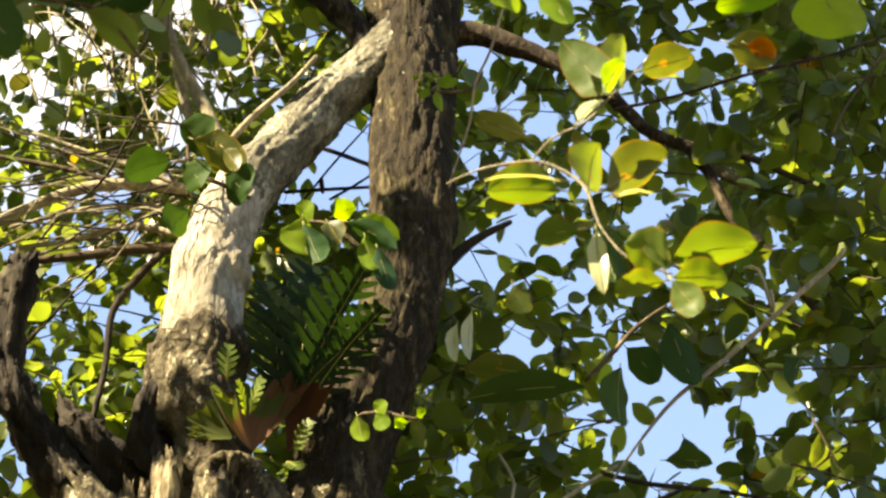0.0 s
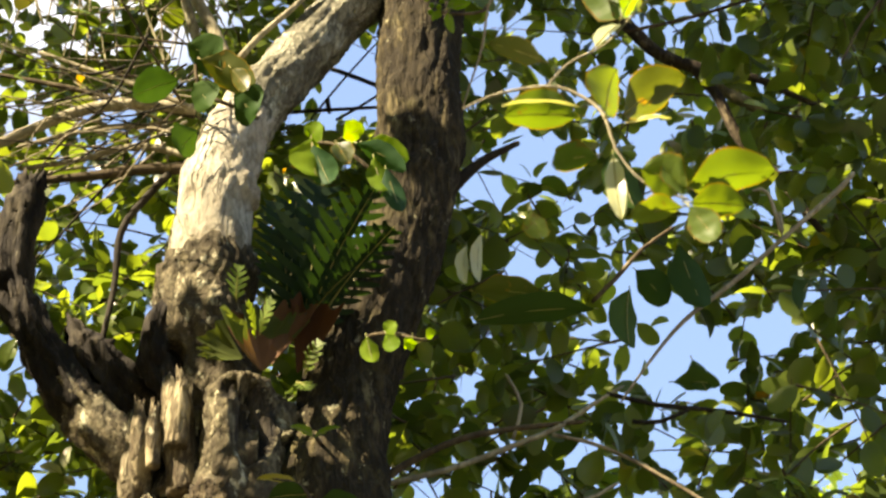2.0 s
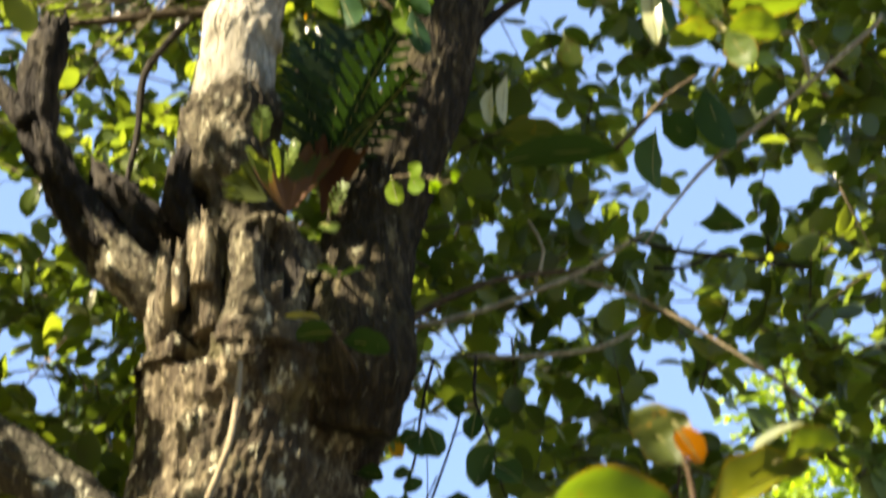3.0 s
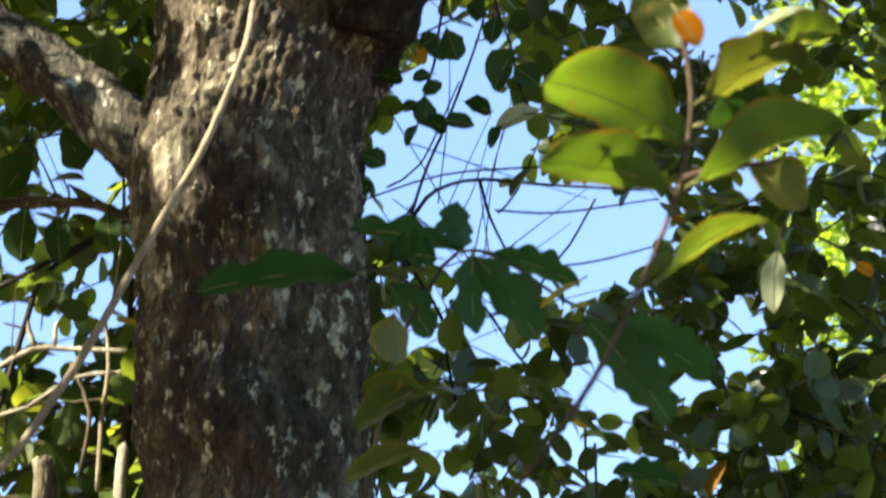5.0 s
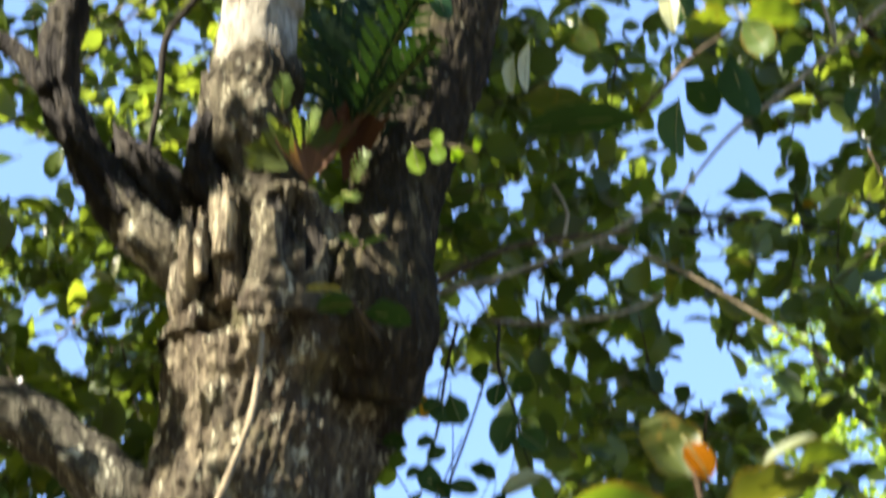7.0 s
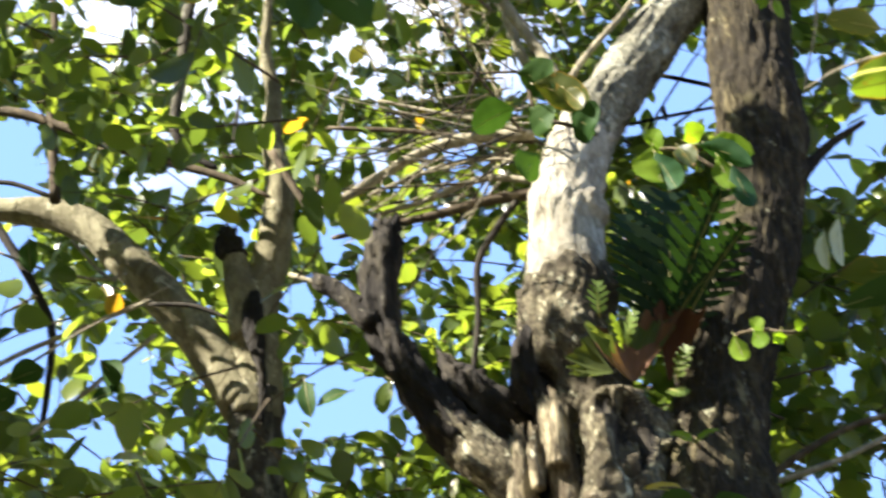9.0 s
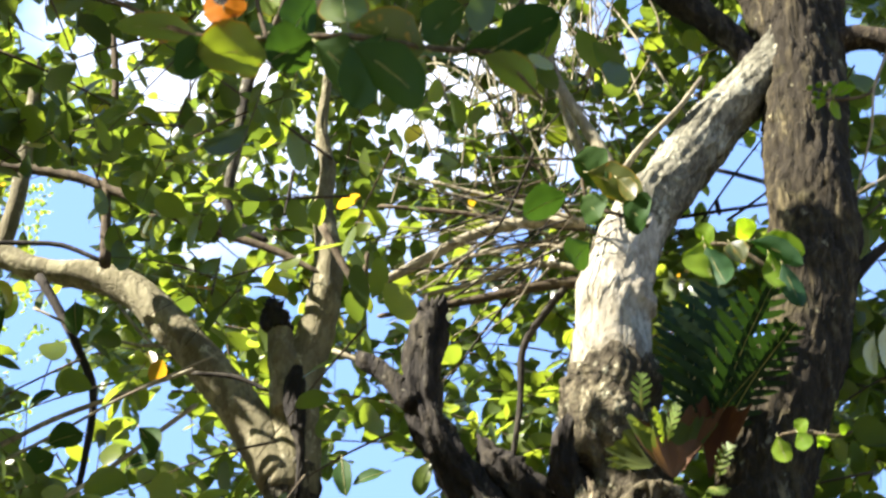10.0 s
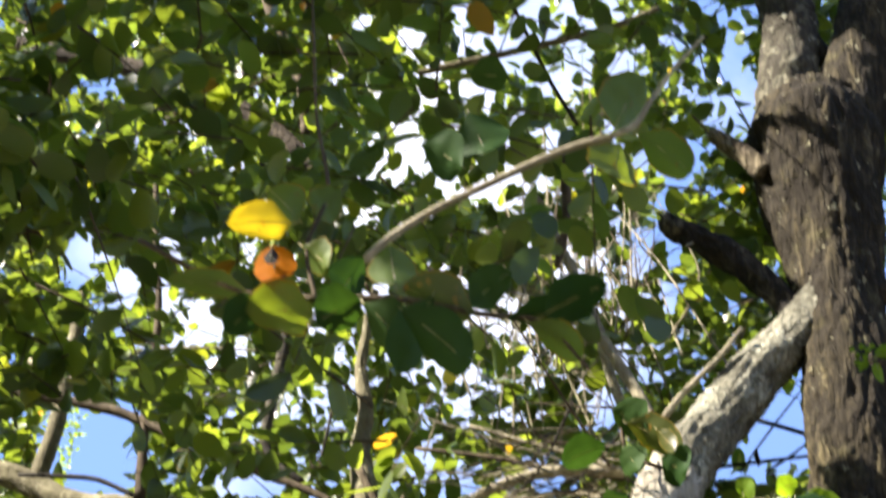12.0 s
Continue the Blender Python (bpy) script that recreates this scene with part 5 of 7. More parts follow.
leaf(B, (0.327, 2.32, 3.596), (0.347, 2.32, 3.719), 0.059, YOUNG_LEAF, '', up=UNDER)
leaf(B, (0.371, 2.3, 3.621), (0.466, 2.3, 3.646), 0.049, OLIVE_LEAF, '', up=UNDER)
leaf(B, (0.177, 2.4, 3.568), (0.087, 2.4, 3.614), 0.036, OLIVE_LEAF, 'dull leaf turning yellow', up=UNDER)
leaf(B, (0.368, 2.3, 3.201), (0.366, 2.3, 3.273), 0.045, YOUNG_LEAF, '', up=UNDER)
leaf(B, (0.136, 2.4, 3.252), (0.151, 2.4, 3.196), 0.032, YOUNG_LEAF, '', up=UNDER)
leaf(B, (0.214, 2.25, 3.332), (0.097, 2.25, 3.337), 0.058, YOUNG_LEAF, "cupped leaf with a yellow rim", up=UNDER, fold=0.5)
# pale shape laid over the cupped leaf as its painted glint
leaf(B, (0.217, 2.22, 3.331), (0.094, 2.22, 3.341), 0.036, PALE_AND_GLINT_LEAF, "pale leaf shape added as the glint on a leaf edge", up=(-0.35, -0.55, 0.75))
leaf(B, (0.304, 2.28, 3.338), (0.365, 2.28, 3.343), 0.038, PALE_AND_GLINT_LEAF, "leaf painted white as a sun glint", up=(-0.35, -0.6, 0.7))
leaf(B, (0.265, 2.28, 3.274), (0.267, 2.28, 3.151), 0.031, PALE_AND_GLINT_LEAF, "hanging pale leaf", up=(-0.3, -0.8, 0.5))
leaf(B, (0.257, 2.3, 3.513), (0.301, 2.3, 3.561), 0.04, PALE_AND_GLINT_LEAF, "pale leaf", up=(-0.3, -0.8, 0.5))
for b, t, w in (((0.667, 2.2, 3.716), (0.709, 2.2, 3.581), 0.089), ((0.621, 2.2, 3.694), (0.495, 2.2, 3.667), 0.045), ((0.146, 2.2, 3.758), (0.147, 2.2, 3.676), 0.059), ((0.227, 2.2, 3.74), (0.243, 2.2, 3.635), 0.049), ((0.292, 2.2, 3.489), (0.33, 2.2, 3.554), 0.033)):
    leaf(B, b, t, w, FAR_SINGLE, "bright lime green leaf", up=UNDER)
leaf(B, (0.53, 2.3, 3.675), (0.605, 2.3, 3.63), 0.05, OLIVE_LEAF, "dull leaf turning orange", up=UNDER)
leaf(B, (0.56, 2.29, 3.66), (0.605, 2.29, 3.632), 0.03, ORANGE_LEAF, "withered orange patch of a leaf", up=UNDER)

C = thing("leafy_branch", "leafy branch with green leaves, some darkened for shade, and two orange ones", "branch", group="near leafy branches")
stem("twig", C, [(-1.235, 2, 3.844, 0.005), (-1.027, 2, 3.687, 0.005), (-0.879, 2, 3.641, 0.005), (-0.738, 2, 3.616, 0.006), (-0.591, 2, 3.558, 0.005), (-0.488, 2, 3.522, 0.004), (-0.415, 2, 3.416, 0.003)], TWIG, step=0.02, seg=8, seed=5)
stem("twig", C, [(-0.878, 2, 3.634, 0.004), (-0.909, 2, 3.767, 0.004), (-0.887, 2, 3.905, 0.004), (-0.932, 2, 4.114, 0.003), (-0.966, 2, 4.358, 0.003), (-0.998, 2, 4.589, 0.002)], TWIG, step=0.02, seg=7, seed=6)
stem("twig", C, [(-0.923, 2.3, 4.013, 0.008), (-0.87, 2.3, 4.073, 0.008), (-0.782, 2.3, 4.135, 0.008), (-0.692, 2.3, 4.179, 0.008), (-0.601, 2.3, 4.222, 0.008), (-0.51, 2.3, 4.257, 0.008), (-0.395, 2.3, 4.287, 0.007), (-0.348, 2.3, 4.366, 0.006), (-0.299, 2.3, 4.451, 0.005), (-0.238, 2.3, 4.536, 0.004)], PALE_TWIG, "straight pale grey twig", step=0.02, seg=8, seed=7)
leaf(C, (-1.001, 2, 3.682), (-1.159, 2, 3.735), 0.041, YOUNG_LEAF, up=UNDER)
leaf(C, (-0.875, 2, 3.608), (-0.999, 2, 3.636), 0.08, YOUNG_LEAF, up=UNDER)
leaf(C, (-0.914, 2, 3.768), (-0.861, 2, 3.71), 0.049, YOUNG_LEAF, up=UNDER)
leaf(C, (-0.927, 2, 3.833), (-0.997, 2, 3.927), 0.062, YOUNG_LEAF, up=UNDER)
leaf(C, (-0.901, 2, 3.835), (-0.866, 2, 3.9), 0.055, YOUNG_LEAF, up=UNDER)
leaf(C, (-0.699, 1.95, 3.538), (-0.581, 1.95, 3.4), 0.0664, DARK_LEAF, up=UNDER)
leaf(C, (-0.673, 1.98, 3.586), (-0.718, 1.98, 3.436), 0.0584, DARK_LEAF, up=UNDER)
leaf(C, (-0.798, 2, 3.626), (-0.873, 2, 3.588), 0.068, DARK_LEAF, up=UNDER)
leaf(C, (-0.787, 2, 3.612), (-0.711, 2, 3.511), 0.06, DARK_LEAF, up=UNDER)
leaf(C, (-0.601, 2, 3.56), (-0.721, 2, 3.638), 0.068, OLIVE_LEAF, up=UNDER)
leaf(C, (-0.544, 2, 3.544), (-0.406, 2, 3.538), 0.0432, DARK_LEAF, up=UNDER)
leaf(C, (-0.479, 1.96, 3.503), (-0.38, 1.96, 3.552), 0.06, DARK_LEAF, up=UNDER)
leaf(C, (-0.506, 2, 3.525), (-0.419, 2, 3.439), 0.045, YOUNG_LEAF, up=UNDER)
leaf(C, (-0.611, 2, 3.58), (-0.547, 2, 3.645), 0.0552, DARK_LEAF, up=UNDER)
leaf(C, (-0.74, 2, 3.642), (-0.758, 2, 3.738), 0.066, YOUNG_LEAF, up=UNDER)
leaf(C, (-0.73, 2.3, 4.247), (-0.819, 2.3, 4.335), 0.0816, DARK_LEAF, up=UNDER)
leaf(C, (-0.726, 2.3, 4.401), (-0.684, 2.3, 4.271), 0.0896, DARK_LEAF, up=UNDER)
leaf(C, (-0.418, 2.3, 4.246), (-0.425, 2.3, 4.149), 0.09, YOUNG_LEAF, up=UNDER)
leaf(C, (-0.373, 2.3, 4.269), (-0.271, 2.3, 4.132), 0.062, YOUNG_LEAF, up=UNDER)
leaf(C, (-0.429, 2.3, 4.29), (-0.369, 2.3, 4.441), 0.091, YOUNG_LEAF, up=UNDER)
leaf(C, (-0.645, 2.3, 4.509), (-0.732, 2.3, 4.53), 0.0576, DARK_LEAF, up=UNDER)
leaf(C, (-0.838, 2, 3.634), (-0.807, 2, 3.72), 0.0528, DARK_LEAF, up=UNDER)
leaf(C, (-0.972, 2, 3.657), (-1.033, 2, 3.59), 0.0536, DARK_LEAF, up=UNDER)
leaf(C, (-0.92, 1.95, 3.782), (-1.042, 1.95, 3.802), 0.055, YELLOW_LEAF, "bright yellow leaf", up=UNDER)
leaf(C, (-0.949, 1.95, 3.726), (-0.935, 1.95, 3.646), 0.073, ORANGE_LEAF, "orange leaf with a dark withered middle", up=(-0.2, 0.5, 0.8), heart=True)
leaf(C, (-0.946, 1.94, 3.713), (-0.943, 1.94, 3.673), 0.023, DEAD_WOOD, "dark withered middle of the orange leaf", up=(-0.2, 0.5, 0.8))

D = thing("leafy_branch", "thin pale twig with dark hanging oval leaves", "branch", group="near leafy branches")
stem("twig", D, [(1.091, 3.9, 4.364, 0.007), (1.053, 3.9, 4.319, 0.008), (0.916, 3.9, 4.197, 0.007), (0.733, 3.9, 4.036, 0.007), (0.59, 3.9, 3.922, 0.006), (0.493, 3.9, 3.809, 0.004), (0.413, 3.9, 3.7, 0.003)], PALE_TWIG, step=0.03, seg=8, seed=8)
stem("twig", D, [(0.877, 3.9, 4.243, 0.006), (0.875, 3.9, 4.171, 0.006), (0.855, 3.9, 4.309, 0.005), (0.819, 3.9, 4.319, 0.004)], PALE_TWIG, step=0.03, seg=6, seed=9)
leaf(D, (0.448, 3.85, 3.988), (0.434, 3.85, 3.819), 0.081, DARK_LEAF, up=UNDER)
leaf(D, (0.59, 3.85, 4.114), (0.635, 3.85, 3.923), 0.075, DARK_LEAF, up=UNDER)
leaf(D, (0.485, 3.9, 4.08), (0.559, 3.9, 3.977), 0.065, DARK_LEAF, up=UNDER)
leaf(D, (0.547, 3.9, 3.751), (0.663, 3.9, 3.738), 0.049, DARK_LEAF, up=UNDER)
leaf(D, (0.599, 3.9, 3.806), (0.625, 3.9, 3.716), 0.043, DARK_LEAF, up=UNDER)
leaf(D, (0.042, 3.9, 4.176), (0.031, 3.9, 4.059), 0.036, PALE_AND_GLINT_LEAF, up=UNDER)
leaf(D, (0.081, 3.9, 4.211), (0.068, 3.9, 4.061), 0.033, PALE_AND_GLINT_LEAF, up=UNDER)
leaf(D, (0.922, 3.9, 4.029), (0.881, 3.9, 3.945), 0.06, DARK_LEAF, up=UNDER)
leaf(D, (0.06, 3.9, 4.044), (0.234, 3.9, 4.02), 0.066, OLIVE_LEAF, up=UNDER)
leaf(D, (0.363, 3.9, 3.981), (0.057, 3.9, 3.959), 0.073, DARK_LEAF, up=UNDER)

# small leaves and sprigs that grow out of the trunk
sprig = thing("sprig", "sprig of lime green leaves growing out of the trunk", "sprig", group="trunk sprigs")
stem("twig", sprig, [(-0.117, 4.4, 4.174, 0.007), (-0.139, 4.1, 4.034, 0.007), (-0.215, 4.1, 4.037, 0.005), (-0.23, 4.1, 4.02, 0.004)], TWIG, step=0.03, seg=6, seed=10)
stem("twig", sprig, [(-0.139, 4.1, 4.034, 0.005), (-0.078, 4.1, 4.014, 0.005), (-0.04, 4.1, 4.022, 0.004)], TWIG, step=0.03, seg=6, seed=11)
for b, t, w in (((-0.227, 4.05, 3.999), (-0.209, 4.05, 3.921), 0.039), ((-0.174, 4.05, 4.006), (-0.152, 4.05, 3.956), 0.036), ((-0.152, 4.05, 4.005), (-0.179, 4.05, 4.044), 0.033), ((-0.107, 4.05, 3.995), (-0.115, 4.05, 3.955), 0.03), ((-0.07, 4.05, 3.993), (-0.044, 4.05, 4.01), 0.027), ((-0.093, 4.05, 3.977), (-0.13, 4.05, 3.966), 0.024)):
    leaf(sprig, b, t, w, FAR_SINGLE, up=UNDER)
sprig = thing("sprig", "two green leaves in front of the bark", "sprig", group="trunk sprigs")
stem("twig", sprig, [(-0.371, 4.4, 3.823, 0.006), (-0.362, 4.2, 3.772, 0.006), (-0.373, 4.15, 3.771, 0.004)], TWIG, step=0.03, seg=6, seed=12)
for b, t, w in (((-0.369, 4.1, 3.74), (-0.428, 4.1, 3.775), 0.044), ((-0.369, 4.1, 3.737), (-0.3, 4.1, 3.767), 0.041)):
    leaf(sprig, b, t, w, FAR_SINGLE, up=(0, -0.7, 0.7))
sprig = thing("sprig", "yellowing leaves in front of the trunk", "sprig", group="trunk sprigs")
stem("twig", sprig, [(-0.33, 4.2, 3.519, 0.006), (-0.334, 3.9, 3.428, 0.005), (-0.383, 3.9, 3.505, 0.004), (-0.445, 3.9, 3.523, 0.003)], TWIG, step=0.03, seg=6, seed=13)
leaf(sprig, (-0.383, 3.9, 3.502), (-0.487, 3.9, 3.532), 0.055, YELLOW_LEAF, "leaf turning yellow", up=(0, -0.7, 0.7))
for b, t, w in (((-0.362, 3.9, 3.481), (-0.458, 3.9, 3.475), 0.055), ((-0.341, 3.9, 3.458), (-0.225, 3.9, 3.431), 0.061)):
    leaf(sprig, b, t, w, DARK_LEAF, up=UNDER)
sprig = thing("sprig", "bright curled yellow-green leaves beside the fern", "sprig", group="trunk sprigs")
stem("twig", sprig, [(-0.143, 4.35, 4.613, 0.008), (-0.195, 4.05, 4.523, 0.006), (-0.291, 4.05, 4.626, 0.006), (-0.356, 4.05, 4.649, 0.005)], TWIG, step=0.03, seg=6, seed=14)
for b, t, w in (((-0.376, 4, 4.622), (-0.362, 4, 4.49), 0.093), ((-0.224, 4, 4.606), (-0.098, 4, 4.542), 0.057), ((-0.2, 4, 4.546), (-0.174, 4, 4.429), 0.047), ((-0.344, 4, 4.621), (-0.392, 4, 4.673), 0.048), ((-0.288, 4, 4.628), (-0.224, 4, 4.656), 0.054)):
    leaf(sprig, b, t, w, FAR_SINGLE, up=UNDER)
for b, t, w in (((-0.368, 4, 4.596), (-0.322, 4, 4.463), 0.08), ((-0.242, 4, 4.605), (-0.105, 4, 4.505), 0.067), ((-0.166, 4, 4.505), (-0.126, 4, 4.358), 0.057)):
    leaf(sprig, b, t, w * 0.8, CLIMBER_LEAF, up=UNDER)
leaf(sprig, (-0.302, 3.98, 4.594), (-0.267, 3.98, 4.518), 0.063, OLIVE_LEAF, "curled dull leaf", up=(-0.3, -0.6, 0.7), fold=0.6)
sprig = thing("sprig", "hanging leaves, one green and brown, beside the pale limb", "sprig", group="trunk sprigs")
stem("twig", sprig, [(-0.569, 4.3, 4.937, 0.007), (-0.609, 4.1, 4.827, 0.007), (-0.712, 4.1, 4.896, 0.007), (-0.735, 4.1, 5.026, 0.005)], TWIG, step=0.03, seg=6, seed=15)
leaf(sprig, (-0.701, 4.05, 4.972), (-0.538, 4.05, 4.847), 0.088, OLIVE_LEAF, "leaf half green and half orange-brown", up=UNDER)
leaf(sprig, (-0.611, 4.02, 4.907), (-0.559, 4.02, 4.824), 0.043, OLIVE_LEAF, "small green leaf turning brown", up=UNDER)
for b, t, w in (((-0.641, 4.05, 4.937), (-0.745, 4.05, 5.029), 0.101), ((-0.603, 4.05, 4.829), (-0.535, 4.05, 4.753), 0.099), ((-0.712, 4.05, 4.711), (-0.757, 4.05, 4.632), 0.082), ((-0.782, 4.1, 4.942), (-0.912, 4.1, 4.885), 0.085), ((-0.667, 4.05, 4.791), (-0.721, 4.05, 4.877), 0.073)):
    leaf(sprig, b, t, w, DARK_LEAF, up=UNDER)
sprig = thing("sprig", "small light green sprig with round buds", "sprig", group="trunk sprigs")
stem("twig", sprig, [(0.132, 3.2, 4.43, 0.003), (0.103, 3.2, 4.378, 0.004), (0.036, 3.2, 4.372, 0.004), (-0.004, 3.2, 4.382, 0.003)], TWIG, step=0.02, seg=6, seed=16)
for b, t, w in (((0.022, 3.2, 4.381), (0.027, 3.2, 4.311), 0.019), ((0.029, 3.2, 4.39), (0.074, 3.2, 4.406), 0.019), ((0.016, 3.2, 4.39), (0.057, 3.2, 4.424), 0.016), ((0.009, 3.2, 4.382), (-0.021, 3.2, 4.357), 0.016)):
    leaf(sprig, b, t, w, FAR_SINGLE, up=UNDER)
bud = bmesh.new()
bmesh.ops.create_icosphere(bud, subdivisions=1, radius=0.008)
bud_mesh = bpy.data.meshes.new("bud")
bud.to_mesh(bud_mesh)
bud_mesh.materials.append(FAR_SINGLE)
for x, y, z, w in [(-0.028, 3.2, 4.422, 0.006), (-0.017, 3.2, 4.401, 0.006), (-0.006, 3.2, 4.427, 0.006), (0.007, 3.2, 4.414, 0.006), (-0.021, 3.2, 4.38, 0.006), (-0.001, 3.2, 4.396, 0.006), (0.018, 3.2, 4.424, 0.006)]:
    ob = new("bud", bud_mesh)
    ob.parent, ob.location = sprig, (x, y, z)

# ---------------------------------------------------------------- vine and lobed climber
lone_stem("vine", [(-0.607, 4.02, 3.465, 0.007), (-0.604, 3.97, 3.352, 0.008), (-0.6, 3.85, 3.184, 0.008), (-0.625, 3.85, 3.099, 0.008), (-0.666, 3.85, 2.987, 0.009), (-0.707, 3.85, 2.891, 0.009), (-0.755, 3.85, 2.802, 0.009), (-0.802, 3.85, 2.715, 0.009), (-0.854, 3.85, 2.615, 0.009), (-0.905, 3.85, 2.516, 0.009), (-0.962, 3.85, 2.413, 0.01), (-1.019, 3.85, 2.323, 0.01), (-1.087, 3.85, 2.221, 0.009), (-1.179, 3.85, 2.121, 0.009), (-1.314, 3.85, 1.973, 0.009)], VINE_BARK, "thin pale brown vine hanging across the trunk", "vine", step=0.025, seg=10, lump=0.12, seed=17)
climber = thing("climber", "climber with dark green lobed leaves in front of the trunk", "climber", at=(0.01, 0, -0.033))
stem("stalk", climber, [(-0.253, 2.9, 1.973, 0.004), (-0.203, 2.9, 2.218, 0.004), (-0.148, 2.9, 2.335, 0.004), (-0.092, 2.9, 2.405, 0.003), (-0.016, 2.9, 2.385, 0.003), (0.079, 2.9, 2.316, 0.003), (0.173, 2.9, 2.268, 0.003)], TWIG, step=0.03, seg=7, seed=18)
stem("stalk", climber, [(-0.148, 2.9, 2.335, 0.003), (-0.206, 2.9, 2.365, 0.003), (-0.264, 2.9, 2.379, 0.002)], TWIG, step=0.03, seg=6, seed=19)
leaf(climber, (-0.259, 2.85, 2.365), (-0.525, 2.85, 2.34), 0.072, CLIMBER_LEAF, lobe=3, n=22, up=UNDER, seed=40, wave=0.15)
leaf(climber, (-0.092, 2.9, 2.415), (-0.276, 2.9, 2.454), 0.0513, CLIMBER_LEAF, lobe=3, n=22, up=UNDER, seed=41, wave=0.15)
leaf(climber, (-0.092, 2.9, 2.405), (-0.098, 2.9, 2.49), 0.0513, CLIMBER_LEAF, lobe=3, n=22, up=UNDER, seed=42, wave=0.15)
leaf(climber, (-0.072, 2.85, 2.385), (-0.07, 2.85, 2.246), 0.0468, CLIMBER_LEAF, lobe=2, n=22, up=UNDER, seed=43, wave=0.15)
leaf(climber, (-0.062, 2.85, 2.381), (0.041, 2.85, 2.237), 0.063, CLIMBER_LEAF, lobe=3, n=22, up=UNDER, seed=44, wave=0.15)
leaf(climber, (-0.035, 2.9, 2.405), (0.108, 2.9, 2.346), 0.0513, CLIMBER_LEAF, lobe=4, n=22, up=UNDER, seed=45, wave=0.15)
leaf(climber, (-0.128, 2.85, 2.38), (-0.203, 2.85, 2.39), 0.0675, CLIMBER_LEAF, lobe=3, n=22, up=UNDER, seed=46, wave=0.15)
leaf(climber, (0.115, 2.85, 2.275), (0.249, 2.85, 2.098), 0.0675, CLIMBER_LEAF, lobe=5, n=22, up=UNDER, seed=47, wave=0.15)
leaf(climber, (0.161, 2.85, 2.266), (0.315, 2.85, 2.172), 0.0756, CLIMBER_LEAF, lobe=4, n=22, up=UNDER, seed=48, wave=0.15)
leaf(climber, (-0.206, 2.9, 2.355), (-0.138, 2.9, 2.257), 0.0513, CLIMBER_LEAF, lobe=3, n=22, up=UNDER, seed=49, wave=0.15)
leaf(climber, (0.26, 2.9, 2.005), (0.151, 2.9, 2.032), 0.0504, CLIMBER_LEAF, lobe=4, n=22, up=UNDER, seed=50, wave=0.15)
for b, t, w in (((-0.152, 2.7, 2.042), (-0.267, 2.7, 1.989), 0.048), ((-0.153, 2.7, 2.13), (-0.252, 2.7, 2.067), 0.061), ((-0.194, 2.75, 2.259), (-0.193, 2.75, 2.176), 0.054), ((-0.136, 2.7, 2.121), (-0.241, 2.7, 2.129), 0.053)):
    leaf(climber, b, t, w, OLIVE_LEAF, "dull yellow-green leaf", up=UNDER)
leaf(climber, (0.104, 2.8, 2.324), (0.035, 2.8, 2.277), 0.017, YELLOW_LEAF, "narrow yellow leaf", up=(0, -0.7, 0.7))
leaf(climber, (0.12, 2.8, 2.282), (0.085, 2.8, 2.274), 0.018, YELLOW_LEAF, "narrow yellow leaf", up=(0, -0.7, 0.7))

# ---------------------------------------------------------------- bare twigs against the sky
bare = thing("bare_branch", "bare dark thin twigs spread against the sky", "branch", group="bare branches")
stem('twig', bare, [(-0.477, 5.6, 3.37, 0.004), (-0.216, 5.6, 3.449, 0.004), (0.084, 5.6, 3.469, 0.004), (0.345, 5.6, 3.477, 0.003)], DARK_TWIG, step=0.05, seg=6, seed=90)
stem('twig', bare, [(-0.334, 5.6, 3.273, 0.007), (-0.271, 5.6, 3.371, 0.007), (-0.196, 5.6, 3.414, 0.006), (-0.084, 5.6, 3.43, 0.006), (0.13, 5.6, 3.406, 0.005), (0.436, 5.6, 3.381, 0.004)], DARK_TWIG, step=0.05, seg=6, seed=91)
stem('twig', bare, [(-0.334, 5.6, 3.273, 0.006), (-0.272, 5.6, 3.469, 0.005), (-0.199, 5.6, 3.639, 0.005), (-0.097, 5.6, 3.923, 0.004), (-0.05, 5.6, 4.1, 0.003)], DARK_TWIG, step=0.05, seg=6, seed=92)
stem('twig', bare, [(-0.094, 5.6, 3.426, 0.005), (-0.065, 5.6, 3.302, 0.005), (-0.018, 5.6, 3.196, 0.004)], DARK_TWIG, step=0.05, seg=6, seed=93)
stem('twig', bare, [(-0.047, 5.6, 3.322, 0.004), (0.158, 5.6, 3.309, 0.004), (0.482, 5.6, 3.348, 0.003)], DARK_TWIG, step=0.05, seg=6, seed=94)
stem('twig', bare, [(0.284, 5.6, 3.355, 0.004), (0.194, 5.6, 3.197, 0.004), (0.129, 5.6, 3.12, 0.004), (0.046, 5.6, 2.968, 0.003)], DARK_TWIG, step=0.05, seg=6, seed=95)
stem('twig', bare, [(-0.037, 5.6, 3.312, 0.004), (0.028, 5.6, 3.39, 0.004), (0.141, 5.6, 3.648, 0.003)], DARK_TWIG, step=0.05, seg=6, seed=96)
stem('twig', bare, [(-0.399, 5.6, 3.253, 0.005), (-0.228, 5.6, 2.967, 0.006), (-0.208, 5.6, 2.817, 0.005), (-0.179, 5.6, 2.67, 0.005)], DARK_TWIG, step=0.05, seg=6, seed=97)
stem('twig', bare, [(0.083, 5.6, 3.12, 0.004), (0.267, 5.6, 3.139, 0.004), (0.47, 5.6, 3.187, 0.003)], DARK_TWIG, step=0.05, seg=6, seed=98)
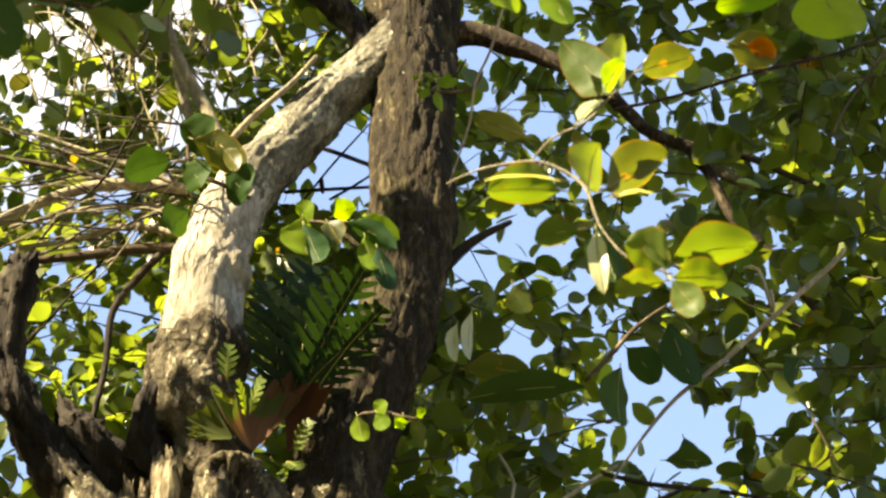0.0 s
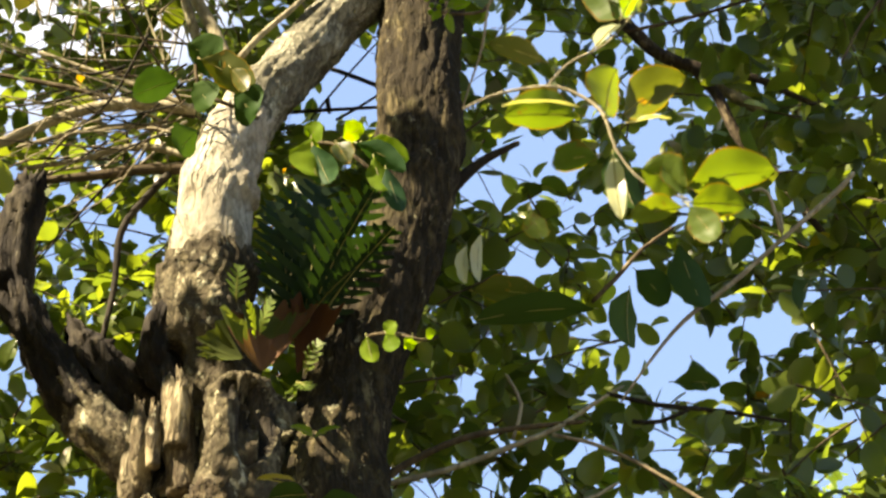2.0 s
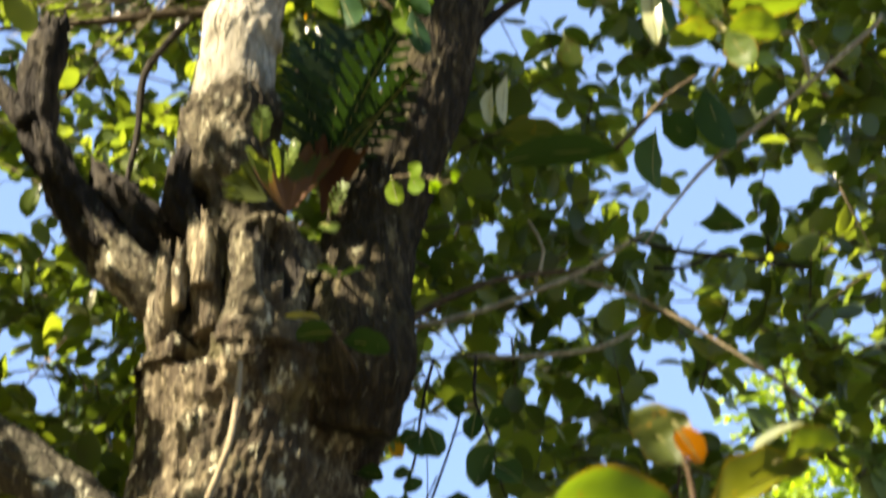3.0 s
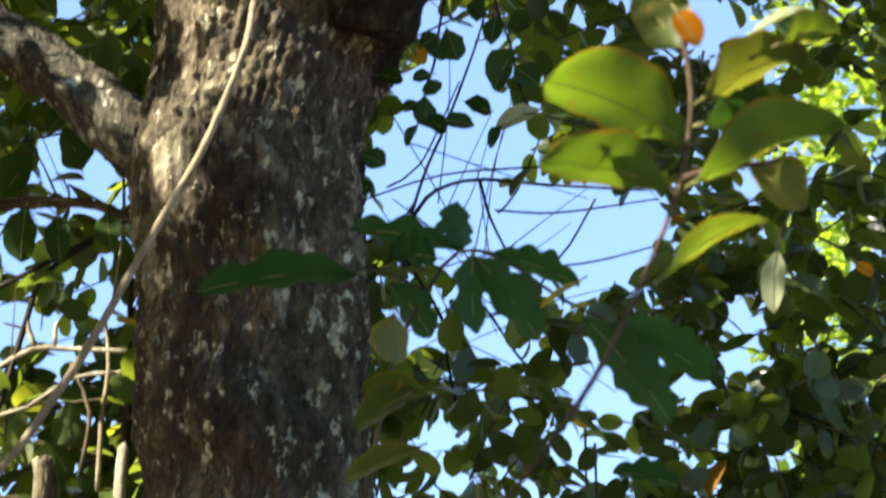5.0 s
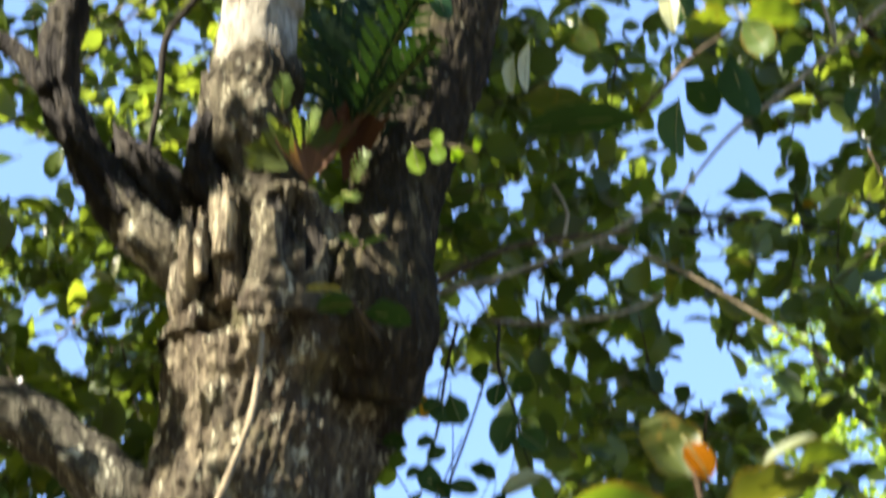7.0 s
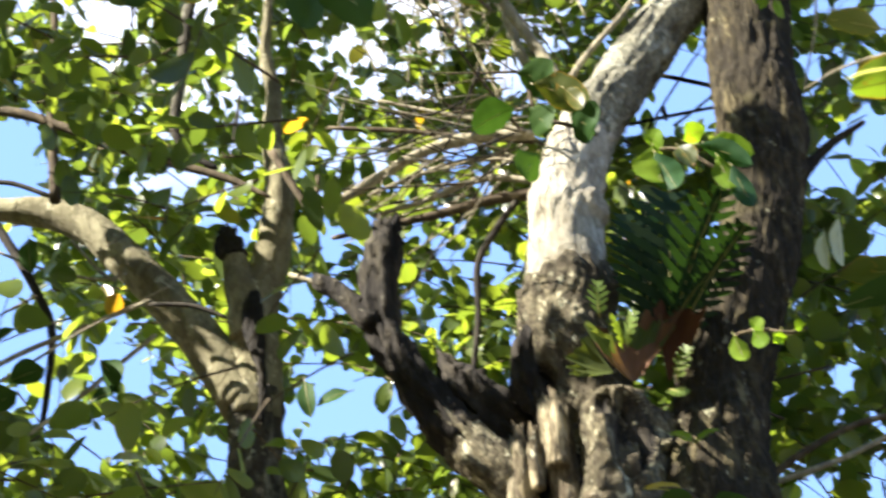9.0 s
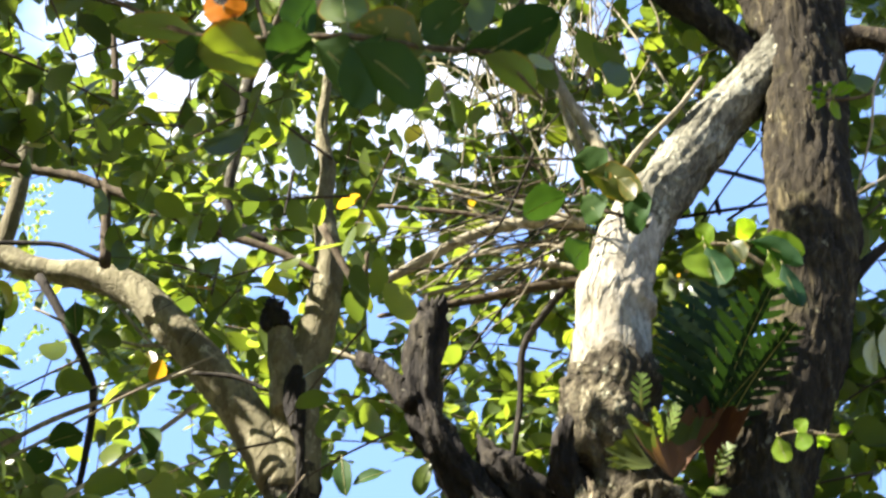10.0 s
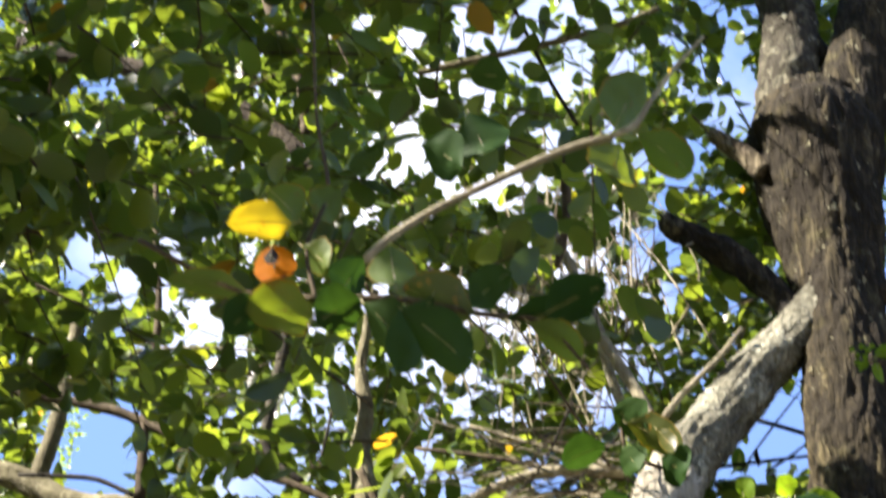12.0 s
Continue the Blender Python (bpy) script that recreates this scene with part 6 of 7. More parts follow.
stem('twig', bare, [(-0.21, 5.6, 2.967, 0.005), (-0.1, 5.6, 3.005, 0.005), (0.028, 5.6, 2.818, 0.005), (0.172, 5.6, 2.708, 0.004)], DARK_TWIG, step=0.05, seg=6, seed=99)
stem('twig', bare, [(-0.106, 5.6, 3.923, 0.003), (-0.03, 5.6, 3.954, 0.003), (0.027, 5.6, 4.12, 0.003)], DARK_TWIG, step=0.05, seg=6, seed=100)
stem('twig', bare, [(-0.403, 5.6, 3.41, 0.004), (-0.291, 5.6, 3.489, 0.004), (-0.162, 5.6, 3.77, 0.003)], DARK_TWIG, step=0.05, seg=6, seed=101)
rng = np.random.default_rng(91)
near, off = [Vector(p[:3]) for p in [(-0.403, 5.6, 3.41, 0.004), (-0.283, 5.6, 2.967, 0.004), (-0.1, 5.6, 2.967, 0.004)]], [Vector(p[:3]) for p in [(0.503, 5.7, 3.503, 0.004), (0.459, 5.7, 3.187, 0.004), (0.067, 5.7, 3.996, 0.004), (0.158, 5.7, 2.841, 0.004), (0.304, 5.7, 2.729, 0.004), (-0.069, 5.7, 3.934, 0.004)]]
for k in range(18):
    a = near[k % 3] + Vector(rng.normal(size=3) * (0.10, 0.1, 0.12))
    b = a.lerp(off[int(rng.integers(0, 6))] + Vector(rng.normal(size=3) * 0.1), rng.uniform(0.5, 1.0))
    m = a.lerp(b, 0.5) + Vector(rng.normal(size=3) * 0.03)
    stem("twig", bare, [(*a, 0.0026), (*m, 0.0022), (*b, 0.0014)], DARK_TWIG, step=0.06, seg=5, seed=400 + k)
bare = thing("bare_branch", "crooked dry twigs beside the trunk", "branch", group="bare branches")
stem('twig', bare, [(-1.609, 4.9, 3.141, 0.014), (-1.409, 4.9, 3.145, 0.015), (-1.243, 4.9, 3.145, 0.015), (-1.15, 4.9, 3.119, 0.015), (-1.073, 4.9, 3.077, 0.013)], TWIG, step=0.05, seg=8, lump=0.15, seed=110)
stem('twig', bare, [(-1.551, 4.9, 2.855, 0.007), (-1.393, 4.9, 2.931, 0.008), (-1.282, 4.9, 2.991, 0.008), (-1.106, 4.9, 3.085, 0.007)], DARK_TWIG, step=0.05, seg=8, lump=0.15, seed=111)
stem('twig', bare, [(-1.526, 4.9, 2.574, 0.01), (-1.452, 4.9, 2.656, 0.01), (-1.351, 4.9, 2.712, 0.009), (-1.262, 4.9, 2.709, 0.008), (-1.083, 4.9, 2.699, 0.007)], PALE_TWIG, step=0.05, seg=8, lump=0.15, seed=112)
stem('twig', bare, [(-1.346, 4.9, 2.712, 0.009), (-1.371, 4.9, 2.764, 0.008), (-1.38, 4.9, 2.809, 0.007)], PALE_TWIG, step=0.05, seg=8, lump=0.15, seed=113)
stem('twig', bare, [(-1.091, 4.9, 2.195, 0.018), (-1.09, 4.9, 2.304, 0.018), (-1.085, 4.9, 2.423, 0.016)], PALE_TWIG, step=0.05, seg=8, lump=0.15, seed=114)
stem('twig', bare, [(-1.088, 4.92, 2.403, 0.015), (-1.082, 4.92, 2.564, 0.012), (-1.086, 4.92, 2.761, 0.01), (-1.089, 4.92, 2.946, 0.007)], BRANCH_BARK, step=0.05, seg=8, lump=0.15, seed=115)
stem('twig', bare, [(-1.468, 4.9, 2.461, 0.009), (-1.431, 4.9, 2.591, 0.009), (-1.375, 4.9, 2.814, 0.009), (-1.335, 4.9, 2.931, 0.008), (-1.202, 4.9, 3.025, 0.007)], DARK_TWIG, step=0.05, seg=8, lump=0.15, seed=116)
stem('twig', bare, [(-1.287, 4.85, 2.141, 0.035), (-1.287, 4.85, 2.264, 0.034), (-1.289, 4.85, 2.342, 0.032), (-1.299, 4.85, 2.389, 0.029)], ROT_WOOD, step=0.05, seg=8, lump=0.15, seed=117)
stem('twig', bare, [(-1.294, 4.9, 2.714, 0.007), (-1.295, 4.9, 2.764, 0.007), (-1.29, 4.9, 2.789, 0.005)], PALE_TWIG, step=0.05, seg=8, lump=0.15, seed=118)
stem('twig', bare, [(-1.153, 4.9, 2.304, 0.007), (-1.15, 4.9, 2.495, 0.007), (-1.137, 4.9, 2.657, 0.007), (-1.153, 4.9, 2.789, 0.005)], VINE_BARK, step=0.05, seg=8, lump=0.15, seed=119)
stem('twig', bare, [(-1.129, 4.9, 3.32, 0.005), (-1.116, 4.9, 3.18, 0.005), (-1.116, 4.9, 3.025, 0.005), (-1.133, 4.9, 2.856, 0.004)], VINE_BARK, step=0.05, seg=8, lump=0.15, seed=120)
stem('twig', bare, [(-1.505, 4.9, 2.509, 0.007), (-1.362, 4.9, 2.542, 0.007), (-1.239, 4.9, 2.624, 0.006), (-1.063, 4.9, 2.641, 0.005)], PALE_TWIG, step=0.05, seg=8, lump=0.15, seed=121)
stem('twig', bare, [(-1.204, 4.9, 2.351, 0.006), (-1.184, 4.9, 2.527, 0.007), (-1.242, 4.9, 2.657, 0.005)], TWIG, step=0.05, seg=8, lump=0.15, seed=122)
bare = thing("bare_branch", "brown and pale twigs under the crown", "branch", group="bare branches")
stem('twig', bare, [(-0.311, 4.8, 3.881, 0.014), (-0.209, 4.8, 3.961, 0.014), (-0.106, 4.8, 4.023, 0.012), (0.016, 4.8, 4.075, 0.011), (0.137, 4.8, 4.098, 0.01), (0.379, 4.8, 4.117, 0.007)], TWIG, step=0.05, seg=8, lump=0.12, seed=130)
stem('twig', bare, [(-0.294, 4.8, 3.918, 0.01), (-0.039, 4.8, 3.972, 0.009), (0.134, 4.8, 4.031, 0.009), (0.309, 4.8, 4.101, 0.008), (0.418, 4.8, 4.174, 0.007), (0.509, 4.8, 4.229, 0.005)], PALE_TWIG, step=0.05, seg=8, lump=0.12, seed=131)
stem('twig', bare, [(0.29, 4.8, 4.078, 0.006), (0.441, 4.8, 4.028, 0.006), (0.602, 4.8, 3.927, 0.006), (0.818, 4.8, 3.761, 0.006), (0.966, 4.8, 3.63, 0.006)], VINE_BARK, step=0.05, seg=8, lump=0.12, seed=132)
stem('twig', bare, [(0.464, 4.8, 4.211, 0.007), (0.607, 4.8, 4.166, 0.008), (0.811, 4.8, 4.133, 0.007), (0.994, 4.8, 4.09, 0.005)], DARK_TWIG, step=0.05, seg=8, lump=0.12, seed=133)
stem('twig', bare, [(-0.043, 4.8, 3.833, 0.007), (0.124, 4.8, 3.826, 0.008), (0.343, 4.8, 3.845, 0.007), (0.465, 4.8, 3.904, 0.005)], PALE_TWIG, step=0.05, seg=8, lump=0.12, seed=134)
stem('twig', bare, [(0.533, 4.8, 4.11, 0.007), (0.619, 4.8, 4.107, 0.007), (0.726, 4.8, 4.151, 0.005)], DARK_TWIG, step=0.05, seg=8, lump=0.12, seed=135)
stem('twig', bare, [(0.17, 4.8, 4.068, 0.006), (0.202, 4.8, 4.183, 0.006), (0.163, 4.8, 4.284, 0.005)], PALE_TWIG, step=0.05, seg=8, lump=0.12, seed=136)
stem('twig', bare, [(0.445, 4.8, 4.539, 0.007), (0.523, 4.8, 4.62, 0.008), (0.624, 4.8, 4.734, 0.007), (0.722, 4.8, 4.806, 0.006)], TWIG, step=0.05, seg=8, lump=0.12, seed=137)
bare = thing("bare_branch", "grey-brown branch with long thin side twigs", "branch", group="bare branches")
stem('twig', bare, [(-3.075, 4.4, 5.743, 0.019), (-2.927, 4.4, 5.684, 0.019), (-2.619, 4.4, 5.576, 0.019), (-2.406, 4.4, 5.454, 0.017), (-2.221, 4.4, 5.335, 0.017), (-2.002, 4.4, 5.214, 0.015), (-1.812, 4.4, 5.112, 0.013), (-1.667, 4.4, 5.008, 0.008)], TWIG, step=0.04, seg=8, lump=0.12, seed=150)
stem('twig', bare, [(-2.431, 4.4, 5.151, 0.02), (-2.462, 4.4, 5.376, 0.018), (-2.49, 4.4, 5.584, 0.015), (-2.519, 4.4, 5.995, 0.014), (-2.612, 4.4, 6.453, 0.012), (-2.684, 4.4, 6.849, 0.011)], TWIG, step=0.04, seg=8, lump=0.12, seed=151)
stem('twig', bare, [(-2.922, 4.4, 5.328, 0.007), (-2.765, 4.4, 5.302, 0.009), (-2.61, 4.4, 5.267, 0.009), (-2.447, 4.4, 5.173, 0.008)], DARK_TWIG, step=0.04, seg=8, lump=0.12, seed=152)
stem('twig', bare, [(-2.703, 4.45, 5.182, 0.018), (-2.616, 4.45, 5.049, 0.017), (-2.499, 4.45, 4.848, 0.015), (-2.422, 4.45, 4.683, 0.014), (-2.408, 4.45, 4.531, 0.013), (-2.413, 4.45, 4.326, 0.01)], DARK_TWIG, step=0.04, seg=8, lump=0.12, seed=153)
stem('twig', bare, [(-2.773, 4.35, 4.424, 0.008), (-2.66, 4.35, 4.445, 0.009), (-2.479, 4.35, 4.522, 0.009), (-2.275, 4.35, 4.58, 0.009), (-2.035, 4.35, 4.643, 0.008)], PALE_TWIG, step=0.04, seg=8, lump=0.12, seed=154)
stem('twig', bare, [(-2.425, 4.35, 4.213, 0.007), (-2.255, 4.35, 4.322, 0.008), (-2.12, 4.35, 4.426, 0.008), (-2.009, 4.35, 4.508, 0.008)], PALE_TWIG, step=0.04, seg=8, lump=0.12, seed=155)
stem('twig', bare, [(-3.008, 4.4, 5.867, 0.012), (-2.882, 4.4, 5.802, 0.012), (-2.803, 4.4, 5.742, 0.01)], PALE_TWIG, step=0.04, seg=8, lump=0.12, seed=156)
stem('twig', bare, [(-2.933, 4.4, 5.717, 0.006), (-2.772, 4.4, 5.823, 0.006), (-2.53, 4.4, 5.845, 0.006), (-2.284, 4.4, 5.816, 0.005), (-2.106, 4.4, 5.776, 0.004)], PALE_TWIG, step=0.04, seg=8, lump=0.12, seed=157)
stem('twig', bare, [(-2.669, 4.4, 5.011, 0.005), (-2.441, 4.4, 4.875, 0.005), (-2.23, 4.4, 4.795, 0.005), (-2.152, 4.4, 4.8, 0.005)], PALE_TWIG, step=0.04, seg=8, lump=0.12, seed=158)
stem('twig', bare, [(-1.992, 4.4, 5.916, 0.023), (-1.999, 4.4, 5.677, 0.022), (-2.014, 4.4, 5.424, 0.018), (-2.017, 4.4, 5.35, 0.014)], GREY_BARK, step=0.04, seg=8, lump=0.12, seed=159)
stem('twig', bare, [(-2.019, 4.4, 5.375, 0.016), (-1.966, 4.4, 5.256, 0.013), (-1.857, 4.4, 5.166, 0.011)], DARK_TWIG, step=0.04, seg=8, lump=0.12, seed=160)
stem('twig', bare, [(-1.699, 4.5, 5.275, 0.015), (-1.584, 4.5, 5.044, 0.013), (-1.541, 4.5, 4.968, 0.011), (-1.531, 4.5, 5.128, 0.008)], TWIG, step=0.04, seg=8, lump=0.12, seed=161)
stem('twig', bare, [(-0.866, 4.5, 4.888, 0.013), (-0.939, 4.5, 4.79, 0.013), (-1.002, 4.5, 4.672, 0.012), (-1.01, 4.5, 4.467, 0.01), (-1.044, 4.5, 4.198, 0.008)], DARK_TWIG, step=0.04, seg=8, lump=0.12, seed=162)
stem('twig', bare, [(-2.057, 4.4, 4.667, 0.007), (-1.9, 4.4, 4.629, 0.008), (-1.801, 4.4, 4.57, 0.007)], DARK_TWIG, step=0.04, seg=8, lump=0.12, seed=163)
stem('twig', bare, [(-2.356, 4.4, 4.976, 0.006), (-2.257, 4.4, 4.848, 0.006), (-2.189, 4.4, 4.783, 0.005)], PALE_TWIG, step=0.04, seg=8, lump=0.12, seed=164)
stem('twig', bare, [(-1.587, 4.4, 4.688, 0.008), (-1.491, 4.4, 4.633, 0.009), (-1.379, 4.4, 4.576, 0.01)], PALE_TWIG, step=0.04, seg=8, lump=0.12, seed=165)
stem('twig', bare, [(-2.08, 4.6, 6.084, 0.015), (-2.013, 4.6, 6.333, 0.013), (-1.946, 4.6, 6.623, 0.01)], TWIG, step=0.04, seg=8, lump=0.12, seed=166)
bare = thing("bare_branch", "stout brown branch crossing the crown", "branch", group="bare branches")
stem("twig", bare, [(-3.775, 4.3, 7.892, 0.041), (-3.352, 4.3, 7.655, 0.041), (-2.96, 4.3, 7.46, 0.042), (-2.557, 4.3, 7.24, 0.043), (-2.269, 4.3, 6.977, 0.041), (-2.102, 4.3, 6.803, 0.036), (-1.977, 4.3, 6.645, 0.029), (-1.856, 4.3, 6.476, 0.019)], BRANCH_BARK, step=0.03, seg=16, lump=0.12, seed=170)
stem("twig", bare, [(-2.39, 4.3, 8.015, 0.021), (-2.214, 4.3, 7.489, 0.022), (-2.069, 4.3, 7.122, 0.021), (-2.007, 4.3, 6.799, 0.018)], TWIG, step=0.03, seg=10, lump=0.12, seed=171)
stem("twig", bare, [(-1.581, 4.35, 7.133, 0.014), (-1.37, 4.35, 7.152, 0.015), (-1.069, 4.35, 7.183, 0.015), (-0.771, 4.35, 7.231, 0.014), (-0.61, 4.35, 7.297, 0.011)], SMOOTH_BARK, step=0.03, seg=10, lump=0.12, seed=172)
stem("twig", bare, [(-1.219, 4.35, 7.516, 0.008), (-1.115, 4.35, 7.194, 0.009), (-1.03, 4.35, 6.93, 0.009), (-0.928, 4.35, 6.675, 0.008)], DARK_TWIG, step=0.03, seg=7, seed=173)
stem("twig", bare, [(-0.981, 4.35, 6.56, 0.019), (-0.968, 4.35, 6.343, 0.019), (-0.966, 4.35, 6.137, 0.016), (-0.995, 4.35, 5.946, 0.012)], TWIG, step=0.03, seg=10, seed=174)
bare = thing("bare_branch", "tangle of dry pale twigs under the crown", "branch", group="bare branches")
rng = np.random.default_rng(77)
roots, ends = [Vector(p[:3]) for p in [(-0.803, 4.9, 5.938, 0.008), (-0.95, 4.9, 6.188, 0.009), (-1.079, 4.9, 5.927, 0.008), (-1.292, 4.9, 5.851, 0.008)]], [Vector(p[:3]) for p in [(-0.848, 5.2, 7.672, 0.01), (-1.339, 5.2, 7.554, 0.01), (-1.601, 5.2, 7.031, 0.01), (-1.874, 5.2, 6.615, 0.009), (-1.135, 5.2, 8.058, 0.011), (-0.662, 5.2, 7.155, 0.01)]]
for k in range(80):
    a = roots[k % 4] + Vector(rng.normal(size=3) * (0.16, 0.2, 0.16))
    b = a.lerp(ends[int(rng.integers(0, 6))] + Vector(rng.normal(size=3) * (0.15, 0.2, 0.15)), rng.uniform(0.4, 1.0))
    m = a.lerp(b, 0.5) + Vector(rng.normal(size=3) * 0.05)
    w = rng.uniform(0.002, 0.0055)
    stem("twig", bare, [(*a, w), (*m, w * 0.8), (*b, w * 0.45)], (PALE_TWIG, TWIG, PALE_TWIG, SMOOTH_BARK)[k % 4], step=0.06, seg=6, seed=300 + k)
bare = thing("bare_branch", "dark twigs between limb and stem", "branch", group="bare branches")
stem('twig', bare, [(-0.445, 5, 5.711, 0.009), (-0.362, 5, 5.673, 0.009), (-0.23, 5, 5.603, 0.009)], DARK_TWIG, step=0.04, seg=6, seed=180)
stem('twig', bare, [(-0.543, 5, 5.5, 0.007), (-0.442, 5, 5.503, 0.007), (-0.23, 5, 5.507, 0.006)], DARK_TWIG, step=0.04, seg=6, seed=181)
stem('twig', bare, [(-0.381, 5, 5.458, 0.005), (-0.301, 5, 5.51, 0.005), (-0.22, 5, 5.571, 0.004)], DARK_TWIG, step=0.04, seg=6, seed=182)
stem('twig', bare, [(-0.471, 5, 5.466, 0.004), (-0.362, 5, 5.629, 0.004), (-0.239, 5, 5.796, 0.003)], DARK_TWIG, step=0.04, seg=6, seed=183)
stem('twig', bare, [(-0.412, 5, 5.553, 0.008), (-0.408, 5, 5.515, 0.009), (-0.405, 5, 5.489, 0.006)], DARK_TWIG, step=0.04, seg=6, seed=184)
lone_stem("vine", [(0.194, 2.9, 4.412, 0.003), (0.17, 2.9, 4.327, 0.003), (0.14, 2.9, 4.219, 0.003), (0.105, 2.9, 4.131, 0.003), (0.088, 2.9, 4.021, 0.003), (0.056, 2.9, 3.915, 0.002), (0.04, 2.9, 3.856, 0.002)], VINE_BARK, "thin reddish-brown hanging vine", "vine", step=0.03, seg=7, seed=190)
lone_stem("vine", [(-1.741, 4.3, 5.369, 0.006), (-1.755, 4.3, 5.18, 0.006), (-1.745, 4.3, 5.297, 0.005)], DARK_TWIG, "thin dark hanging vine", "vine", step=0.03, seg=6, seed=191)

E = thing("leafy_branch", "thin hanging twig with small dark oval leaves", "branch", group="near leafy branches")
stem("twig", E, [(-0.136, 4.55, 3.712, 0.005), (-0.163, 4.55, 3.61, 0.005), (-0.181, 4.55, 3.508, 0.004), (-0.195, 4.55, 3.408, 0.004), (-0.224, 4.55, 3.309, 0.003), (-0.246, 4.55, 3.211, 0.002)], DARK_TWIG, step=0.04, seg=6, seed=200)
stem("twig", E, [(-0.018, 4.55, 3.712, 0.005), (-0.025, 4.55, 3.575, 0.005), (0.014, 4.55, 3.458, 0.004), (0.03, 4.55, 3.358, 0.003), (0.053, 4.55, 3.276, 0.002)], DARK_TWIG, step=0.04, seg=6, seed=201)
leaf(E, (-0.178, 4.5, 3.47), (-0.232, 4.5, 3.434), 0.056, DARK_LEAF, n=7, up=FACING, seed=0)
leaf(E, (-0.181, 4.5, 3.457), (-0.177, 4.5, 3.391), 0.053, DARK_LEAF, n=7, up=UNDER, seed=1)
leaf(E, (-0.16, 4.5, 3.484), (-0.128, 4.5, 3.388), 0.053, DARK_LEAF, n=7, up=UNDER, seed=2)
leaf(E, (-0.2, 4.5, 3.355), (-0.253, 4.5, 3.339), 0.046, DARK_LEAF, n=7, up=FACING, seed=3)
leaf(E, (-0.21, 4.5, 3.339), (-0.192, 4.5, 3.293), 0.043, DARK_LEAF, n=7, up=UNDER, seed=4)
leaf(E, (-0.222, 4.5, 3.29), (-0.209, 4.5, 3.196), 0.052, DARK_LEAF, n=7, up=UNDER, seed=5)
leaf(E, (-0.234, 4.5, 3.274), (-0.282, 4.5, 3.249), 0.04, DARK_LEAF, n=7, up=FACING, seed=6)
leaf(E, (-0.244, 4.5, 3.209), (-0.273, 4.5, 3.148), 0.03, DARK_LEAF, n=7, up=UNDER, seed=7)
leaf(E, (-0.214, 4.5, 3.233), (-0.163, 4.5, 3.185), 0.046, DARK_LEAF, n=7, up=UNDER, seed=8)
leaf(E, (-0.175, 4.5, 3.222), (-0.087, 4.5, 3.206), 0.055, DARK_LEAF, n=7, up=FACING, seed=9)
leaf(E, (-0.112, 4.5, 3.274), (-0.039, 4.5, 3.238), 0.049, DARK_LEAF, n=7, up=UNDER, seed=10)
leaf(E, (0.022, 4.5, 3.42), (-0.039, 4.5, 3.303), 0.093, DARK_LEAF, n=7, up=UNDER, seed=11)
leaf(E, (0.022, 4.5, 3.371), (0.09, 4.5, 3.314), 0.077, DARK_LEAF, n=7, up=FACING, seed=12)
leaf(E, (-0.016, 4.5, 3.201), (-0.051, 4.5, 3.137), 0.039, DARK_LEAF, n=7, up=UNDER, seed=13)
leaf(E, (-0.056, 4.5, 3.52), (-0.102, 4.5, 3.554), 0.062, DARK_LEAF, n=7, up=UNDER, seed=14)
leaf(E, (-0.025, 4.5, 3.52), (-0.04, 4.5, 3.437), 0.056, DARK_LEAF, n=7, up=FACING, seed=15)
leaf(E, (0.006, 4.5, 3.487), (0.075, 4.5, 3.503), 0.068, DARK_LEAF, n=7, up=UNDER, seed=16)
leaf(E, (-0.346, 4.5, 3.355), (-0.276, 4.5, 3.339), 0.052, DARK_LEAF, n=7, up=UNDER, seed=17)
leaf(E, (-0.386, 4.5, 3.129), (-0.325, 4.5, 3.097), 0.07, DARK_LEAF, n=7, up=FACING, seed=18)
leaf(E, (-0.398, 4.5, 3.01), (-0.362, 4.5, 3.049), 0.051, DARK_LEAF, n=7, up=UNDER, seed=19)
leaf(E, (0.09, 4.5, 3.249), (-0.031, 4.5, 3.193), 0.061, PALE_AND_GLINT_LEAF, "pale withered leaf", up=FACING, fold=0.5)
leaf(E, (0.052, 4.5, 3.233), (0.105, 4.5, 3.161), 0.052, YOUNG_LEAF, "yellow-green leaf", up=UNDER)

G = thing("leafy_branch", "thin twig with dark oval leaves beside the trunk", "branch", group="near leafy branches")
stem("twig", G, [(-1.558, 4.750, 3.108, 0.0060), (-1.397, 4.750, 3.115, 0.0053), (-1.252, 4.750, 3.105, 0.0047), (-1.114, 4.750, 3.084, 0.0040)], TWIG, step=0.04, seg=7, seed=240)
stem("twig", G, [(-1.268, 4.750, 3.105, 0.0040), (-1.315, 4.750, 3.207, 0.0030), (-1.379, 4.750, 3.311, 0.0020)], TWIG, step=0.04, seg=7, seed=241)
leaf(G, (-1.345, 4.700, 3.069), (-1.352, 4.700, 2.905), 0.078, DARK_LEAF, "", n=9, up=UNDER)
leaf(G, (-1.255, 4.700, 3.047), (-1.239, 4.700, 2.904), 0.074, DARK_LEAF, "", n=9, up=FACING)
leaf(G, (-1.188, 4.700, 3.171), (-1.244, 4.700, 3.299), 0.081, DARK_LEAF, "", n=9, up=UNDER)
leaf(G, (-1.336, 4.700, 3.223), (-1.415, 4.700, 3.098), 0.090, DARK_LEAF, "", n=9, up=UNDER)
leaf(G, (-1.117, 4.700, 3.051), (-1.099, 4.700, 2.939), 0.071, DARK_LEAF, "", n=9, up=FACING)
leaf(G, (-1.386, 4.700, 3.258), (-1.496, 4.700, 3.319), 0.082, DARK_LEAF, "", n=9, up=UNDER)
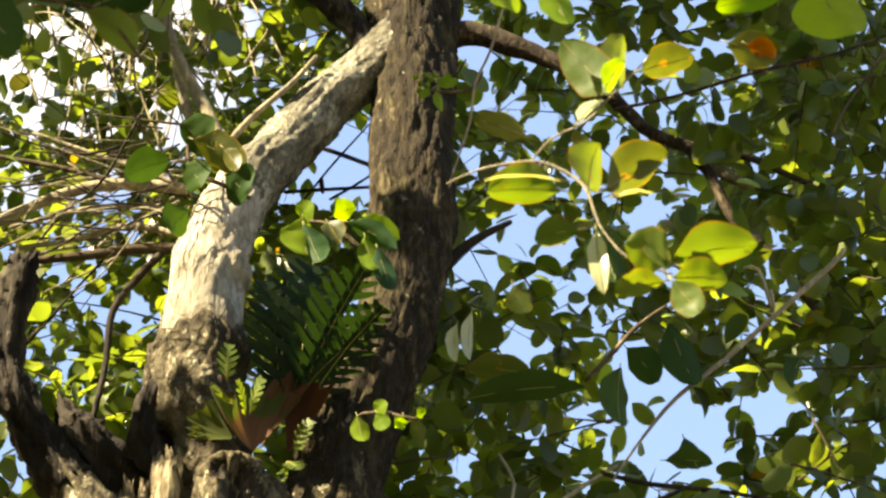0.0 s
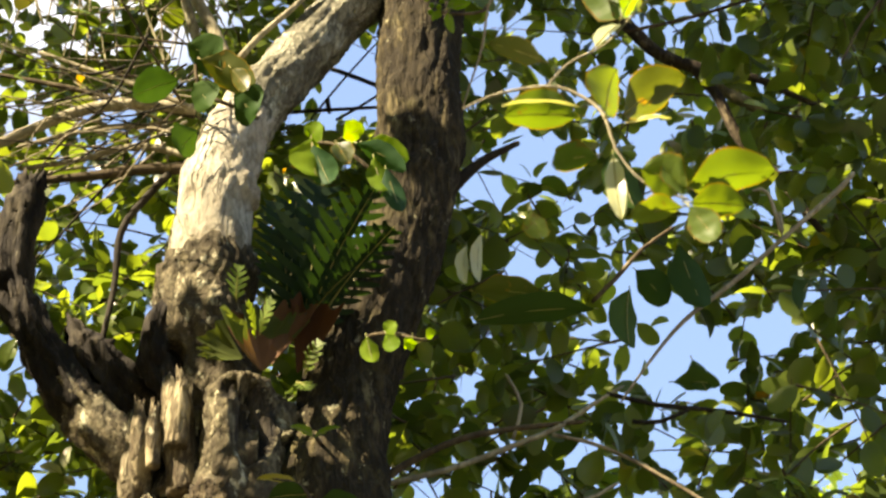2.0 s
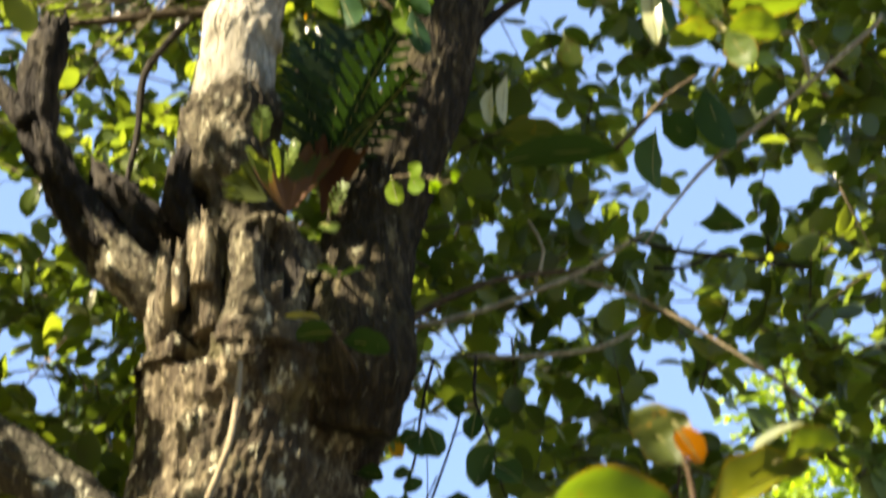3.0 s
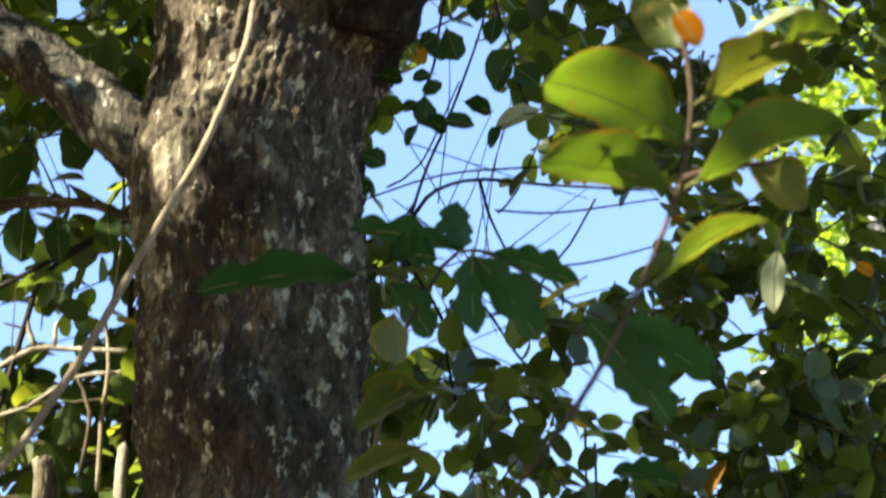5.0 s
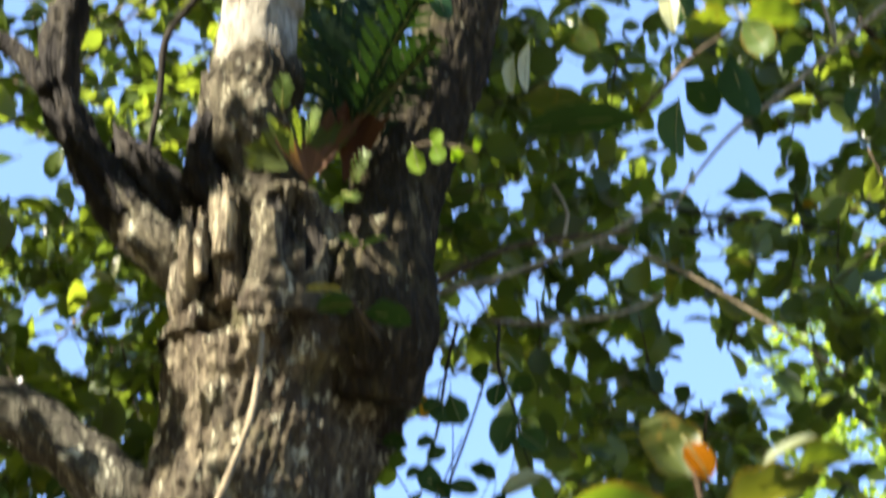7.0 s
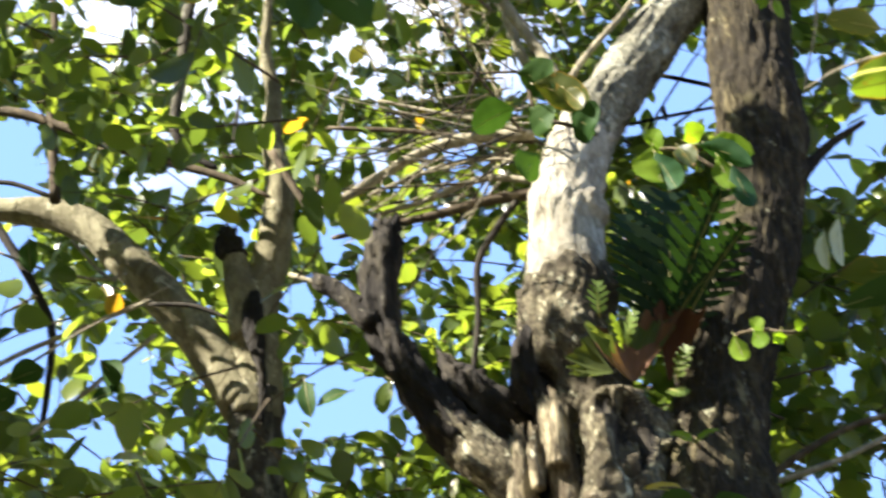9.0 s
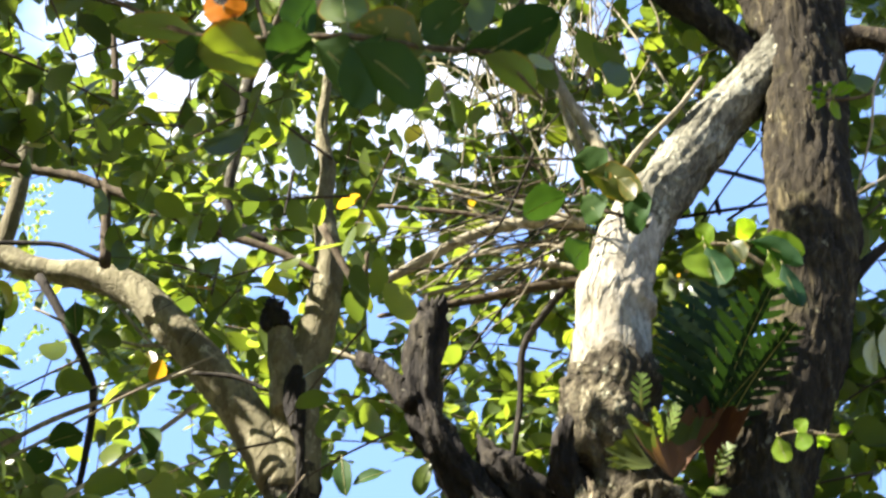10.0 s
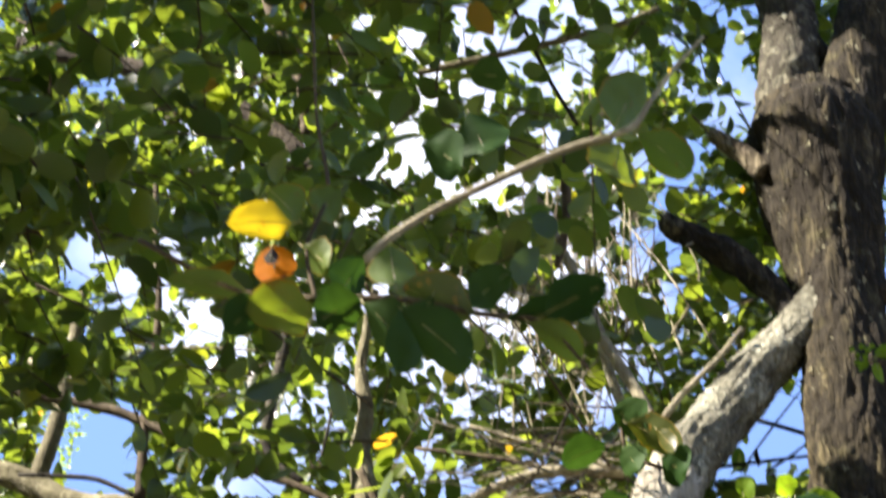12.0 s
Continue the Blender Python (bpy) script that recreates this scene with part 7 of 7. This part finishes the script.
leaf(G, (-1.300, 4.700, 3.282), (-1.225, 4.700, 3.376), 0.075, DARK_LEAF, "", n=9, up=FACING)
leaf(G, (-1.399, 4.700, 2.892), (-1.471, 4.700, 2.812), 0.071, DARK_LEAF, "", n=9, up=FACING)
leaf(G, (-1.160, 4.700, 3.959), (-1.230, 4.700, 3.995), 0.041, PALE_AND_GLINT_LEAF, "small leaf painted pale for its sun glint", n=9, up=(-0.4, -0.7, 0.6))
leaf(G, (-1.158, 4.700, 3.977), (-1.148, 4.700, 4.055), 0.041, PALE_AND_GLINT_LEAF, "small leaf painted pale for its sun glint", n=9, up=(-0.4, -0.7, 0.6))
leaf(G, (-1.164, 4.700, 3.950), (-1.120, 4.700, 3.920), 0.034, PALE_AND_GLINT_LEAF, "small leaf painted pale for its sun glint", n=9, up=(-0.4, -0.7, 0.6))
stem("twig", G, [(-1.169, 4.720, 3.973, 0.0030), (-1.253, 4.720, 3.862, 0.0030), (-1.326, 4.720, 3.758, 0.0030)], TWIG, step=0.04, seg=7, seed=242)

H = thing("leafy_branch", "thin brown twigs with a withered hanging leaf", "branch", group="near leafy branches")
stem("twig", H, [(0.456, 3.400, 4.464, 0.0050), (0.621, 3.400, 4.501, 0.0047), (0.843, 3.400, 4.573, 0.0045), (1.036, 3.400, 4.619, 0.0043), (1.222, 3.400, 4.696, 0.0040)], BRANCH_BARK, step=0.04, seg=7, seed=243)
stem("twig", H, [(1.226, 3.400, 4.715, 0.0040), (1.110, 3.400, 4.548, 0.0037), (1.036, 3.400, 4.449, 0.0033), (0.977, 3.400, 4.344, 0.0030)], TWIG, step=0.04, seg=7, seed=244)
stem("twig", H, [(0.474, 2.900, 2.437, 0.0030), (0.458, 2.900, 2.398, 0.0025), (0.444, 2.900, 2.363, 0.0020)], TWIG, step=0.04, seg=7, seed=245)
leaf(H, (0.444, 2.900, 2.366), (0.431, 2.900, 2.254), 0.044, PALE_AND_GLINT_LEAF, "withered pale hanging leaf", n=9, up=(-0.5, -0.8, 0.2))
leaf(H, (0.571, 2.900, 2.338), (0.599, 2.900, 2.314), 0.021, ORANGE_LEAF, "small withered orange leaf", n=9, up=FACING)
leaf(H, (0.749, 2.900, 2.933), (0.677, 2.900, 2.914), 0.035, PALE_AND_GLINT_LEAF, "leaf painted white as a sun glint", n=9, up=(-0.4, -0.6, 0.7))

K = thing("leafy_branch", "hanging twigs with dark oval leaves against the sky", "branch", group="near leafy branches")
stem("twig", K, [(-2.494, 3.900, 4.034, 0.0060), (-2.199, 3.900, 4.173, 0.0050), (-2.036, 3.900, 4.259, 0.0040), (-1.770, 3.900, 4.366, 0.0030)], PALE_TWIG, step=0.04, seg=7, seed=246)
stem("twig", K, [(-2.261, 3.900, 4.492, 0.0020), (-2.281, 3.900, 4.377, 0.0018), (-2.287, 3.900, 4.320, 0.0015)], TWIG, step=0.04, seg=7, seed=247)
leaf(K, (-2.237, 3.900, 4.315), (-2.319, 3.900, 4.268), 0.057, DARK_LEAF, "", n=9, up=FACING)
leaf(K, (-2.463, 3.900, 4.631), (-2.567, 3.900, 4.557), 0.088, DARK_LEAF, "", n=9, up=UNDER)
leaf(K, (-1.360, 3.900, 3.987), (-1.341, 3.900, 3.873), 0.052, DARK_LEAF, "", n=9, up=FACING)
leaf(K, (-1.234, 3.900, 3.933), (-1.326, 3.900, 3.905), 0.048, DARK_LEAF, "", n=9, up=FACING)
leaf(K, (-2.128, 3.900, 4.162), (-2.230, 3.900, 4.141), 0.065, DARK_LEAF, "", n=9, up=UNDER)
leaf(K, (-2.207, 3.900, 4.100), (-2.288, 3.900, 4.058), 0.065, DARK_LEAF, "", n=9, up=UNDER)
leaf(K, (-1.984, 3.900, 4.030), (-1.894, 3.900, 4.052), 0.057, DARK_LEAF, "", n=9, up=FACING)
leaf(K, (-1.955, 3.900, 4.153), (-1.894, 3.900, 4.052), 0.064, DARK_LEAF, "", n=9, up=UNDER)
leaf(K, (-2.234, 3.900, 4.630), (-2.208, 3.900, 4.503), 0.062, DARK_LEAF, "", n=9, up=FACING)
